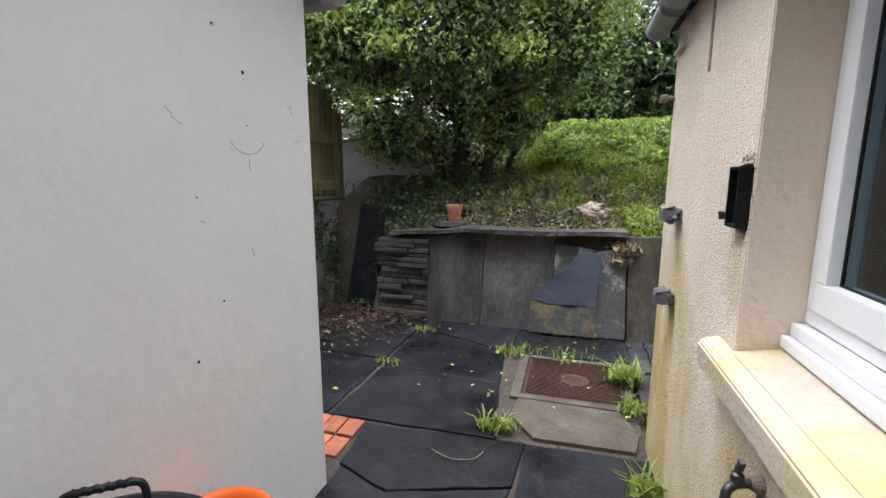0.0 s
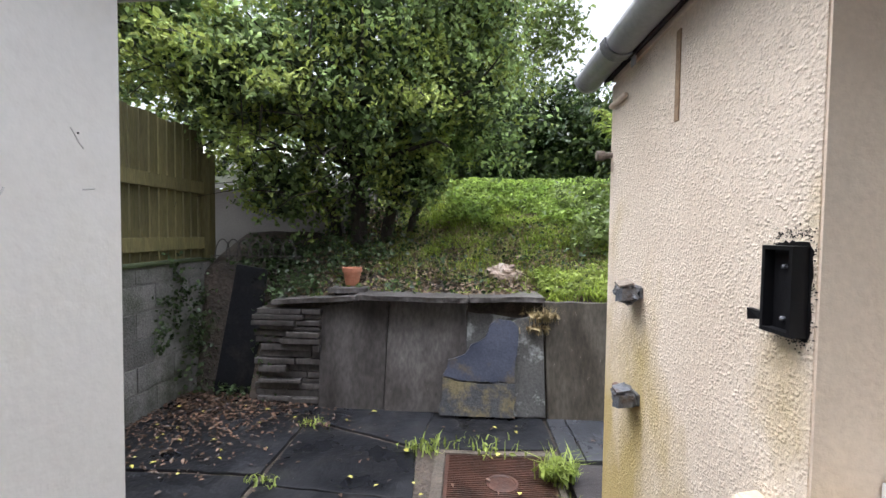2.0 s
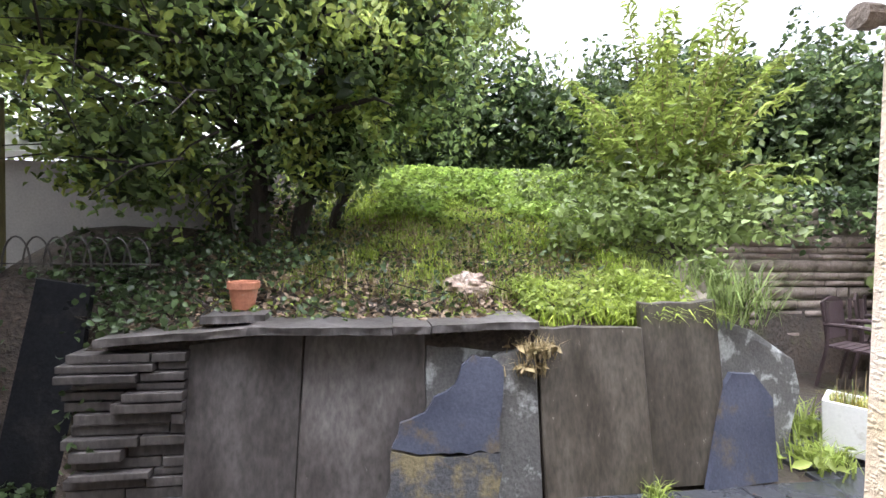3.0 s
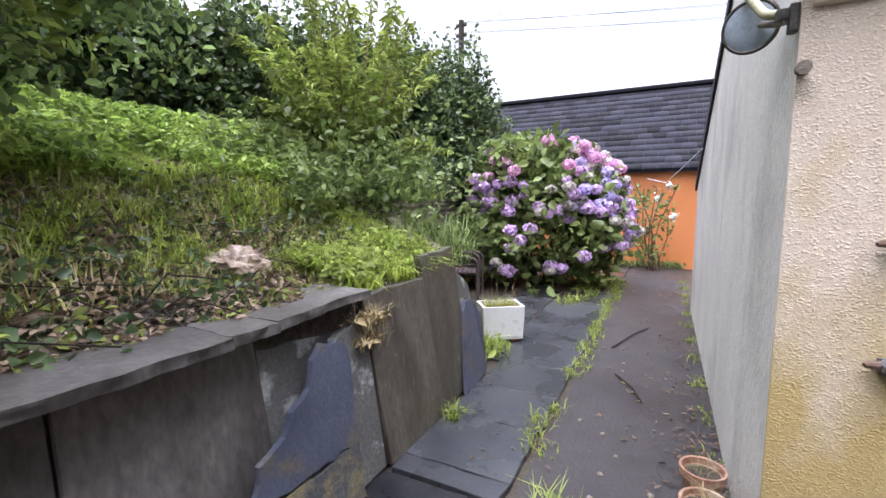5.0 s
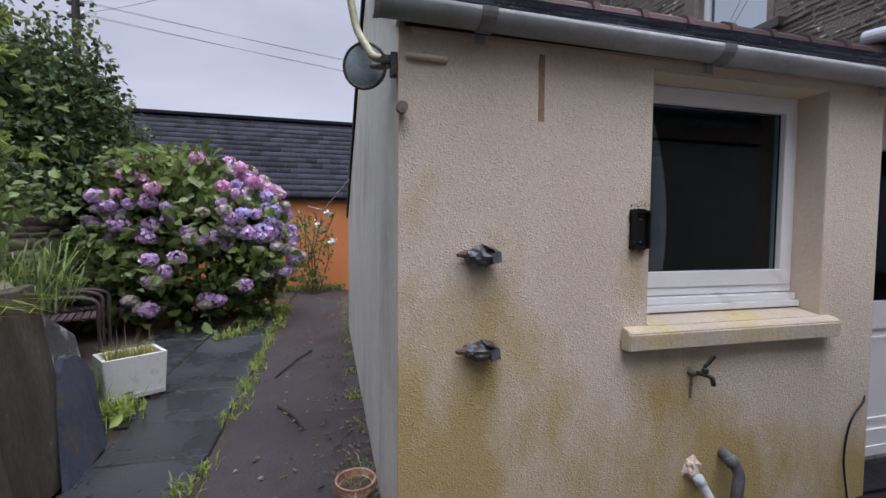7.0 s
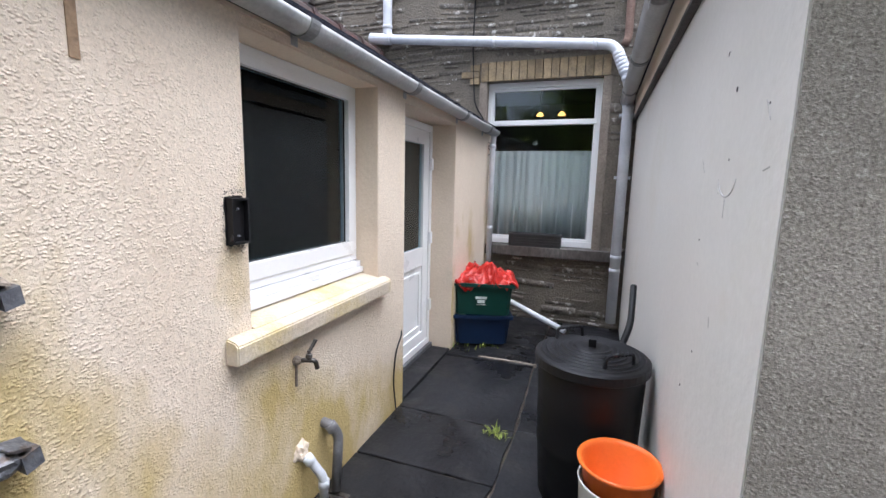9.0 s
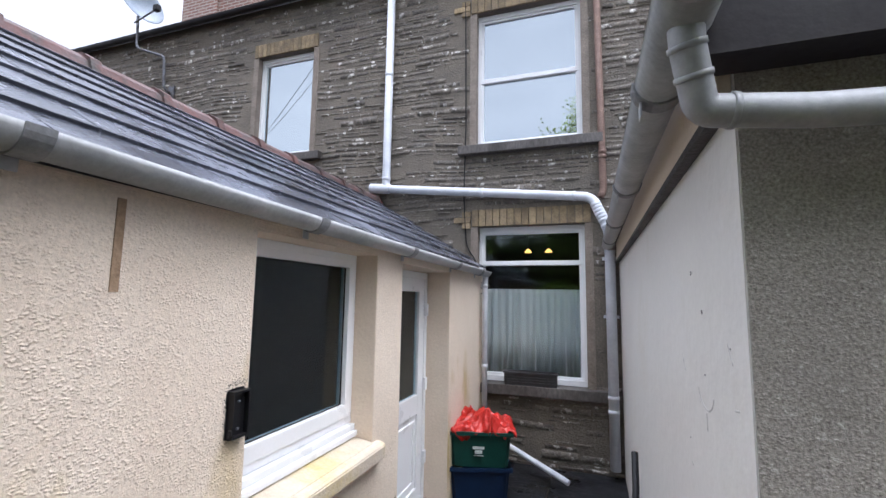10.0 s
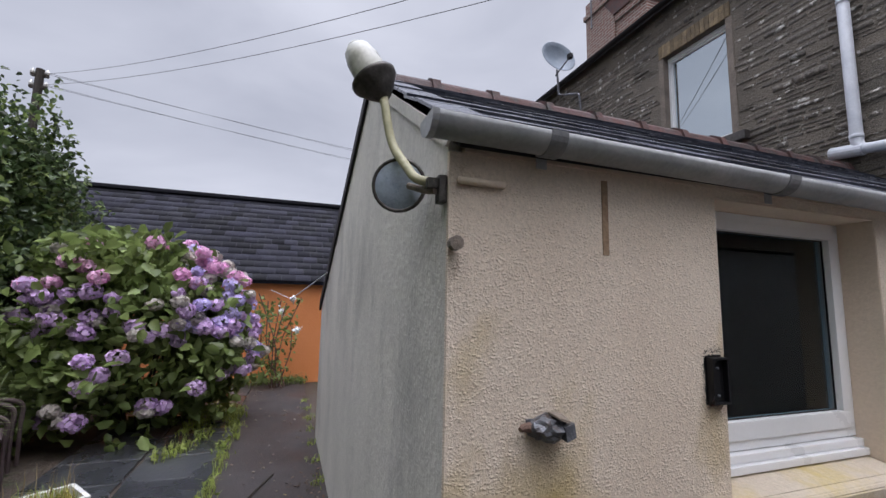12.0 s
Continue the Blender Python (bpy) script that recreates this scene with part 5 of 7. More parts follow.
for nm, yy, zz in (("bolt", GY + 0.03, 1.90),):
    t = thing("wall_bolt", "stub of an old iron bolt at the wall corner", "bolt", (HX, yy, zz))
    part("shank", tube([(HX + 0.03, yy, zz), (HX - 0.032, yy + 0.01, zz)], 0.014, 10), CUT_STONE, t)
    part("head", tube([(HX - 0.032, yy + 0.01, zz), (HX - 0.065, yy + 0.012, zz)], 0.022, 10), CUT_STONE, t)

# two clamp fittings, black key box, garden tap
def wall_clamp(zz, seed):
    t = thing("wall_clamp", "corroded crumpled grey metal clamp fixed to the cream wall", "clamp", (HX, 2.2, zz), "wall clamps")
    off = Vector((seed * 5.3, 0, 0))
    b = bmesh.new()
    bmesh.ops.create_icosphere(b, subdivisions=3, radius=1.0)
    for v in b.verts:
        d = v.co.normalized()
        r = 1 + 0.30 * noise.noise(d * 1.9 + off) + 0.22 * noise.noise(d * 4.3 + off)
        v.co = Vector((HX - 0.035 + d.x * r * 0.042, 2.20 + d.y * r * 0.066, zz - 0.004 + d.z * r * 0.040))
    body = part("body", b, GALV, t)
    part("back_plate", boxes((HX - 0.012, HX, 2.14, 2.26, zz - 0.022, zz + 0.020), bevel=0.005), GALV, t)
    b = prism([(HX - 0.080, 2.150, zz + 0.018), (HX - 0.084, 2.19, zz + 0.030), (HX - 0.035, 2.20, zz + 0.040), (HX - 0.03, 2.145, zz + 0.030)], (0, 0, 0.006))
    part("flap", b, CUT_STONE if seed == 1 else GALV, body, "pale bent metal flap")
    part("jaw", prism([(HX - 0.080, 2.128, zz - 0.026), (HX - 0.088, 2.168, zz - 0.034), (HX - 0.03, 2.168, zz - 0.030), (HX - 0.03, 2.132, zz - 0.022)], (0.004, 0.004, 0.042)), GALV, t)
    part("screw", tube([(HX - 0.03, 2.262, zz + 0.002), (HX - 0.035, 2.288, zz + 0.004), (HX - 0.04, 2.30, zz)], 0.012, 8, taper=[0.016, 0.012, 0.008]), RUST, t, "rusty screw end")
    return t


wall_clamp(1.35, 1)
wall_clamp(0.965, 2)
kb = thing("meter_box", "open black plastic box with no door, screwed to the wall", "box", (HX, 1.446, 1.37))
part("back", boxes((HX - 0.012, HX - 0.001, 1.405, 1.487, 1.37, 1.54)), BLACK_PLASTIC, kb)
g = random.Random(8)
part("overspray", prism([(HX - 0.0015, 1.446 + (0.05 + g.uniform(-0.003, 0.003)) * max(-0.95, min(0.95, 1.25 * math.cos(a))), 1.455 + (0.097 + g.uniform(-0.004, 0.004)) * max(-0.95, min(0.95, 1.25 * math.sin(a)))) for a in (2 * math.pi * k / 46 for k in range(46))], (0.003, 0, 0)), BLACK_PLASTIC, kb, "ragged black paint round the box")
g = random.Random(29)
speck = bmesh.new()
for i in range(260):
    a, q = g.uniform(0, 6.28), 1.0 + abs(g.gauss(0, 0.11))
    yy, zz, r = 1.446 + 0.047 * q * max(-1, min(1, 1.3 * math.cos(a))), 1.455 + 0.094 * q * max(-1, min(1, 1.3 * math.sin(a))) + 0.006, g.uniform(0.0005, 0.0017)
    tube([(HX + 0.002, yy, zz), (HX - 0.0015, yy, zz)], r, 6, speck)
part("overspray_speckle", speck, BLACK_PLASTIC, kb, "fine black paint speckle on the wall")
part("rim", boxes((HX - 0.032, HX - 0.012, 1.405, 1.413, 1.37, 1.54), (HX - 0.032, HX - 0.012, 1.479, 1.487, 1.37, 1.54), (HX - 0.032, HX - 0.012, 1.413, 1.479, 1.532, 1.54), (HX - 0.032, HX - 0.012, 1.413, 1.479, 1.37, 1.378)), BLACK_PLASTIC, kb)
part("latch", prism([(HX - 0.032, 1.487, 1.39), (HX - 0.04, 1.512, 1.385), (HX - 0.045, 1.507, 1.41), (HX - 0.032, 1.487, 1.405)], (0.012, 0, 0)), BLACK_PLASTIC, kb)
for zz in (1.40, 1.50):
    part("screw", lathe([(0.005, -0.004), (0.006, 0.0), (0.004, 0.004)], (HX - 0.016, 1.446, zz), 8), GALV, kb)
tap = thing("garden_tap", "weathered dark brass garden tap", "tap", (HX, 1.11, 0.79))
part("flange", tube([(HX, 1.13, 0.785), (HX - 0.012, 1.13, 0.785), (HX - 0.03, 1.125, 0.787)], 0.022, 14, taper=[0.024, 0.022, 0.013]), CUT_STONE, tap, "pale crusted wall flange")
part("spout", tube(bend([(HX - 0.02, 1.127, 0.787), (HX - 0.055, 1.115, 0.79), (HX - 0.085, 1.095, 0.785), (HX - 0.09, 1.09, 0.745)], 0.02), 0.011, 10), IRON, tap, smooth=True)
part("bonnet", lathe([(0.013, 0), (0.016, 0.008), (0.014, 0.022), (0.008, 0.026), (0.008, 0.042)], (HX - 0.06, 1.11, 0.795), 12), IRON, tap)
part("lever", prism([(HX - 0.066, 1.112, 0.826), (HX - 0.066, 1.096, 0.83), (HX - 0.075, 1.062, 0.872), (HX - 0.075, 1.076, 0.878)], (0.012, 0.002, 0.002)), IRON, tap)
part("drip_stain", tube([(HX - 0.003, 1.13, 0.775), (HX - 0.003, 1.132, 0.66)], 0.007, 8), CUT_STONE, tap, "crusty drip below the flange")
pipe("waste_pipe", "white plastic waste pipe into the gully", [(HX + 0.01, 1.10, 0.285), (HX - 0.03, 1.09, 0.27), (HX - 0.085, 1.055, 0.165), (HX - 0.085, 1.05, 0.03)], 0.022, PIPE_WHITE, [((HX - 0.085, 1.05, 0.125), (0, 0, 1)), ((HX - 0.03, 1.09, 0.265), (0.4, 0.2, 0.7))], rad=0.03)
pipe("waste_pipe", "grey plastic waste pipe into the gully", [(HX + 0.01, 0.93, 0.37), (HX - 0.045, 0.93, 0.365), (HX - 0.075, 0.90, 0.30), (HX - 0.09, 0.955, 0.02)], 0.026, surf("grey_waste_pipe", [(0.10, 0.10, 0.105), (0.17, 0.17, 0.18)], scale=9, rough=(0.4, 0.6), bump=0.1, grain=0.2), [((HX - 0.05, 0.925, 0.35), (0.4, 0.2, 0.7))], rad=0.04)
b = bmesh.new()
bmesh.ops.create_icosphere(b, subdivisions=3, radius=1.0)
for v in b.verts:
    d = v.co.normalized()
    r = 1 + 0.4 * noise.noise(d * 2.3)
    v.co = Vector((HX + 0.005 + d.x * r * 0.03, 1.11 + d.y * r * 0.05, 0.315 + d.z * r * 0.055))
setting("trim_pipe_mortar", b, CREAM_SMOOTH, "rough lump of mortar round the waste pipe", "trim")
cw = thing("cable", "thin dark cable looped beside the door", "cable", (HX, 0.0, 0.3))
part("wire", tube(bend([(HX + 0.05, -0.06, 0.62), (HX - 0.01, -0.02, 0.55), (HX - 0.015, 0.10, 0.45), (HX - 0.015, 0.14, 0.25), (HX - 0.02, 0.10, 0.02)], 0.1), 0.005, 6), BLACK_PLASTIC, cw)
# render marks
setting("trim_old_channel", boxes((HX - 0.004, HX + 0.002, 1.92, 1.945, 1.90, 2.17)), surf("bare_mortar", [(0.26, 0.17, 0.10), (0.36, 0.25, 0.16)], scale=8, bump=0.4), "bare brown strip where a conduit was", "trim")

# ---------------------------------------------------------------- yard: bins and boxes
def crate(name, label, at, sx, sy, h, material, turn=0.0, seg=3):
    t = thing(name, label, "recycling box", at)
    x, y, z = at
    rot = Matrix.Translation(at) @ Matrix.Rotation(radians(turn), 4, "Z") @ Matrix.Translation((-x, -y, -z))
    k = 0.9
    b = bmesh.new()
    lo = [(x - sx / 2 * k, y - sy / 2 * k, z), (x + sx / 2 * k, y - sy / 2 * k, z), (x + sx / 2 * k, y + sy / 2 * k, z), (x - sx / 2 * k, y + sy / 2 * k, z)]
    hi = [(x - sx / 2, y - sy / 2, z + h), (x + sx / 2, y - sy / 2, z + h), (x + sx / 2, y + sy / 2, z + h), (x - sx / 2, y + sy / 2, z + h)]
    li = [Vector(p).lerp(Vector((x, y, p[2])), 0.03) + Vector((0, 0, 0.01)) for p in lo]
    hi2 = [Vector(p).lerp(Vector((x, y, p[2])), 0.03) for p in hi]
    A, B, C, D = ([b.verts.new(p) for p in q] for q in (lo, hi, hi2, li))
    b.faces.new(A[::-1])
    b.faces.new(D)
    for i in range(4):
        j = (i + 1) % 4
        b.faces.new((A[i], A[j], B[j], B[i]))
        b.faces.new((B[i], B[j], C[j], C[i]))
        b.faces.new((C[i], C[j], D[j], D[i]))
    bmesh.ops.bevel(b, geom=[e for e in b.edges if abs(e.verts[0].co.z - e.verts[1].co.z) > h * 0.5], offset=0.03, segments=3, affect="EDGES")
    bmesh.ops.transform(b, matrix=rot, verts=b.verts)
    part("tub", b, material, t)
    b = boxes((x - sx / 2 - 0.02, x + sx / 2 + 0.02, y - sy / 2 - 0.02, y - sy / 2 - 0.002, z + h - 0.035, z + h), (x - sx / 2 - 0.02, x + sx / 2 + 0.02, y + sy / 2 + 0.002, y + sy / 2 + 0.02, z + h - 0.035, z + h), (x - sx / 2 - 0.02, x - sx / 2 - 0.002, y - sy / 2, y + sy / 2, z + h - 0.035, z + h), (x + sx / 2 + 0.002, x + sx / 2 + 0.02, y - sy / 2, y + sy / 2, z + h - 0.035, z + h), bevel=0.004)
    bmesh.ops.transform(b, matrix=rot, verts=b.verts)
    part("rim", b, material, t)
    return t, rot


bx, by = 0.20, -1.52
t, rot = crate("recycling_box", "dark blue plastic recycling box at the bottom of the stack", (bx, by, 0.03), 0.56, 0.40, 0.30, BLUE_PLASTIC, 18)
t, rot = crate("recycling_box", "green plastic recycling box stacked on a blue one", (bx - 0.01, by + 0.01, 0.335), 0.58, 0.40, 0.32, GREEN_PLASTIC, 15)
LABEL_INK = surf("printed_white", [(0.45, 0.5, 0.48), (0.55, 0.6, 0.58)], scale=5, bump=0)
b = boxes((bx - 0.05, bx + 0.06, by + 0.213, by + 0.217, 0.50, 0.525), (bx - 0.03, bx + 0.04, by + 0.212, by + 0.216, 0.46, 0.49), (bx - 0.04, bx + 0.05, by + 0.211, by + 0.215, 0.44, 0.447))
bmesh.ops.transform(b, matrix=rot, verts=b.verts)
part("print", b, LABEL_INK, t, "pale printed panel and bars")
# crumpled red bag in the green box
nx, ny = 64, 46
ver, fac = [], []
for j in range(ny):
    for i in range(nx):
        s, t2 = 2 * i / (nx - 1) - 1, 2 * j / (ny - 1) - 1
        edge = max(abs(s), abs(t2))
        p = Vector((s * 2.1, t2 * 1.6, 0))
        fold = 1 - abs(noise.noise(p * 1.1 + Vector((3, 1, 0)))) * 2.2
        fold2 = 1 - abs(noise.noise(p * 2.7 + Vector((7, 2, 0)))) * 2.0
        crest = math.exp(-((s - 0.15 + 0.45 * t2) ** 2) * 16) * (0.65 + 0.6 * noise.noise(p * 1.4 + Vector((1, 4, 0)))) + 0.7 * math.exp(-((s + 0.5 - 0.3 * t2) ** 2) * 22) * (0.5 + 0.5 * noise.noise(p * 1.7))
        z = 0.65 + 0.05 * fold * (1 - edge ** 3) + 0.045 * fold2 + 0.17 * crest * (1 - 0.6 * edge ** 2) - 0.10 * max(0, edge - 0.82) * 6 * (0.5 + noise.noise(p * 1.3))
        q2 = rot @ Vector((bx - 0.03 + s * 0.31 + 0.03 * noise.noise(p * 2), by + 0.01 + t2 * 0.215 + 0.03 * noise.noise(p * 2 + Vector((9, 0, 0))), z))
        ver.append(tuple(q2))
for j in range(ny - 1):
    for i in range(nx - 1):
        fac.append((j * nx + i, j * nx + i + 1, (j + 1) * nx + i + 1, (j + 1) * nx + i))
bag = mesh_from("plastic_bag", ver, fac, RED_PLASTIC)
bs2 = bag.modifiers.new("thickness", "SOLIDIFY")
bs2.thickness = 0.004
tagged(bag, "crumpled red plastic bag spilling from the green box", "bag")

# black dustbin with lid
cx, cy = -0.885, 0.46
db = thing("dustbin", "black ribbed plastic dustbin with a domed lid", "dustbin", (cx, cy, 0))
part("body", lathe([(0.225, -0.065), (0.23, 0.01), (0.245, 0.22), (0.25, 0.23), (0.25, 0.25), (0.255, 0.45), (0.262, 0.66), (0.262, 0.68)], (cx, cy, 0.065), 40), BLACK_PLASTIC, db, smooth=True)
prof = [(0.276, 0.655), (0.28, 0.66), (0.28, 0.70), (0.272, 0.708)]
for i in range(7):
    r = 0.255 - i * 0.026
    prof += [(r, 0.712 + i * 0.005), (r - 0.006, 0.719 + i * 0.005), (r - 0.018, 0.716 + i * 0.005)]
prof += [(0.05, 0.752), (0.01, 0.754)]
lid = part("lid", lathe(prof, (cx, cy, 0.065), 48), BLACK_PLASTIC, db)
for ang in (128, 306):
    m = Matrix.Translation((cx, cy, 0)) @ Matrix.Rotation(radians(ang), 4, "Z")
    b = tube(bend([(0.20, -0.082, 0.77), (0.205, -0.076, 0.845), (0.205, 0.076, 0.845), (0.20, 0.082, 0.77)], 0.024), 0.0085, 8)
    bmesh.ops.transform(b, matrix=m, verts=b.verts)
    part("handle", b, BLACK_PLASTIC, lid)
    b = tube([(0.205 + 0.005 * math.cos(i * 0.9), -0.055 + 0.110 * i / 36, 0.845 + 0.005 * math.sin(i * 0.9)) for i in range(37)], 0.0065, 6)
    bmesh.ops.transform(b, matrix=m, verts=b.verts)
    part("grip", b, BLACK_PLASTIC, lid, "twisted black hand grip")
part("knob", prism([(cx - 0.018, cy - 0.03, 0.81), (cx + 0.018, cy - 0.03, 0.81), (cx + 0.018, cy + 0.03, 0.81), (cx - 0.018, cy + 0.03, 0.81)], (0.0, 0.012, 0.05)), BLACK_PLASTIC, lid)
part("strap", tube(bend([(cx - 0.15, cy - 0.20, 0.765), (cx - 0.19, cy - 0.26, 0.87), (cx - 0.20, cy - 0.40, 1.06)], 0.06), 0.018, 8), BLACK_PLASTIC, lid, "black rubber strap")
# orange bucket inside a pale pail
ox, oy = -1.02, 0.91
pail = thing("bucket", "orange plastic bucket nested in a pale pail", "bucket", (ox, oy, 0))
part("pail", lathe([(0.125, 0.0), (0.13, 0.005), (0.155, 0.40), (0.16, 0.41), (0.155, 0.415), (0.15, 0.40), (0.12, 0.02)], (ox, oy, 0.0), 30), CERAMIC, pail, "pale grey plastic pail", True)
part("tub", lathe([(0.10, 0.05), (0.148, 0.42), (0.164, 0.425), (0.168, 0.437), (0.162, 0.443), (0.152, 0.437), (0.142, 0.425), (0.10, 0.09)], (ox, oy, 0.06), 30), ORANGE_PLASTIC, pail, "bright orange bucket", True)

# window box on the house sill
wb = thing("window_box", "dark plastic trough on the slate window sill", "planter", (-0.18, HY + 0.02, 0.895))
part("trough", boxes((-0.48, 0.12, HY - 0.04, HY + 0.09, 0.895, 0.91), (-0.48, 0.12, HY - 0.04, HY - 0.03, 0.91, 1.03), (-0.48, 0.12, HY + 0.08, HY + 0.09, 0.91, 1.03), (-0.48, -0.47, HY - 0.03, HY + 0.08, 0.91, 1.03), (0.11, 0.12, HY - 0.03, HY + 0.08, 0.91, 1.03)), TROUGH, wb)
for z in (0.925, 0.955, 0.985):
    part("rib", boxes((-0.485, 0.125, HY + 0.088, HY + 0.097, z, z + 0.012)), TROUGH, wb)
part("rim", boxes((-0.495, 0.135, HY - 0.052, HY - 0.028, 1.03, 1.05), (-0.495, 0.135, HY + 0.078, HY + 0.105, 1.03, 1.05), (-0.495, -0.465, HY - 0.028, HY + 0.078, 1.03, 1.05), (0.105, 0.135, HY - 0.028, HY + 0.078, 1.03, 1.05)), TROUGH, wb)
# net curtain and lit ceiling lights inside
nx = 140
ver, fac = [], []
for j, z in enumerate((0.93, 1.4, 1.95, 2.02)):
    for i in range(nx):
        x = -0.76 + 1.18 * i / (nx - 1)
        amp = (0.036, 0.032, 0.02, 0.006)[j]
        ver.append((x + 0.01 * math.sin(i * 0.21 + j), HY - 0.185 + amp * 0.95 * (math.sin(i * 0.62 + 0.4 * math.sin(i * 0.13)) + 0.5 * math.sin(i * 0.31 + 1 + j * 0.2)), z))
for j in range(3):
    for i in range(nx - 1):
        fac.append((j * nx + i, j * nx + i + 1, (j + 1) * nx + i + 1, (j + 1) * nx + i))
cur = mesh_from("curtain", ver, fac, CURTAIN, smooth=True)
so = cur.modifiers.new("thickness", "SOLIDIFY")
so.thickness = 0.002
tagged(cur, "white net half curtain gathered across the lower window", "curtain")
for x in (0.02, -0.28):
    cl = thing("ceiling_light", "lit warm glass ceiling light inside the house", "lamp", (x, HY - 1.3, 2.72), "indoor lights")
    part("shade", lathe([(0.015, 0.05), (0.035, 0.03), (0.055, 0.0), (0.05, -0.005)], (x, HY - 1.3, 2.60), 16), BULB, cl)
    part("stem", tube([(x, HY - 1.3, 2.66), (x, HY - 1.3, 3.1)], 0.008, 8), IRON, cl)
# satellite dish, aerial, chimney
dish = thing("satellite_dish", "grey satellite dish on a bent pole", "satellite dish", (6.1, HY + 0.05, 5.5))
part("pole", tube(bend([(6.0, HY + 0.02, 5.35), (6.0, HY + 0.16, 5.4), (6.0, HY + 0.2, 5.95), (6.55, HY + 0.3, 6.15), (6.6, HY + 0.3, 6.75)], 0.08), 0.022, 10), GALV, dish)
b = lathe([(0.01, 0.0), (0.15, 0.02), (0.28, 0.07), (0.36, 0.12), (0.37, 0.115), (0.28, 0.06), (0.02, -0.01)], seg=28)
bmesh.ops.transform(b, matrix=Matrix.Translation((6.5, HY + 0.40, 6.90)) @ Vector((-0.96, 0.0, 0.2)).to_track_quat("Z", "Y").to_matrix().to_4x4() @ Matrix.Diagonal((1.1, 0.98, 1, 1)), verts=b.verts)
part("reflector", b, surf("dish_grey", [(0.16, 0.20, 0.25), (0.24, 0.28, 0.33)], scale=5, rough=(0.4, 0.6), bump=0.02), dish, smooth=True)
part("feed_arm", tube([(6.52, HY + 0.40, 6.55), (5.98, HY + 0.42, 6.68)], 0.014, 8), GALV, dish)
part("receiver", boxes((5.93, 6.03, HY + 0.38, HY + 0.46, 6.64, 6.74), bevel=0.015), BLACK_PLASTIC, dish, "small black receiver head")
part("wall_bracket", boxes((5.93, 6.07, HY, HY + 0.03, 5.25, 5.5)), GALV, dish)
ch = thing("chimney", "weathered red brick chimney stack with clay pots", "chimney", (7.3, HY - 2.0, 7.4))
part("brickwork", boxes((7.0, 8.05, HY - 2.35, HY - 1.65, 7.0, 9.75), (6.95, 8.1, HY - 2.4, HY - 1.6, 9.30, 9.42), bevel=0.01), CHIMNEY_BRICK, ch)
part("shoulder", boxes((6.05, 7.0, HY - 2.3, HY - 1.7, 7.0, 8.75), (6.0, 6.98, HY - 2.35, HY - 1.65, 8.62, 8.76), bevel=0.01), CHIMNEY_BRICK, ch, "lower stepped brick flue")
part("flashing", prism([(7.0, HY - 1.62, 8.8), (6.3, HY - 1.62, 8.8), (6.9, HY - 1.64, 9.7), (7.5, HY - 1.64, 9.5)], (0, -0.05, 0)), RIDGE, ch, "slipped clay tiles on the stack's shoulder")
for x, z, h, clay in ((7.75, 9.75, 0.42, CUT_STONE), (7.35, 9.75, 0.30, BLACK_PLASTIC), (6.75, 8.75, 0.52, CUT_STONE), (6.3, 8.75, 0.42, CUT_STONE)):
    part("pot", lathe([(0.15, 0), (0.14, 0.06), (0.115, h - 0.08), (0.15, h - 0.05), (0.15, h), (0.11, h)], (x, HY - 2.0, z), 14), clay, ch, "clay chimney pot" if clay is CUT_STONE else "black chimney cowl")
ae = thing("aerial", "thin metal television aerial on the chimney", "aerial", (7.75, HY - 2.0, 9.2))
part("mast", tube([(7.75, HY - 1.58, 8.9), (7.75, HY - 1.58, 11.6)], 0.02, 6), GALV, ae)
part("boom", tube([(8.3, HY - 1.9, 11.3), (7.1, HY - 1.3, 11.7)], 0.014, 6), GALV, ae)
for i in range(7):
    c = Vector((8.3, HY - 1.9, 11.3)).lerp(Vector((7.1, HY - 1.3, 11.7)), i / 6)
    part("element", tube([c + Vector((0.1, 0.2, 0)), c - Vector((0.1, 0.2, 0))], 0.006, 5), GALV, ae)

# marks on the white wall: plug holes, an old lamp's outline, scuffs
MARK = surf("wall_scuff", [(0.52, 0.505, 0.48), (0.64, 0.62, 0.595)], scale=9, bump=0.2)
mk = thing("wall_marks", "plug holes and scuffs on the white render", "marks", (LX, 1.3, 1.6))
for y, z, r in ((1.343, 1.869, 0.007), (1.22, 1.989, 0.006), (1.102, 1.449, 0.003), (1.176, 1.096, 0.004), (1.052, 0.929, 0.005), (1.605, 1.79, 0.003), (1.345, 1.69, 0.003)):
    part("plug_hole", tube([(LX - 0.004, y, z), (LX + 0.001, y, z)], r, 10), BLACK_PLASTIC, mk)
part("outline", tube([(LX - 0.0015, 1.345 + 0.088 * math.cos(a), 1.655 + 0.062 * math.sin(a)) for a in (math.pi * (1.08 + 0.84 * k / 20) for k in range(21))], 0.0035, 6), MARK, mk, "grey outline left by an old lamp")
for y, z, dy, dz in ((1.615, 1.653, 0.035, 0.006), (1.585, 1.80, 0.022, -0.03), (1.60, 1.775, 0.02, -0.02), (1.329, 1.255, 0.008, -0.03), (1.022, 1.71, 0.02, -0.02), (1.04, 1.685, 0.03, -0.02), (1.11, 1.375, 0.014, -0.006), (1.21, 1.985, 0.03, 0.006), (1.272, 1.60, -0.012, 0.012), (1.345, 1.585, 0.002, -0.05)):
    part("scuff", tube([(LX - 0.0008, y, z), (LX - 0.0008, y + dy, z + dz)], 0.0025, 6), MARK, mk)

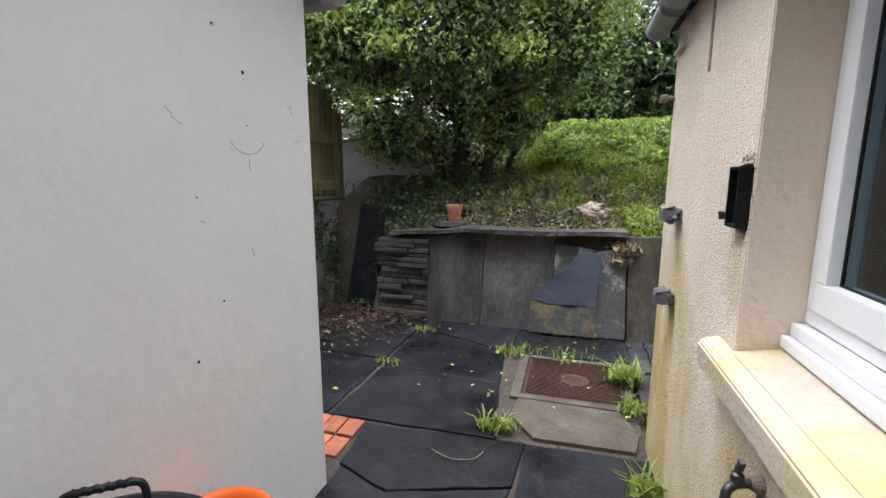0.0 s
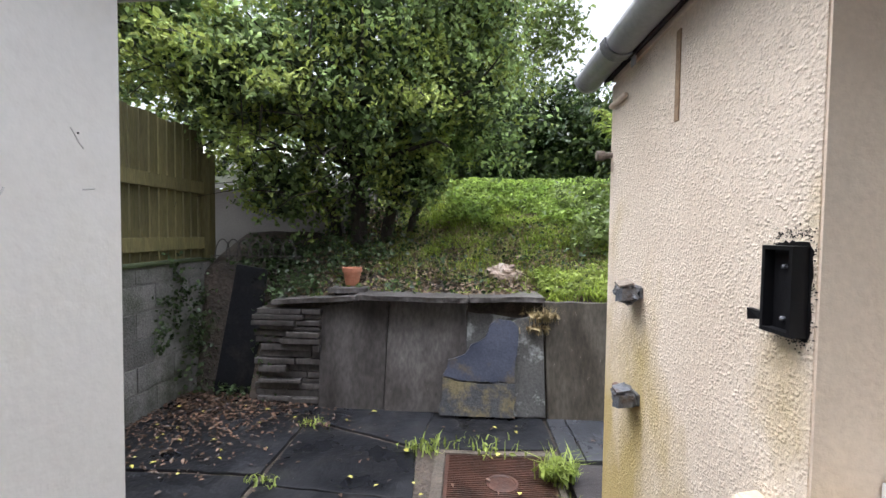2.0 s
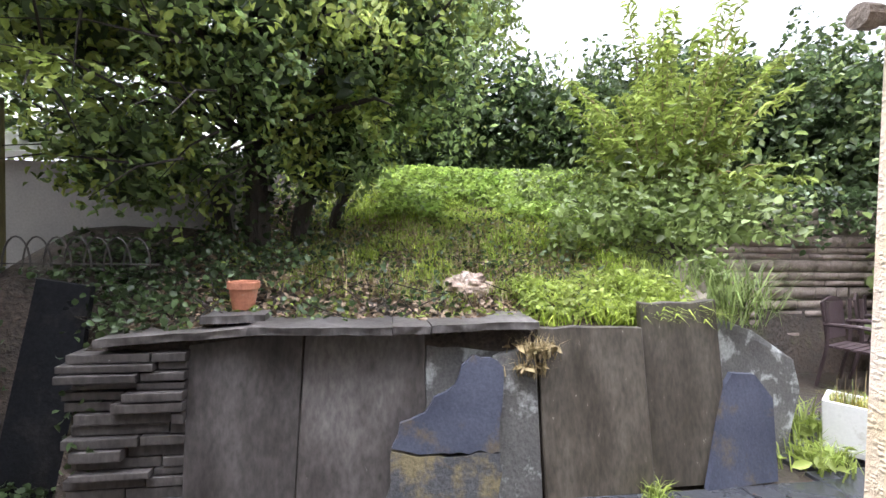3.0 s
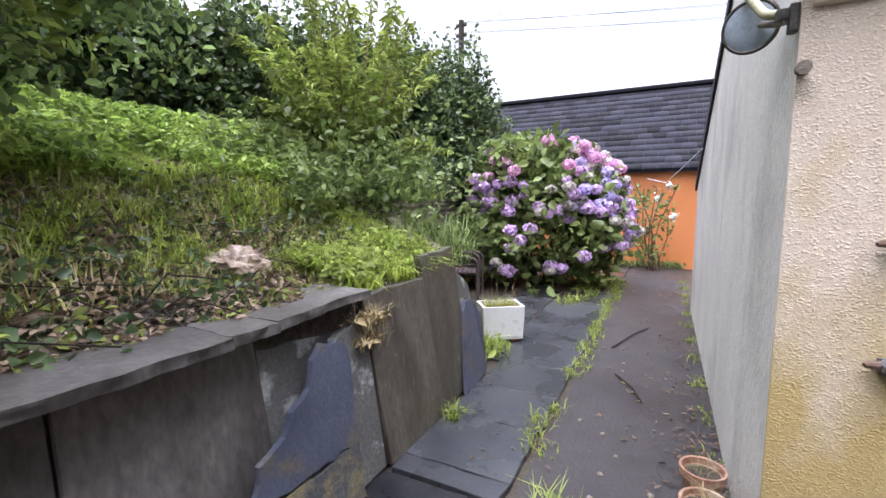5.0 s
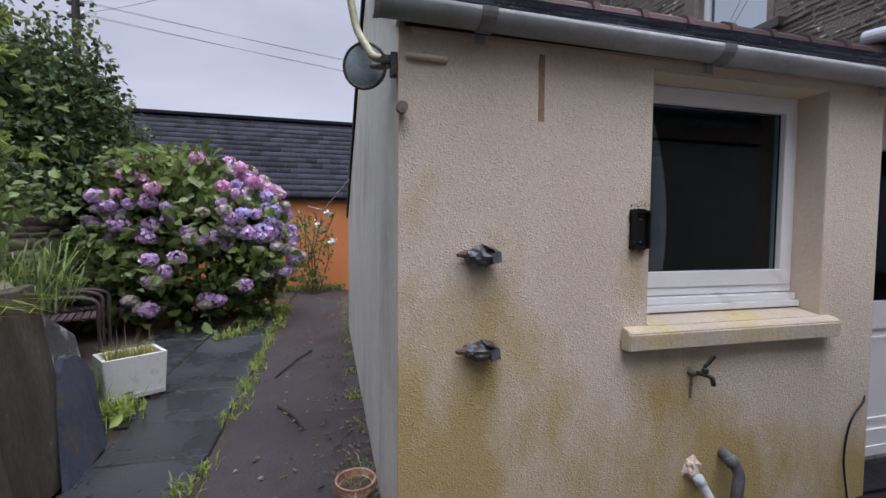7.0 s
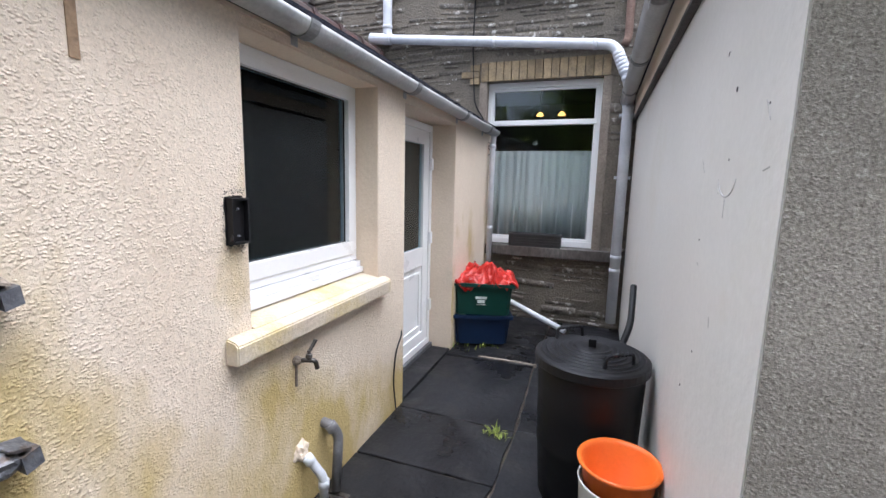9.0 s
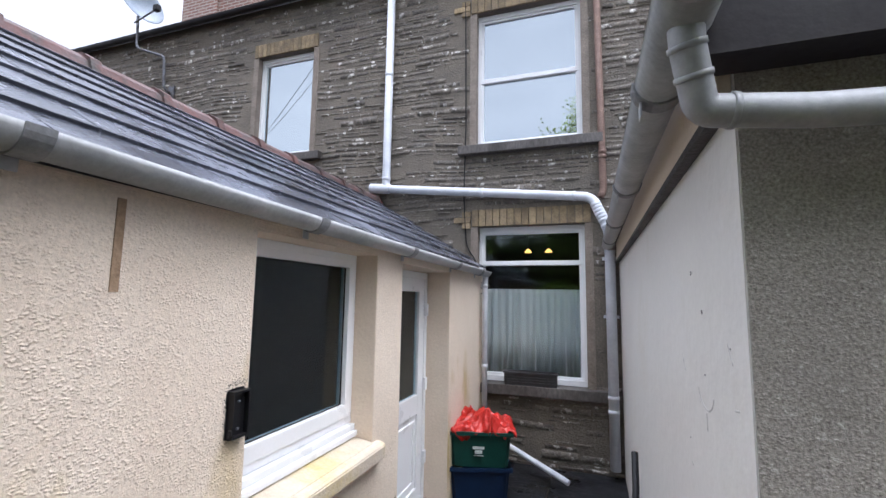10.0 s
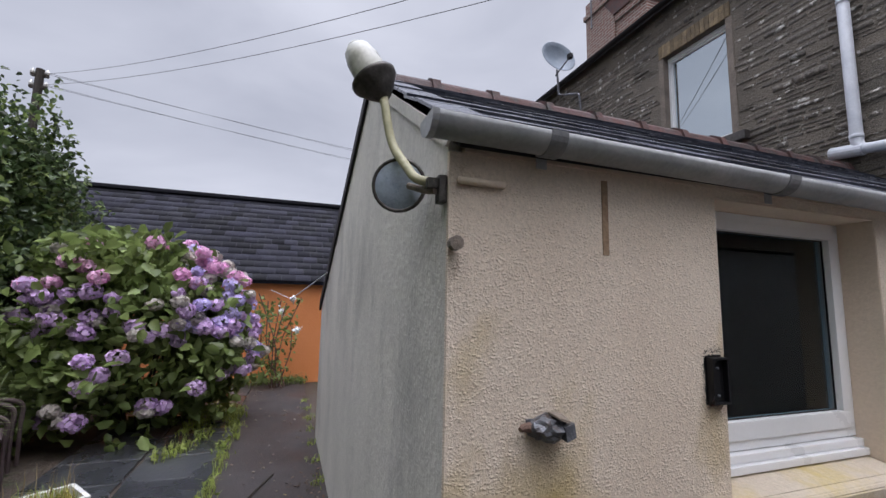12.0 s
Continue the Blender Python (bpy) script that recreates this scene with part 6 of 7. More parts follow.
# ---------------------------------------------------------------- garden: pots, planter, seats, rock
OLD_POT = surf("weathered_terracotta", [(0.24, 0.12, 0.075), (0.40, 0.24, 0.165)], scale=9, bump=0.35, grain=0.25, stain=(0.42, 0.34, 0.26), stain_at=(0.55, 0.68), stain_scale=9)


def flower_pot(label, at, r, h, tilt=0.0, clay=TERRACOTTA):
    t = thing("flower_pot", label, "flower pot", at)
    b = lathe([(r * 0.68, 0), (r * 0.7, 0.005), (r * 0.93, h * 0.74), (r * 1.04, h * 0.75), (r * 1.06, h * 0.98), (r * 1.03, h), (r * 0.93, h * 0.98), (r * 0.88, h * 0.8), (r * 0.82, h * 0.78)], at, 28)
    bmesh.ops.transform(b, matrix=Matrix.Translation(at) @ Matrix.Rotation(radians(tilt), 4, "X") @ Matrix.Translation(-Vector(at)), verts=b.verts)
    part("pot", b, clay, t, smooth=False)
    part("soil", lathe([(r * 0.8, 0.0), (r * 0.4, 0.012)], (at[0], at[1], at[2] + h * 0.8), 16), EARTH, t, "dark potting soil")
    return t


flower_pot("plain terracotta pot standing on the slate coping", (-1.29, 4.60, 1.05), 0.088, 0.165)
fp = [flower_pot("terracotta pot on the concrete with dead stalks", (0.95, 2.66, 0.0), 0.10, 0.17, clay=OLD_POT), flower_pot("low terracotta pot on the concrete with dead stalks", (0.73, 2.66, 0.0), 0.105, 0.13, clay=OLD_POT)]
for t in fp:
    x, y, z = t.location
    grass("stalks", [(x + random.uniform(-.05, .05), y + random.uniform(-.05, .05), 0.10) for _ in range(26)], 0.12, 0.003, STRAW, t, "dry brown stalks", lean=1.2)
pl = thing("planter", "white glazed sink planter with dry grass", "planter", (2.93, 4.43, 0.0))
rot = Matrix.Translation((2.93, 4.43, 0)) @ Matrix.Rotation(radians(-55), 4, "Z")
b = boxes((-0.225, 0.225, -0.17, 0.17, 0.03, 0.07), (-0.225, 0.225, -0.17, -0.14, 0.07, 0.38), (-0.225, 0.225, 0.14, 0.17, 0.07, 0.38), (-0.225, -0.195, -0.14, 0.14, 0.07, 0.38), (0.195, 0.225, -0.14, 0.14, 0.07, 0.38))
bmesh.ops.remove_doubles(b, verts=b.verts, dist=1e-4)
for v in b.verts:
    v.co.x *= 0.93 + 0.2 * v.co.z
    v.co.y *= 0.93 + 0.2 * v.co.z
bmesh.ops.bevel(b, geom=[e for e in b.edges if abs(e.verts[0].co.z - e.verts[1].co.z) > 0.2], offset=0.008, segments=2, affect="EDGES")
bmesh.ops.transform(b, matrix=rot, verts=b.verts)
part("sink", b, CERAMIC, pl)
b = boxes((-0.19, 0.19, -0.135, 0.135, 0.075, 0.33))
bmesh.ops.transform(b, matrix=rot, verts=b.verts)
part("soil", b, EARTH, pl)
for sx in (-0.14, 0.14):
    b = boxes((sx - 0.04, sx + 0.04, -0.12, 0.12, 0.0, 0.03))
    bmesh.ops.transform(b, matrix=rot, verts=b.verts)
    part("foot", b, BRICK_RED, pl, "brick under the sink")
roots = [rot @ Vector((random.uniform(-.18, .18), random.uniform(-.13, .13), 0.325)) for _ in range(330)]
grass("grass", roots[:220], 0.12, 0.003, LEAF_YELLOW, pl, "yellowing grass", 0.9)
grass("grass", roots[220:300], 0.16, 0.003, LEAF_LIGHT, pl, "fresh grass", 0.9)
grass("seed_stalks", roots[300:], 0.26, 0.0025, STRAW, pl, "dry seed stalks", 0.4)
for kx, ky, tz in ((4.45, 5.6, 200), (5.1, 5.85, 215)):
    seat = thing("garden_chair", "dark brown metal garden armchair", "chair", (kx, ky, 0), "garden chairs")
    CH = surf("brown_chair_metal", [(0.055, 0.036, 0.038), (0.09, 0.064, 0.064)], scale=8, rough=(0.4, 0.6), bump=0.1) if kx < 5 else CH
    mt = Matrix.Translation((kx, ky, 0)) @ Matrix.Rotation(radians(tz), 4, "Z")
    def chair_part(nm, b):
        bmesh.ops.transform(b, matrix=mt, verts=b.verts)
        return part(nm, b, CH, seat)
    for i in range(7):
        chair_part("slat", boxes((-0.24, 0.24, -0.24 + i * 0.07, -0.185 + i * 0.07, 0.42, 0.44)))
    bk = bmesh.new()
    prof = [(-0.24 + 0.48 * i / 8, -0.27 - 0.02, 0.48 + (0.40 + 0.06 * math.sin(math.pi * i / 8))) for i in range(9)]
    prism([(-0.22, -0.24, 0.50), (0.22, -0.24, 0.50)] + prof[::-1], (0, -0.02, 0), bk)
    chair_part("backrest", bk)
    for sx in (-0.27, 0.27):
        chair_part("armrest", tube(bend([(sx, -0.26, 0.66), (sx, 0.10, 0.68), (sx, 0.27, 0.62), (sx, 0.26, 0.42)], 0.1), 0.022, 8))
        chair_part("leg", tube(bend([(sx, 0.26, 0.44), (sx, 0.27, 0.0)], 0.05), 0.018, 8))
        chair_part("leg", tube(bend([(sx, -0.24, 0.9), (sx, -0.22, 0.44), (sx, -0.30, 0.0)], 0.1), 0.018, 8))
b = bmesh.new()
bmesh.ops.create_icosphere(b, subdivisions=4, radius=1.0)
for v in b.verts:
    d = v.co.normalized()
    r = 1 + 0.35 * noise.noise(d * 2.1) + 0.22 * noise.noise(d * 5) + 0.1 * noise.noise(d * 11)
    v.co = Vector((0.15 + d.x * r * 0.18, 4.97 + d.y * r * 0.14, 1.115 + d.z * r * 0.125))
hang("rock", "lumpy white quartz rock on the bank", "rock", b, ROCK)
# scalloped wire edging by the shed
ed = thing("garden_edging", "rusty scalloped wire edging on the bank", "garden edging", (-2.4, 4.9, 1.28))
for i in range(7):
    x = -2.72 + i * 0.115
    part("hoop", tube([(x + 0.08 * math.cos(a), 4.9, 1.27 + 0.19 * math.sin(a)) for a in (math.pi * k / 10 for k in range(11))], 0.006, 5), IRON, ed)
part("wire", tube([(-2.82, 4.9, 1.29), (-1.9, 4.9, 1.29)], 0.005, 5), IRON, ed)

# ---------------------------------------------------------------- utility pole, wires, far trees
px, py = 20.0, 12.75
pole = thing("utility_pole", "wooden utility pole with insulators", "utility pole", (px, py, 0))
part("shaft", tube([(px, py, -0.1), (px, py, 10.7)], 0.15, 12, taper=[0.19, 0.14]), BARK, pole)
for z in (10.4, 9.9):
    part("crossbar", boxes((px - 0.08, px + 0.08, py - 0.28, py + 0.28, z, z + 0.10)), BARK, pole)
    for d in (-0.24, 0.24):
        part("insulator", lathe([(0.07, 0), (0.09, 0.06), (0.05, 0.16), (0.02, 0.2)], (px, py + d, z + 0.12), 10), CERAMIC, pole)


def wire(label, p, q, sag):
    pts = [Vector(p).lerp(Vector(q), i / 16) - Vector((0, 0, sag * (1 - (2 * i / 16 - 1) ** 2))) for i in range(17)]
    t = thing("overhead_wire", label, "wire", p, "overhead wires")
    part("strand", tube(pts, 0.007, 5), BLACK_PLASTIC, t)


for k, (dy, z) in enumerate(((0.24, 10.6), (-0.24, 10.6), (0.24, 10.1), (-0.24, 10.1))):
    wire("thin overhead wire to the far pole", (px, py + dy, z), (px + 6 + k, -30, 9.6), 0.6)
wire("thin service wire to the house eaves", (px, py, 10.5), (2.1, HY + 0.1, 6.75), 0.5)
wire("thin service wire to the house eaves", (px, py - 0.2, 10.1), (2.6, HY + 0.1, 6.6), 0.45)
cl = thing("washing_line", "slack white washing line from the gable", "washing line", (4.0, GY + 0.07, 2.4))
part("cord", tube([(4.3, GY + 0.07, 2.05), (6.5, 2.9, 1.75), (9.38, 3.3, 1.95)], 0.006, 5), PIPE_WHITE, cl)

birch = thing("tree", "tall pale-leaved tree beyond the hedge", "tree", (0.6, 13.0, 2.0))
part("trunk", tube([(0.6, 13, 1.5), (0.5, 13.0, 5), (0.7, 13, 9.5)], 0.14, 9, taper=[0.2, 0.13, 0.04]), BARK, birch)
tree_limbs("limb", (0.55, 13, 4.5), [(-1.2, 12.6, 7.6), (2.2, 12.8, 7.9), (0.2, 12, 9.2), (1.6, 13.5, 9.4), (-0.8, 13.4, 9.3), (0.6, 12.6, 6.4)], 0.06, BARK, birch, 5)
pts = np.concatenate([blob_points(1500, c, r, 0.2, 0.4, 80 + i) for i, (c, r) in enumerate((((0.6, 13, 8.4), (1.8, 1.5, 1.9)), ((-0.9, 12.8, 7.0), (1.0, 1.0, 1.4)), ((2.0, 12.8, 7.2), (1.0, 1.0, 1.4)), ((0.6, 12.6, 5.6), (1.5, 1.2, 1.2))))])
leaves("crown", pts, 0.15, LEAF_MID, birch, width=0.55)

# ---------------------------------------------------------------- bank planting
def on_bank(n, x0, x1, y0, y1, seed, keep=None):
    g2 = random.Random(seed)
    out = []
    while len(out) < n:
        x, y = g2.uniform(x0, x1), g2.uniform(y0, y1)
        if x > 1.70 + max(0, y - 4.45) * 0.6 and y < 6.5:
            continue
        if keep and not keep(x, y, g2):
            continue
        out.append((x, y, bank_height(x, y)))
    return np.array(out)


def lumpy(f, cut, off):
    return lambda x, y, g2: noise.noise(Vector((x * f + off, y * f, 1.0))) > cut + g2.uniform(-0.15, 0.15)


under = on_bank(7500, -1.6, 2.4, 4.5, 7.6, 11, lambda x, y, g2: lumpy(2.2, -0.15, 0)(x, y, g2) and (y > 5.2 or g2.random() < 0.4))
tagged(leaves("bank_undergrowth", under + [0, 0, 0.03], 0.042, LEAF_LIGHT, width=0.6, up=1.2), "low mixed weeds covering the bank", "weeds", "", "stuff")
tagged(grass("bank_moss_grass", on_bank(12000, -1.1, 1.7, 4.75, 6.6, 28, lumpy(1.7, -0.12, 14)), 0.075, 0.003, GRASS, lean=1.3), "short bright grass and moss over the bank", "grass", "", "stuff")
ivy = on_bank(1900, -2.6, -0.6, 4.42, 5.3, 12, lambda x, y, g2: g2.random() < 1.1 - (x + 2.6) / 1.9 and abs(x + 1.34) + abs(y - 4.55) > 0.28)
ivy[:, 2] += np.random.default_rng(2).uniform(0.0, 0.16, len(ivy))
ivy = ivy[~((ivy[:, 0] < -1.85) & (ivy[:, 1] < 5.0) & (ivy[:, 2] > 1.27))]
tagged(leaves("ivy", ivy, 0.045, LEAF_DARK, width=0.8, up=1.0), "dark ivy creeping over the top of the wall", "ivy", "", "stuff")
fern = on_bank(11000, -0.5, 2.0, 5.75, 8.2, 13, lumpy(1.3, -0.28, 6))
fern[:, 2] += np.random.default_rng(3).uniform(0.02, 0.20, len(fern))
tagged(leaves("nettles", fern, 0.065, NETTLE, width=0.5, up=1.6), "bright green nettles and ground elder on the bank", "weeds", "", "stuff")
fr1 = on_bank(2400, 0.45, 1.68, 4.44, 4.95, 14)
fr1[:, 2] += np.random.default_rng(4).uniform(0.02, 0.14, len(fr1))
tagged(leaves("creeping_weeds", fr1, 0.045, LEAF_LIGHT, width=0.6, up=1.4), "bright creeping weeds above the slate slabs", "weeds", "", "stuff")
br = on_bank(1700, 0.9, 2.4, 5.2, 6.4, 15, lumpy(1.8, -0.1, 2))
br[:, 2] += np.random.default_rng(5).uniform(0.05, 0.45, len(br))
tagged(leaves("bramble", br, 0.065, LEAF_MID, width=0.6, up=1.2), "bramble leaves below the shrub", "bramble", "", "stuff")
tagged(grass("bank_grass", on_bank(5200, -1.0, 1.9, 4.85, 6.9, 16, lumpy(2.6, 0.0, 3)), 0.11, 0.004, LEAF_LIGHT, lean=1.3), "patches of long grass on the bank", "grass", "", "stuff")
tagged(grass("bright_grass", on_bank(5000, -0.7, 1.6, 4.95, 6.6, 26, lumpy(2.8, 0.05, 8)), 0.13, 0.004, GRASS, lean=1.5), "bright green grass tufts in the light patch", "grass", "", "stuff")
tagged(grass("edge_grass", on_bank(1500, 0.5, 1.66, 4.42, 4.95, 27, lumpy(3.0, 0.0, 4)), 0.17, 0.006, GRASS, lean=1.6), "bright grass over the slab tops", "grass", "", "stuff")
tagged(grass("bank_grass_dry", on_bank(1500, -1.2, 1.2, 4.7, 5.8, 17), 0.15, 0.004, STRAW, lean=1.2), "dry stalks on the bank", "grass", "", "stuff")
litter = on_bank(11500, -1.9, 1.6, 4.45, 6.3, 18)
tagged(leaves("leaf_litter", litter + [0, 0, 0.02], 0.046, LEAF_DEAD, width=0.6, up=2.0), "brown dead leaves on the bank", "leaf litter", "", "stuff")
tagged(grass("side_grass", np.array([(1.72 + random.uniform(0, .5) * 1.0, 4.42 + random.uniform(0.0, 0.8), 1.05 + random.uniform(-.15, .1)) for _ in range(700)]), 0.34, 0.005, LEAF_MID, lean=1.5), "long grass hanging over the end of the bank", "grass", "", "stuff")
twig = bmesh.new()
g = random.Random(21)
for i in range(60):
    x, y = g.uniform(-2.4, 1.2), g.uniform(4.5, 5.3)
    z = bank_height(x, y) + 0.02
    tube([(x, y, z), (x + g.uniform(-.15, .15), y + g.uniform(-.05, .1), z + g.uniform(0.03, .16)), (x + g.uniform(-.3, .3), y + g.uniform(-.1, .15), z + g.uniform(0, .12))], 0.004, 4, twig)
tagged(part("twigs", twig, BARK), "thin bare twigs among the ivy", "twigs", "", "stuff")
fi = on_bank(1500, -2.0, 1.3, 4.5, 5.9, 19, lumpy(2.0, -0.2, 11))
fi[:, 2] += np.random.default_rng(19).uniform(0.02, 0.10, len(fi))
tagged(leaves("front_ivy", fi, 0.042, LEAF_DARK, width=0.75, up=1.1), "small dark ivy leaves among the litter on the bank", "ivy", "", "stuff")
# ivy on the corner wall and slate stack
n = 1500
iv = np.stack([np.random.default_rng(6).uniform(-2.86, -1.75, n), np.random.default_rng(7).uniform(4.3, 4.75, n), np.random.default_rng(8).uniform(0.0, 1.2, n)], 1)
iv = iv[(iv[:, 1] > 4.26 + 0.1 * iv[:, 2]) & ((iv[:, 0] < -2.66) | (np.abs(iv[:, 0] + 2.02) < 0.12) | ((iv[:, 2] > 0.95) & (iv[:, 0] > -2.12)))]
tagged(leaves("corner_ivy", iv, 0.04, LEAF_DARK, width=0.8, up=0.4), "ivy trailing in the wall corner", "ivy", "", "stuff")
n = 900
bw = np.stack([np.full(n, -2.855) + np.random.default_rng(16).uniform(0, .05, n), np.random.default_rng(17).uniform(4.05, 4.9, n), np.random.default_rng(18).uniform(0.35, 1.35, n)], 1)
bw = bw[np.array([noise.noise(Vector((p[1] * 4, p[2] * 2, 0))) > 0.05 for p in bw])]
tagged(leaves("wall_ivy", bw, 0.035, LEAF_DARK, width=0.8, up=0.2), "small ivy leaves on the block wall", "ivy", "", "stuff")

# hydrangea flower heads
g = random.Random(31)
heads = {"mauve": [], "pink": [], "blue": [], "faded": []}
made = 0
while made < 185:
    th, zz = g.uniform(0, 6.28), g.uniform(-0.75, 0.95)
    rr = math.sqrt(max(0, 1 - zz * zz))
    d = Vector((math.cos(th) * rr, math.sin(th) * rr, zz))
    if d.x > 0.55 or d.y > 0.75:
        continue
    q = 1.0 + 0.30 * noise.noise(d * 1.9 + Vector((2, 5, 1))) - 0.12 * g.random()
    p = Vector((6.35 + d.x * 1.34 * q, 4.9 + d.y * 1.5 * q, 1.27 + d.z * 1.40 * q))
    if p.z < 0.25 or p.z < 1.2 and g.random() < 0.3 or noise.noise(p * 1.7) < -0.2 * g.random():
        continue
    kind = "faded" if g.random() < 0.22 else ("pink" if p.z > 1.85 and g.random() < 0.6 else ("blue" if p.y < 4.4 and g.random() < 0.5 else "mauve"))
    heads[kind].append((p, g.uniform(0.075, 0.125)))
    made += 1
for kind, rows in heads.items():
    matl = {"mauve": PETAL_MAUVE, "pink": PETAL_PINK, "blue": PETAL_BLUE, "faded": PETAL_FADED}[kind]
    for p, r in rows:
        k = 90
        d = rng.normal(size=(k, 3))
        d /= np.linalg.norm(d, axis=1)[:, None]
        c = np.array(p) + d * r * np.array([1, 1, 0.8]) * rng.uniform(0.82, 1.0, k)[:, None]
        leaves("flower_head", c, 0.055, matl, hyd, kind + " flower head", width=0.95, up=0.0, droop=0, fold=0.08, facing=d)
# climbing rose by the orange wall
rose = thing("rose", "straggling rose with a few pale blooms", "bush", (8.6, 3.1, 0))
rp = []
for i in range(9):
    a = g.uniform(0, 6.28)
    p0 = Vector((8.6 + g.uniform(-.15, .15), 3.1 + g.uniform(-.2, .2), 0))
    p2 = p0 + Vector((g.uniform(-.4, .3), g.uniform(-.5, .5), g.uniform(0.9, 1.9)))
    p1 = p0.lerp(p2, 0.5) + Vector((g.uniform(-.2, .2), g.uniform(-.2, .2), 0.1))
    part("stem", tube([p0, p1, p2], 0.012, 5), RUST, rose)
    rp += [p0.lerp(p1, t).lerp(p1.lerp(p2, t), t) + Vector((g.uniform(-.12, .12), g.uniform(-.12, .12), g.uniform(-.1, .1))) for t in (g.uniform(0.1, 1) for _ in range(34))]
leaves("foliage", rp, 0.10, LEAF_MID, rose, width=0.6)
for q in ((8.45, 2.85, 1.75), (8.4, 2.75, 1.15), (8.5, 3.05, 1.5)):
    leaves("bloom", np.array(q) + rng.normal(size=(30, 3)) * 0.035, 0.06, CURTAIN, rose, "pale pink-white bloom", width=0.9)

# ---------------------------------------------------------------- fallen leaves and weeds on the ground
def scatter(n, x0, x1, y0, y1, seed, z=0.012, dens=None):
    g2 = random.Random(seed)
    out = []
    while len(out) < n:
        x, y = g2.uniform(x0, x1), g2.uniform(y0, y1)
        if dens is None or g2.random() < dens(x, y):
            out.append((x, y, z + g2.uniform(0, 0.012)))
    return np.array(out)


corner = lambda x, y: math.exp(-((x + 2.5) / 0.75) ** 2 - ((y - 4.5) / 0.8) ** 2) + 0.005
tagged(leaves("fallen_leaves", scatter(1800, -2.85, 0.2, 2.6, 4.5, 41, dens=corner), 0.034, LEAF_BROWN, width=0.6, up=3.0, spread=0.6), "brown fallen leaves drifted in the corner", "leaf litter", "", "stuff")
tagged(leaves("yellow_leaves", scatter(46, -2.7, 0.5, 2.4, 4.3, 42, dens=lambda x, y: 0.2 + 0.8 * corner(x, y)), 0.042, LEAF_YELLOW, width=0.65, up=5.0, spread=0.4), "scattered yellow leaves on the slabs", "leaf litter", "", "stuff")
tagged(leaves("path_leaves", scatter(150, 0.6, 9.2, 2.56, 4.1, 43), 0.03, LEAF_BROWN, width=0.6, up=4.0, spread=0.6), "brown leaf scraps on the path", "leaf litter", "", "stuff")

tagged(leaves("gable_litter", scatter(320, 0.5, 4.2, GY + 0.05, GY + 0.62, 44, dens=lambda x, y: math.exp(-((y - GY - 0.1) / 0.2) ** 2) * (0.4 + 0.6 * math.exp(-((x - 1.3) / 0.6) ** 2))), 0.036, LEAF_BROWN, width=0.5, up=3.0, spread=0.6), "brown scraps and leaves along the gable foot", "leaf litter", "", "stuff")

g = random.Random(61)
sb = bmesh.new()
for i in range(16):
    x, y = g.uniform(0.9, 3.6), GY + 0.12 + abs(g.gauss(0, 0.3))
    a, L = g.uniform(0, 3.14), g.uniform(0.02, 0.06)
    tube([(x, y, 0.008), (x + L * math.cos(a), y + L * math.sin(a), 0.012)], g.uniform(0.003, 0.007), 5, sb)
tagged(part("wood_scraps", sb, STRAW), "pale scraps of wood and stalk on the concrete", "litter", "", "stuff")


def weed(label, at, n, h, spread, material=LEAF_LIGHT, wide=0.006):
    pts = np.array([(at[0] + random.gauss(0, spread), at[1] + random.gauss(0, spread * 0.6), at[2]) for _ in range(n)])
    v1, f1 = grass_arrays(pts, h, wide, 0.9)
    v2, f2 = leaf_arrays(pts[: n // 2] + [0, 0, h * 0.35], h * 0.45, up=1.2)
    return tagged(mesh_from("weed", np.concatenate([v1, v2]), np.concatenate([f1, f2 + len(v1)]), material), label, "weed", "", "stuff")


weed("tuft of green weed beside the drain cover", (0.36, 3.28, 0.0), 90, 0.22, 0.06)
weed("tuft of green weed beside the drain cover", (0.38, 2.86, 0.0), 40, 0.14, 0.06)
weed("leafy weed growing between slabs", (-0.42, 2.44, 0.0), 50, 0.12, 0.06)
weed("leafy weed growing between slabs", (-0.50, 3.60, 0.0), 60, 0.09, 0.08)
weed("grassy tuft behind the drain cover", (-0.1, 3.66, 0.0), 36, 0.10, 0.14)
weed("leafy weed at the wall foot", (0.34, 2.05, 0.0), 46, 0.20, 0.04)
weed("yellow-green weed at the corner joint", (-1.42, 3.95, 0.0), 40, 0.06, 0.07)
weed("yellow-green weed in a slab joint", (-1.48, 3.12, 0.0), 30, 0.05, 0.05)
weed("small weed in the yard slabs", (-0.35, 0.12, 0.0), 26, 0.07, 0.04)
weed("ivy weed at the foot of the boxes", (0.25, -1.35, 0.0), 50, 0.06, 0.12)
weed("grass tuft at the slate wall foot", (1.12, 4.12, 0.0), 40, 0.13, 0.06)
weed("grass tuft by the planter", (2.45, 4.35, 0.0), 110, 0.22, 0.12)
weed("grass tuft by the planter", (2.75, 4.75, 0.0), 90, 0.3, 0.15)
for i in range(34):
    t = i / 33
    if noise.noise(Vector((t * 9.0, 3.3, 0))) < -0.12:
        continue
    weed("weeds growing along the path joint", (0.75 + 6.2 * t + random.uniform(-.1, .1), 3.53 + random.uniform(-.06, .06), 0.0), 12 + int(22 * random.random()), 0.04 + 0.05 * random.random() + 0.05 * t, 0.07)
for i in range(14):
    weed("weeds beside the hydrangea", (4.7 + random.uniform(0, 2.6), 3.62 + random.uniform(0, 0.5), 0.0), 40, 0.14, 0.12)
for i in range(12):
    weed("weeds along the foot of the gable", (0.7 + 0.6 * i, GY + 0.09, 0.0), 22, 0.06, 0.07)
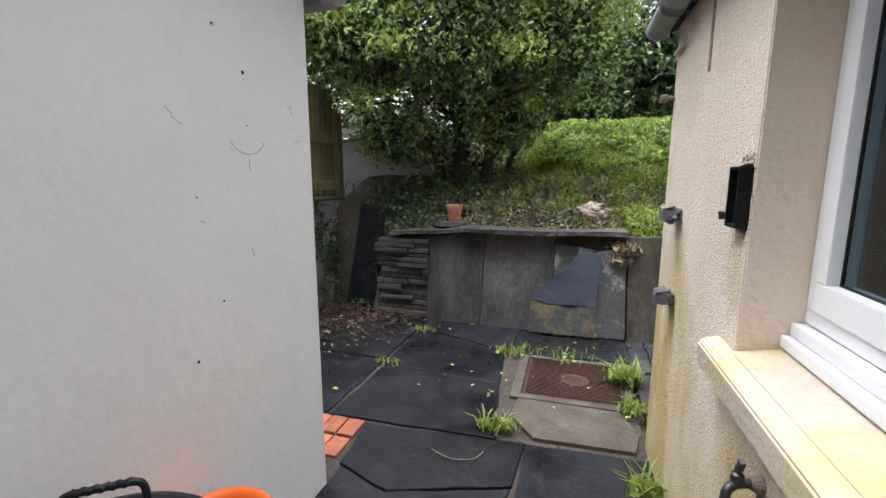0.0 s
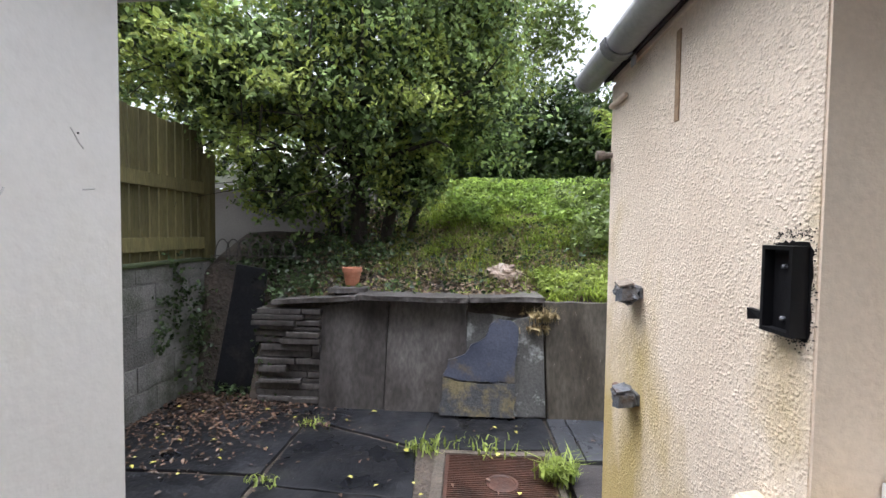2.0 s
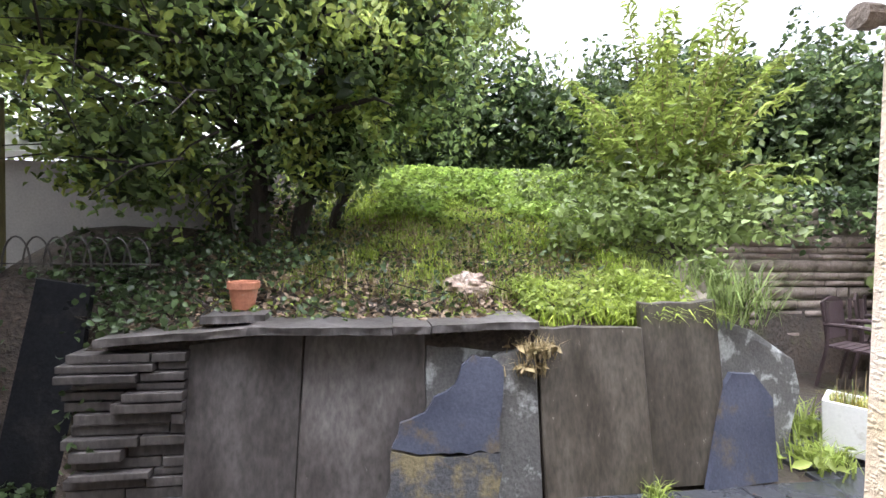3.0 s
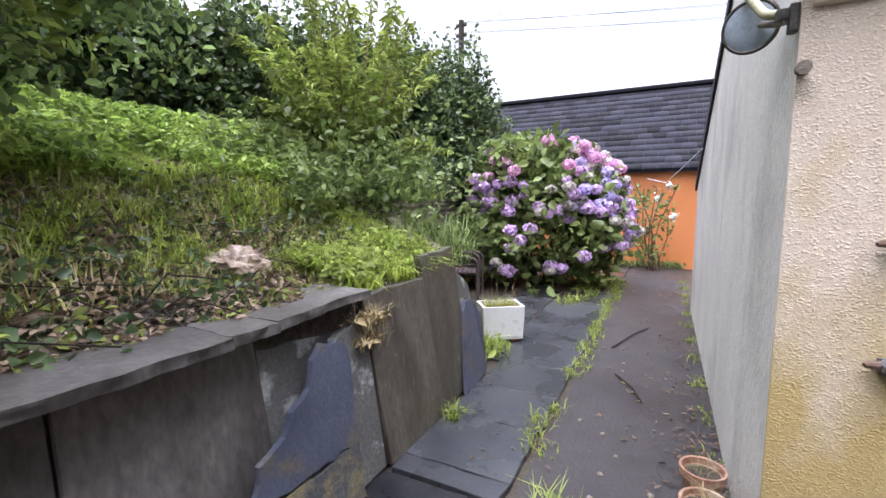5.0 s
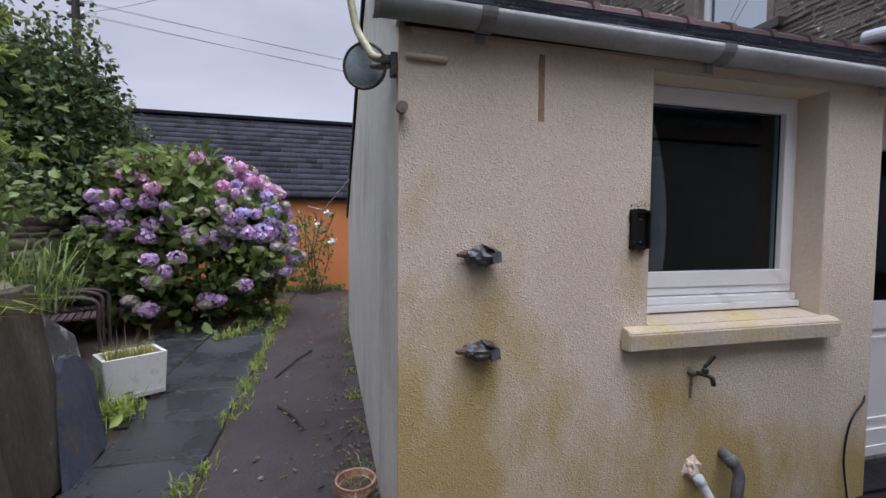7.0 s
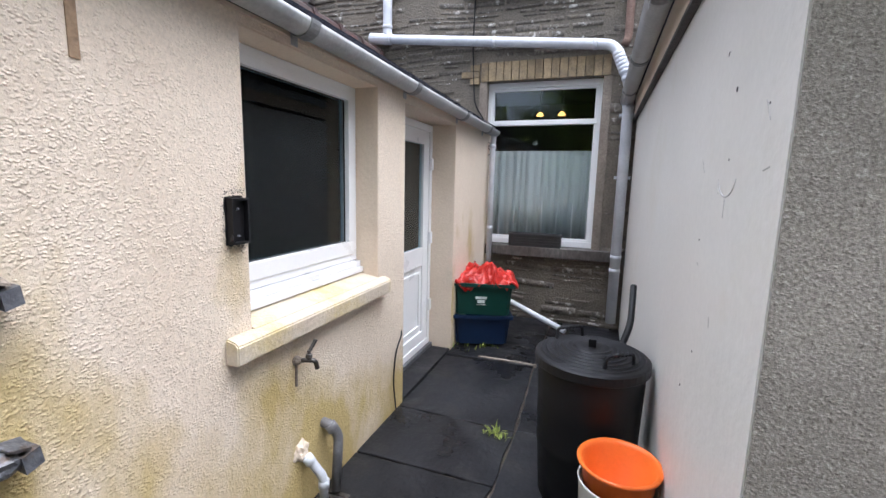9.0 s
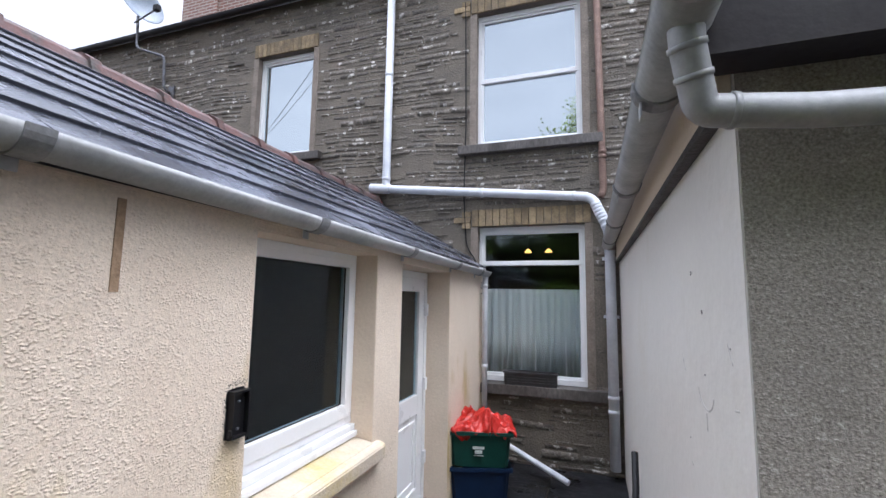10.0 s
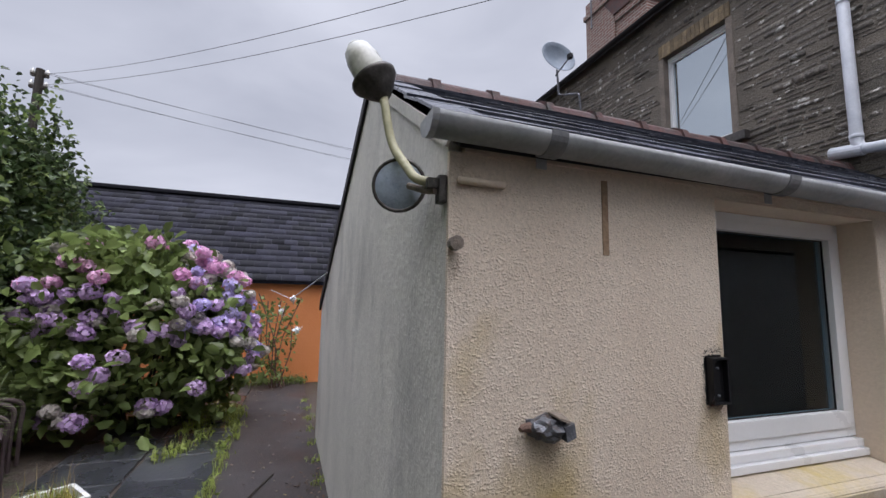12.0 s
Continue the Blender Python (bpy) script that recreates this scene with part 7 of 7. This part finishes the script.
for i in range(7):
    weed("low green growth below the orange wall", (9.1, 2.6 + 0.22 * i, 0.0), 50, 0.22, 0.14, LEAF_MID)

# ---------------------------------------------------------------- paving, slate roofs, stones: pieces
floor_yard = setting("floor_yard", boxes((-2.86, HX, HY, 4.45, -0.055, -0.018)), EARTH, "dark joints between the yard slabs", "floor")


def slab_piece(name, outline, z, material, parent, th=0.035):
    # riven edges: each side is broken into short, slightly uneven runs
    e, rough_line = random.Random(int(abs(outline[0][0] * 977 + outline[0][1] * 613))), []
    for (x0, y0), (x1, y1) in zip(outline, outline[1:] + outline[:1]):
        n = max(1, int(math.hypot(x1 - x0, y1 - y0) / 0.11))
        for k in range(n):
            s = 0.0 if k == 0 else 0.007
            rough_line.append((x0 + (x1 - x0) * k / n + e.uniform(-s, s), y0 + (y1 - y0) * k / n + e.uniform(-s, s)))
    outline = rough_line
    b = prism([(x, y, z) for x, y in outline], (0, 0, -th))
    bmesh.ops.bevel(b, geom=[e for e in b.edges if e.verts[0].co.z > z - 0.001 and e.verts[1].co.z > z - 0.001], offset=0.004, segments=1, affect="EDGES")
    return part(name, b, material, parent)


YARD = [
    [(-2.84, 3.24), (-1.53, 3.24), (-1.52, 4.02), (-1.58, 4.44), (-2.84, 4.44)],
    [(-2.84, 2.32), (-1.55, 2.34), (-1.53, 3.19), (-2.84, 3.18)],
    [(-1.49, 4.06), (-0.56, 3.66), (-0.50, 4.26), (-1.54, 4.42)],
    [(-0.52, 3.64), (0.44, 3.72), (0.42, 4.2), (-0.47, 4.25)],
    [(-1.47, 3.14), (-0.53, 3.06), (-0.57, 3.60), (-1.48, 4.0)],
    [(-1.50, 2.32), (-0.44, 2.36), (-0.53, 3.02), (-1.46, 3.09)],
    [(-1.18, 1.90), (-0.86, 1.78), (-0.30, 1.98), (-0.27, 2.33), (-0.46, 2.31), (-1.22, 2.26)],
    [(-0.26, 1.72), (0.395, 1.72), (0.395, 2.36), (-0.24, 2.33)],
    [(-1.17, 1.10), (-0.385, 1.20), (-0.305, 1.93), (-0.88, 1.74), (-1.17, 1.86)],
    [(-0.42, 0.62), (0.395, 0.62), (0.395, 1.68), (-0.27, 1.68)],
    [(-1.17, 0.02), (-0.47, 0.04), (-0.46, 0.62), (-0.385, 1.16), (-1.17, 1.06)],
    [(-0.43, 0.05), (0.395, 0.03), (0.395, 0.58), (-0.42, 0.58)],
    [(-0.40, -1.02), (0.395, -1.0), (0.395, -0.01), (-0.43, 0.01)],
    [(-1.17, -1.04), (-0.44, -1.04), (-0.47, 0.0), (-1.17, -0.02)],
    [(-1.17, -2.48), (-0.44, -2.48), (-0.44, -1.10), (-1.17, -1.10)],
    [(-0.40, -2.48), (0.395, -2.48), (0.395, -1.06), (-0.40, -1.08)],
    [(-2.84, 1.76), (-1.62, 1.76), (-1.62, 2.27), (-2.84, 2.27)],
]
for i, o in enumerate(YARD):
    mx_, my_ = sum(p[0] for p in o) / len(o), sum(p[1] for p in o) / len(o)
    o = [(x + 0.013 * (1 if x > mx_ else -1), y + 0.013 * (1 if y > my_ else -1)) for x, y in o]
    slab_piece("slab", o, random.Random(i).uniform(-0.006, 0.004), SLAB, floor_yard)
g = random.Random(51)
for i in range(3):
    for j in range(2):
        b = boxes((-1.58 + i * 0.115, -1.475 + i * 0.115, 1.93 + j * 0.19, 2.10 + j * 0.19, -0.03, g.uniform(-0.002, 0.008)), bevel=0.006)
        part("brick", b, BRICK_RED, floor_yard)
part("door_slab", boxes((0.41, 0.62, -1.15, -0.06, -0.03, 0.015), bevel=0.006), SLAB, floor_yard)
step = part("stone_step", boxes((-0.44, 0.10, -1.10, -1.075, -0.03, 0.014), bevel=0.005), CUT_STONE, floor_yard)
# drain cover
dc = thing("drain_cover", "rusty ribbed iron drain cover in a stone surround", "drain cover", (0, 3.2, 0))
part("plate", boxes((-0.34, 0.35, 2.93, 3.56, -0.03, 0.0)), DRAIN_LID, dc)
for i in range(30):
    y = 2.95 + i * 0.0203
    part("rib", boxes((-0.32, 0.33, y, y + 0.009, 0.0, 0.007)), DRAIN_LID, dc)
part("boss", lathe([(0.10, 0.0), (0.10, 0.012), (0.085, 0.013), (0.08, 0.009), (0.02, 0.009)], (0.02, 3.22, 0.0), 24), DRAIN_LID, dc)
for r in ((-0.42, -0.35, 2.90, 3.60, -0.03, 0.004), (0.36, 0.40, 2.90, 3.60, -0.03, 0.004), (-0.42, 0.40, 3.57, 3.62, -0.03, 0.006), (-0.42, 0.40, 2.86, 2.92, -0.03, 0.006)):
    part("surround", boxes(r, bevel=0.006), WORN, dc)
b = prism([(-0.36, 2.84, 0.008), (0.30, 2.84, 0.006), (0.38, 2.60, 0.004), (0.34, 2.42, 0.006), (-0.22, 2.40, 0.006), (-0.38, 2.62, 0.006)], (0, 0, -0.04))
part("worn_stone", b, WORN, floor_yard, "worn pale stone flag with a broken edge")
gully = thing("gully", "open drain gully at the wall foot", "drain", (0.32, 1.0, 0))
part("grate", boxes((0.24, 0.39, 0.94, 1.10, -0.02, 0.006), bevel=0.004), IRON, gully)
for i in range(4):
    part("bar", boxes((0.255, 0.375, 0.96 + i * 0.035, 0.972 + i * 0.035, 0.006, 0.012)), IRON, gully)
# path: slate flags beside a concrete strip
path = setting("path_concrete", boxes((HX + 0.05, 9.4, GY + 0.045, 3.49, -0.055, 0.0)), CONCRETE, "damp dark concrete strip along the gable", "path")
flags = setting("floor_path", boxes((HX, 9.4, 3.49, 6.4, -0.055, -0.028)), EARTH, "earth between the path flags", "floor")
xs = [0.46, 0.62, 1.20, 1.72, 2.30, 2.95, 3.55, 4.2, 4.9, 5.7, 6.5, 7.4, 8.3, 9.3]
for i, (a, c) in enumerate(zip(xs, xs[1:])):
    q = random.Random(70 + i)
    top = 4.18 if a < 1.8 else 4.3
    slab_piece("flag", [(a + 0.006, 3.55 + q.uniform(-.02, .02)), (c - 0.006, 3.55 + q.uniform(-.02, .02)), (c - 0.004, top + q.uniform(0, .03)), (a + 0.006, top + q.uniform(0, .03))], q.uniform(-0.004, 0.008), FLAG, flags)
    if a > 1.8:
        slab_piece("flag", [(a + 0.006, top + 0.05), (c - 0.006, top + 0.05), (c - 0.006, 5.1), (a + 0.006, 5.1)], q.uniform(-0.006, 0.004), FLAG, flags)
b = bmesh.new()
tube([(2.4, 3.2, 0.012), (2.15, 3.05, 0.02), (1.95, 2.98, 0.012)], 0.009, 5, b)
hang("twig", "fallen twig on the concrete path", "twig", b, BARK)
b = bmesh.new()
tube([(4.0, 3.0, 0.012), (3.6, 3.15, 0.02), (3.1, 3.3, 0.012)], 0.008, 5, b)
hang("twig", "fallen twig on the concrete path", "twig", b, BARK)

# block courses on the boundary wall
g = random.Random(61)
z = 0.0
row = 0
while z < 1.2:
    y = 1.9 - (0.22 if row % 2 else 0)
    while y < 4.95:
        y0, y1 = max(y, 1.9) + 0.004, min(y + 0.44, 4.98) - 0.006
        if y1 - y0 > 0.05:
            b = boxes((-2.9, -2.862 + g.uniform(-0.004, 0.004), y0, y1, z + 0.004, min(z + 0.215, 1.23) - 0.008), bevel=0.005)
            part("block", b, BLOCK, wall_block)
        y += 0.445
    z += 0.22
    row += 1
part("moss_cap", boxes((-3.06, -2.85, 1.9, 5.0, 1.238, 1.262), bevel=0.008), surf("moss", [(0.03, 0.045, 0.015), (0.07, 0.09, 0.03)], scale=8, bump=1.0, bscale=60, grain=0.4), wall_block, "mossy top of the wall")

# slates on the extension roof
sl_w, sl_e = 0.40, 0.245
rows_n = int(slope_len / sl_e) + 1
tilt = Matrix(((sdir.x, 0, snorm.x, 0), (0, 1, 0, 0), (sdir.z, 0, snorm.z, 0), (0, 0, 0, 1)))
sb = boxes((-0.02, sl_e + 0.05, -sl_w / 2 + 0.0035, sl_w / 2 - 0.0035, 0.0, 0.012))
slate_me = bpy.data.meshes.new("slate")
sb.to_mesh(slate_me)
sb.free()
slate_me.materials.append(ROOF_SLATE)
ridge_top = slope_len - 0.12
for r in range(rows_n):
    u = r * sl_e
    if u > ridge_top:
        break
    k = 0
    y = GY + 0.06 - (sl_w / 2 if r % 2 else 0) - sl_w / 2
    if r % 2:
        o = new("slate", slate_me)
        o.parent = roof
        o.matrix_basis = Matrix.Translation(Vector((EAVE_X, GY + 0.06 - sl_w / 4, EAVE_Z)) + sdir * u + snorm * 0.012) @ tilt @ Matrix.Diagonal((1, 0.5, 1, 1))
    while y > HY + 0.05:
        o = new("slate", slate_me)
        o.parent = roof
        p = Vector((EAVE_X, y, EAVE_Z)) + sdir * u + snorm * 0.012
        o.matrix_basis = Matrix.Translation(p) @ tilt @ Euler((0, radians(2.9) + random.uniform(-.006, .006), random.uniform(-.012, .012))).to_matrix().to_4x4()
        y -= sl_w
# ridge tiles
y = GY + 0.06
while y > HY + 0.1:
    b = bmesh.new()
    L = 0.44
    for (y0, y1, add) in ((y, y - L, 0.0), (y - L + 0.03, y - L - 0.03, 0.018)):
        prism([(RIDGE_X - 0.13 - add, y0, RIDGE_Z - 0.065), (RIDGE_X - 0.10 - add, y0, RIDGE_Z + 0.0 + add), (RIDGE_X - 0.03, y0, RIDGE_Z + 0.05 + add), (RIDGE_X + 0.03, y0, RIDGE_Z + 0.05 + add), (RIDGE_X + 0.10 + add, y0, RIDGE_Z + add), (RIDGE_X + 0.13 + add, y0, RIDGE_Z - 0.065)], (0, y1 - y0, 0), b)
    part("ridge_tile", b, RIDGE, roof)
    y -= L + 0.012

# slates of the neighbour's roof, joined
v0, f0 = [], []
d = Vector((2.72, 0, 2.29)).normalized()
nn = Vector((-d.z, 0, d.x))
u, r = 0.0, 0
while u < 3.4:
    y = -5.9 + (0.15 if r % 2 else 0)
    while y < 8.9:
        j = random.uniform(0, 0.009)
        p = Vector((9.24, y, 2.14)) + d * u + nn * (0.012 + j)
        q = Vector((9.24, y, 2.14)) + d * (u + 0.27) + nn * 0.006
        e = Vector((0, 0.286, 0))
        k = len(v0)
        v0 += [p, p + e, q + e, q, p - nn * 0.008, p + e - nn * 0.008]
        f0 += [(k, k + 1, k + 2, k + 3), (k + 4, k + 5, k + 1, k)]
        y += 0.30
    u += 0.24
    r += 1
ns = mesh_from("roof_slates", [tuple(p) for p in v0], f0, OLD_SLATE)
tagged(ns, "rows of old slates on the neighbour's roof", "slates", "", "stuff")
tagged(part("neighbour_ridge", boxes((11.85, 12.15, -6, 9, 4.43, 4.53), bevel=0.03), OLD_SLATE), "dark ridge of the neighbour's roof", "ridge", "", "structure")

# rubble stones of the house wall
def in_hole(x0, x1, z0, z1):
    return any(x1 > h[0] - 0.02 and x0 < h[1] + 0.02 and z1 > h[2] - 0.10 and z0 < h[3] + (0.24 if h[3] > 2 else 0) for h in H_WINS)


g = random.Random(77)
near, rest_v, rest_f = [], [], []
z = 0.0
while z < 6.45:
    h = g.choice((0.035, 0.045, 0.055, 0.07, 0.085, 0.11))
    x = -4.9 + g.uniform(0, 0.2)
    while x < 10:
        w = g.uniform(0.14, 0.48)
        hh = h * g.uniform(0.66, 1.06)
        w *= 0.55 + 5.0 * h
        if g.random() > 0.06 + 0.5 * (noise.noise(Vector((x * 1.1, z * 1.6, 7.0))) > 0.22) and not in_hole(x, x + w, z, z + hh):
            k = -1.18 < x < 2.3 and z < 2.5 and len(near) < 290
            dep = g.choice((0.002, 0.004, 0.005, 0.007, 0.014))
            a = [(x + g.uniform(.002, .012), z + g.uniform(0, .008)), (x + w - g.uniform(.004, .016), z + g.uniform(0, .01)), (x + w - g.uniform(.004, .02), z + hh - g.uniform(.003, .012)), (x + g.uniform(.002, .016), z + hh - g.uniform(.003, .012))]
            ins = 0.010
            f = [(a[0][0] + ins, a[0][1] + ins * .6), (a[1][0] - ins, a[1][1] + ins * .6), (a[2][0] - ins, a[2][1] - ins * .6), (a[3][0] + ins, a[3][1] - ins * .6)]
            vs = [(p[0], HY - 0.01, p[1]) for p in a] + [(p[0], HY + dep * g.uniform(0.7, 1.2), p[1]) for p in f]
            vs = [(p[0], p[1], p[2] + 0.06 * noise.noise(Vector((p[0] * 1.1, p[2] * 0.8, 3.0)))) for p in vs]
            fs = [(4, 5, 6, 7), (0, 1, 5, 4), (1, 2, 6, 5), (2, 3, 7, 6), (3, 0, 4, 7)]
            fs = [q[::-1] for q in fs]
            if k and z > 0:
                near.append((vs, fs))
            else:
                o = len(rest_v)
                rest_v += vs
                rest_f += [tuple(i + o for i in q) for q in fs]
        x += w
    z += h
st = mesh_from("rubble_stones", rest_v, rest_f, STONE)
tagged(st, "coursed rubble stones of the upper house wall", "stone wall", "", "stuff")
for vs, fs in near:
    mesh_from("stone", vs, fs, STONE, wall_house)
# buff brick heads and jamb quoins
for wx0, wx1, wz0, wz1 in H_WINS[:3]:
    n = 16
    for i in range(n):
        a = wx0 - 0.05 + (wx1 - wx0 + 0.10) * i / n
        b = boxes((a + 0.004, a + (wx1 - wx0 + 0.10) / n - 0.004, HY - 0.02, HY + 0.024, wz1 + 0.004, wz1 + 0.215), bevel=0.004)
        part("brick", b, YBRICK, wall_house)
    for s0 in (wx0 - 0.02, wx1 + 0.02):
        part("jamb", boxes((s0 - 0.045, s0 + 0.045, HY - 0.15, HY + 0.012, wz0 + 0.02, wz1), bevel=0.006), CUT_STONE, wall_house)
for wx0, wx1, wz0, wz1 in (H_WINS[0], H_WINS[1]):
    for j in range(3):
        part("brick", boxes((wx1 + 0.07, wx1 + 0.07 + (0.22 if j % 2 else 0.11), HY - 0.02, HY + 0.026, wz1 - 0.02 + j * 0.075, wz1 + 0.048 + j * 0.075), bevel=0.004), YBRICK, wall_house)

# stones of the old garden wall behind the seats
g = random.Random(91)
gv, gf = [], []
z = 0.0
while z < 1.85:
    h = g.uniform(0.07, 0.16)
    x = 2.5
    while x < 9.3:
        w = g.uniform(0.15, 0.45)
        d1 = g.uniform(0.0, 0.04)
        o = len(gv)
        gv += [(x, 6.36, z), (x + w - 0.012, 6.36, z), (x + w - 0.015, 6.36, z + h - 0.012), (x + 0.004, 6.36, z + h - 0.014), (x + 0.015, 6.34 - d1, z + 0.012), (x + w - 0.025, 6.34 - d1, z + 0.01), (x + w - 0.03, 6.33 - d1, z + h - 0.025), (x + 0.02, 6.335 - d1, z + h - 0.025)]
        gf += [(o + 4, o + 5, o + 6, o + 7), (o, o + 1, o + 5, o + 4), (o + 1, o + 2, o + 6, o + 5), (o + 2, o + 3, o + 7, o + 6), (o + 3, o, o + 4, o + 7)]
        x += w
    z += h
tagged(mesh_from("garden_wall_stones", gv, gf, surf("pale_garden_rubble", [(0.25, 0.195, 0.165), (0.36, 0.29, 0.245), (0.48, 0.40, 0.34)], scale=4, bump=0.7, grain=0.3, vary=0.2, stain=(0.10, 0.09, 0.06), stain_scale=2.5, stain_at=(0.56, 0.7))), "pale rubble stones of the old garden wall", "stone wall", "", "stuff")
n = 2600
q = np.random.default_rng(92)
ov = np.stack([q.uniform(2.3, 7.5, n), 6.32 - np.abs(q.normal(0, 0.14, n)), 2.15 - np.abs(q.normal(0, 0.33, n))], 1)
ov = ov[np.array([noise.noise(Vector((p[0] * 1.5, 0, 0))) + 1.75 < p[2] + 0.25 for p in ov])]
tagged(leaves("overhanging_ivy", ov, 0.075, LEAF_DARK, width=0.65), "ivy hanging over the old garden wall", "ivy", "", "stuff")
n = 800
sd = np.stack([q.uniform(1.75, 3.0, n), q.uniform(4.6, 6.5, n), np.zeros(n)], 1)
sd[:, 0] = 1.72 + (sd[:, 1] - 4.45) * 0.62 + q.normal(0, 0.12, n)
sd[:, 2] = 1.05 + (sd[:, 1] - 4.45) * 0.36 + q.uniform(-0.15, 0.35, n)
tagged(leaves("side_bramble", sd, 0.06, LEAF_MID, width=0.6), "bramble and weeds spilling over the bank's side", "bramble", "", "stuff")
weed("dry grass clump hanging in the slab gap", (0.45, 4.30, 0.80), 120, 0.16, 0.07, STRAW, 0.003)
weed("dry grass clump hanging in the slab gap", (0.40, 4.26, 0.70), 60, 0.14, 0.05, STRAW, 0.003)
rb = thing("string", "short curl of pale string on the slabs", "string", (-0.6, 2.1, 0))
part("strand", tube(bend([(-0.75, 2.12, 0.012), (-0.62, 2.06, 0.014), (-0.5, 2.10, 0.012), (-0.47, 2.18, 0.012)], 0.05), 0.003, 5), STRAW, rb)

g = random.Random(101)
gb = bmesh.new()
for i in range(70):
    x, y, s = g.uniform(0.6, 8.5), g.uniform(2.56, 3.5), g.uniform(0.008, 0.02)
    lathe([(s * 0.6, 0), (s, s * 0.3), (s * 0.7, s * 0.8), (s * 0.1, s)], (x, y, 0.0), 6, gb)
tagged(part("pebbles", gb, CUT_STONE), "small pebbles and grit on the concrete path", "pebbles", "", "stuff")
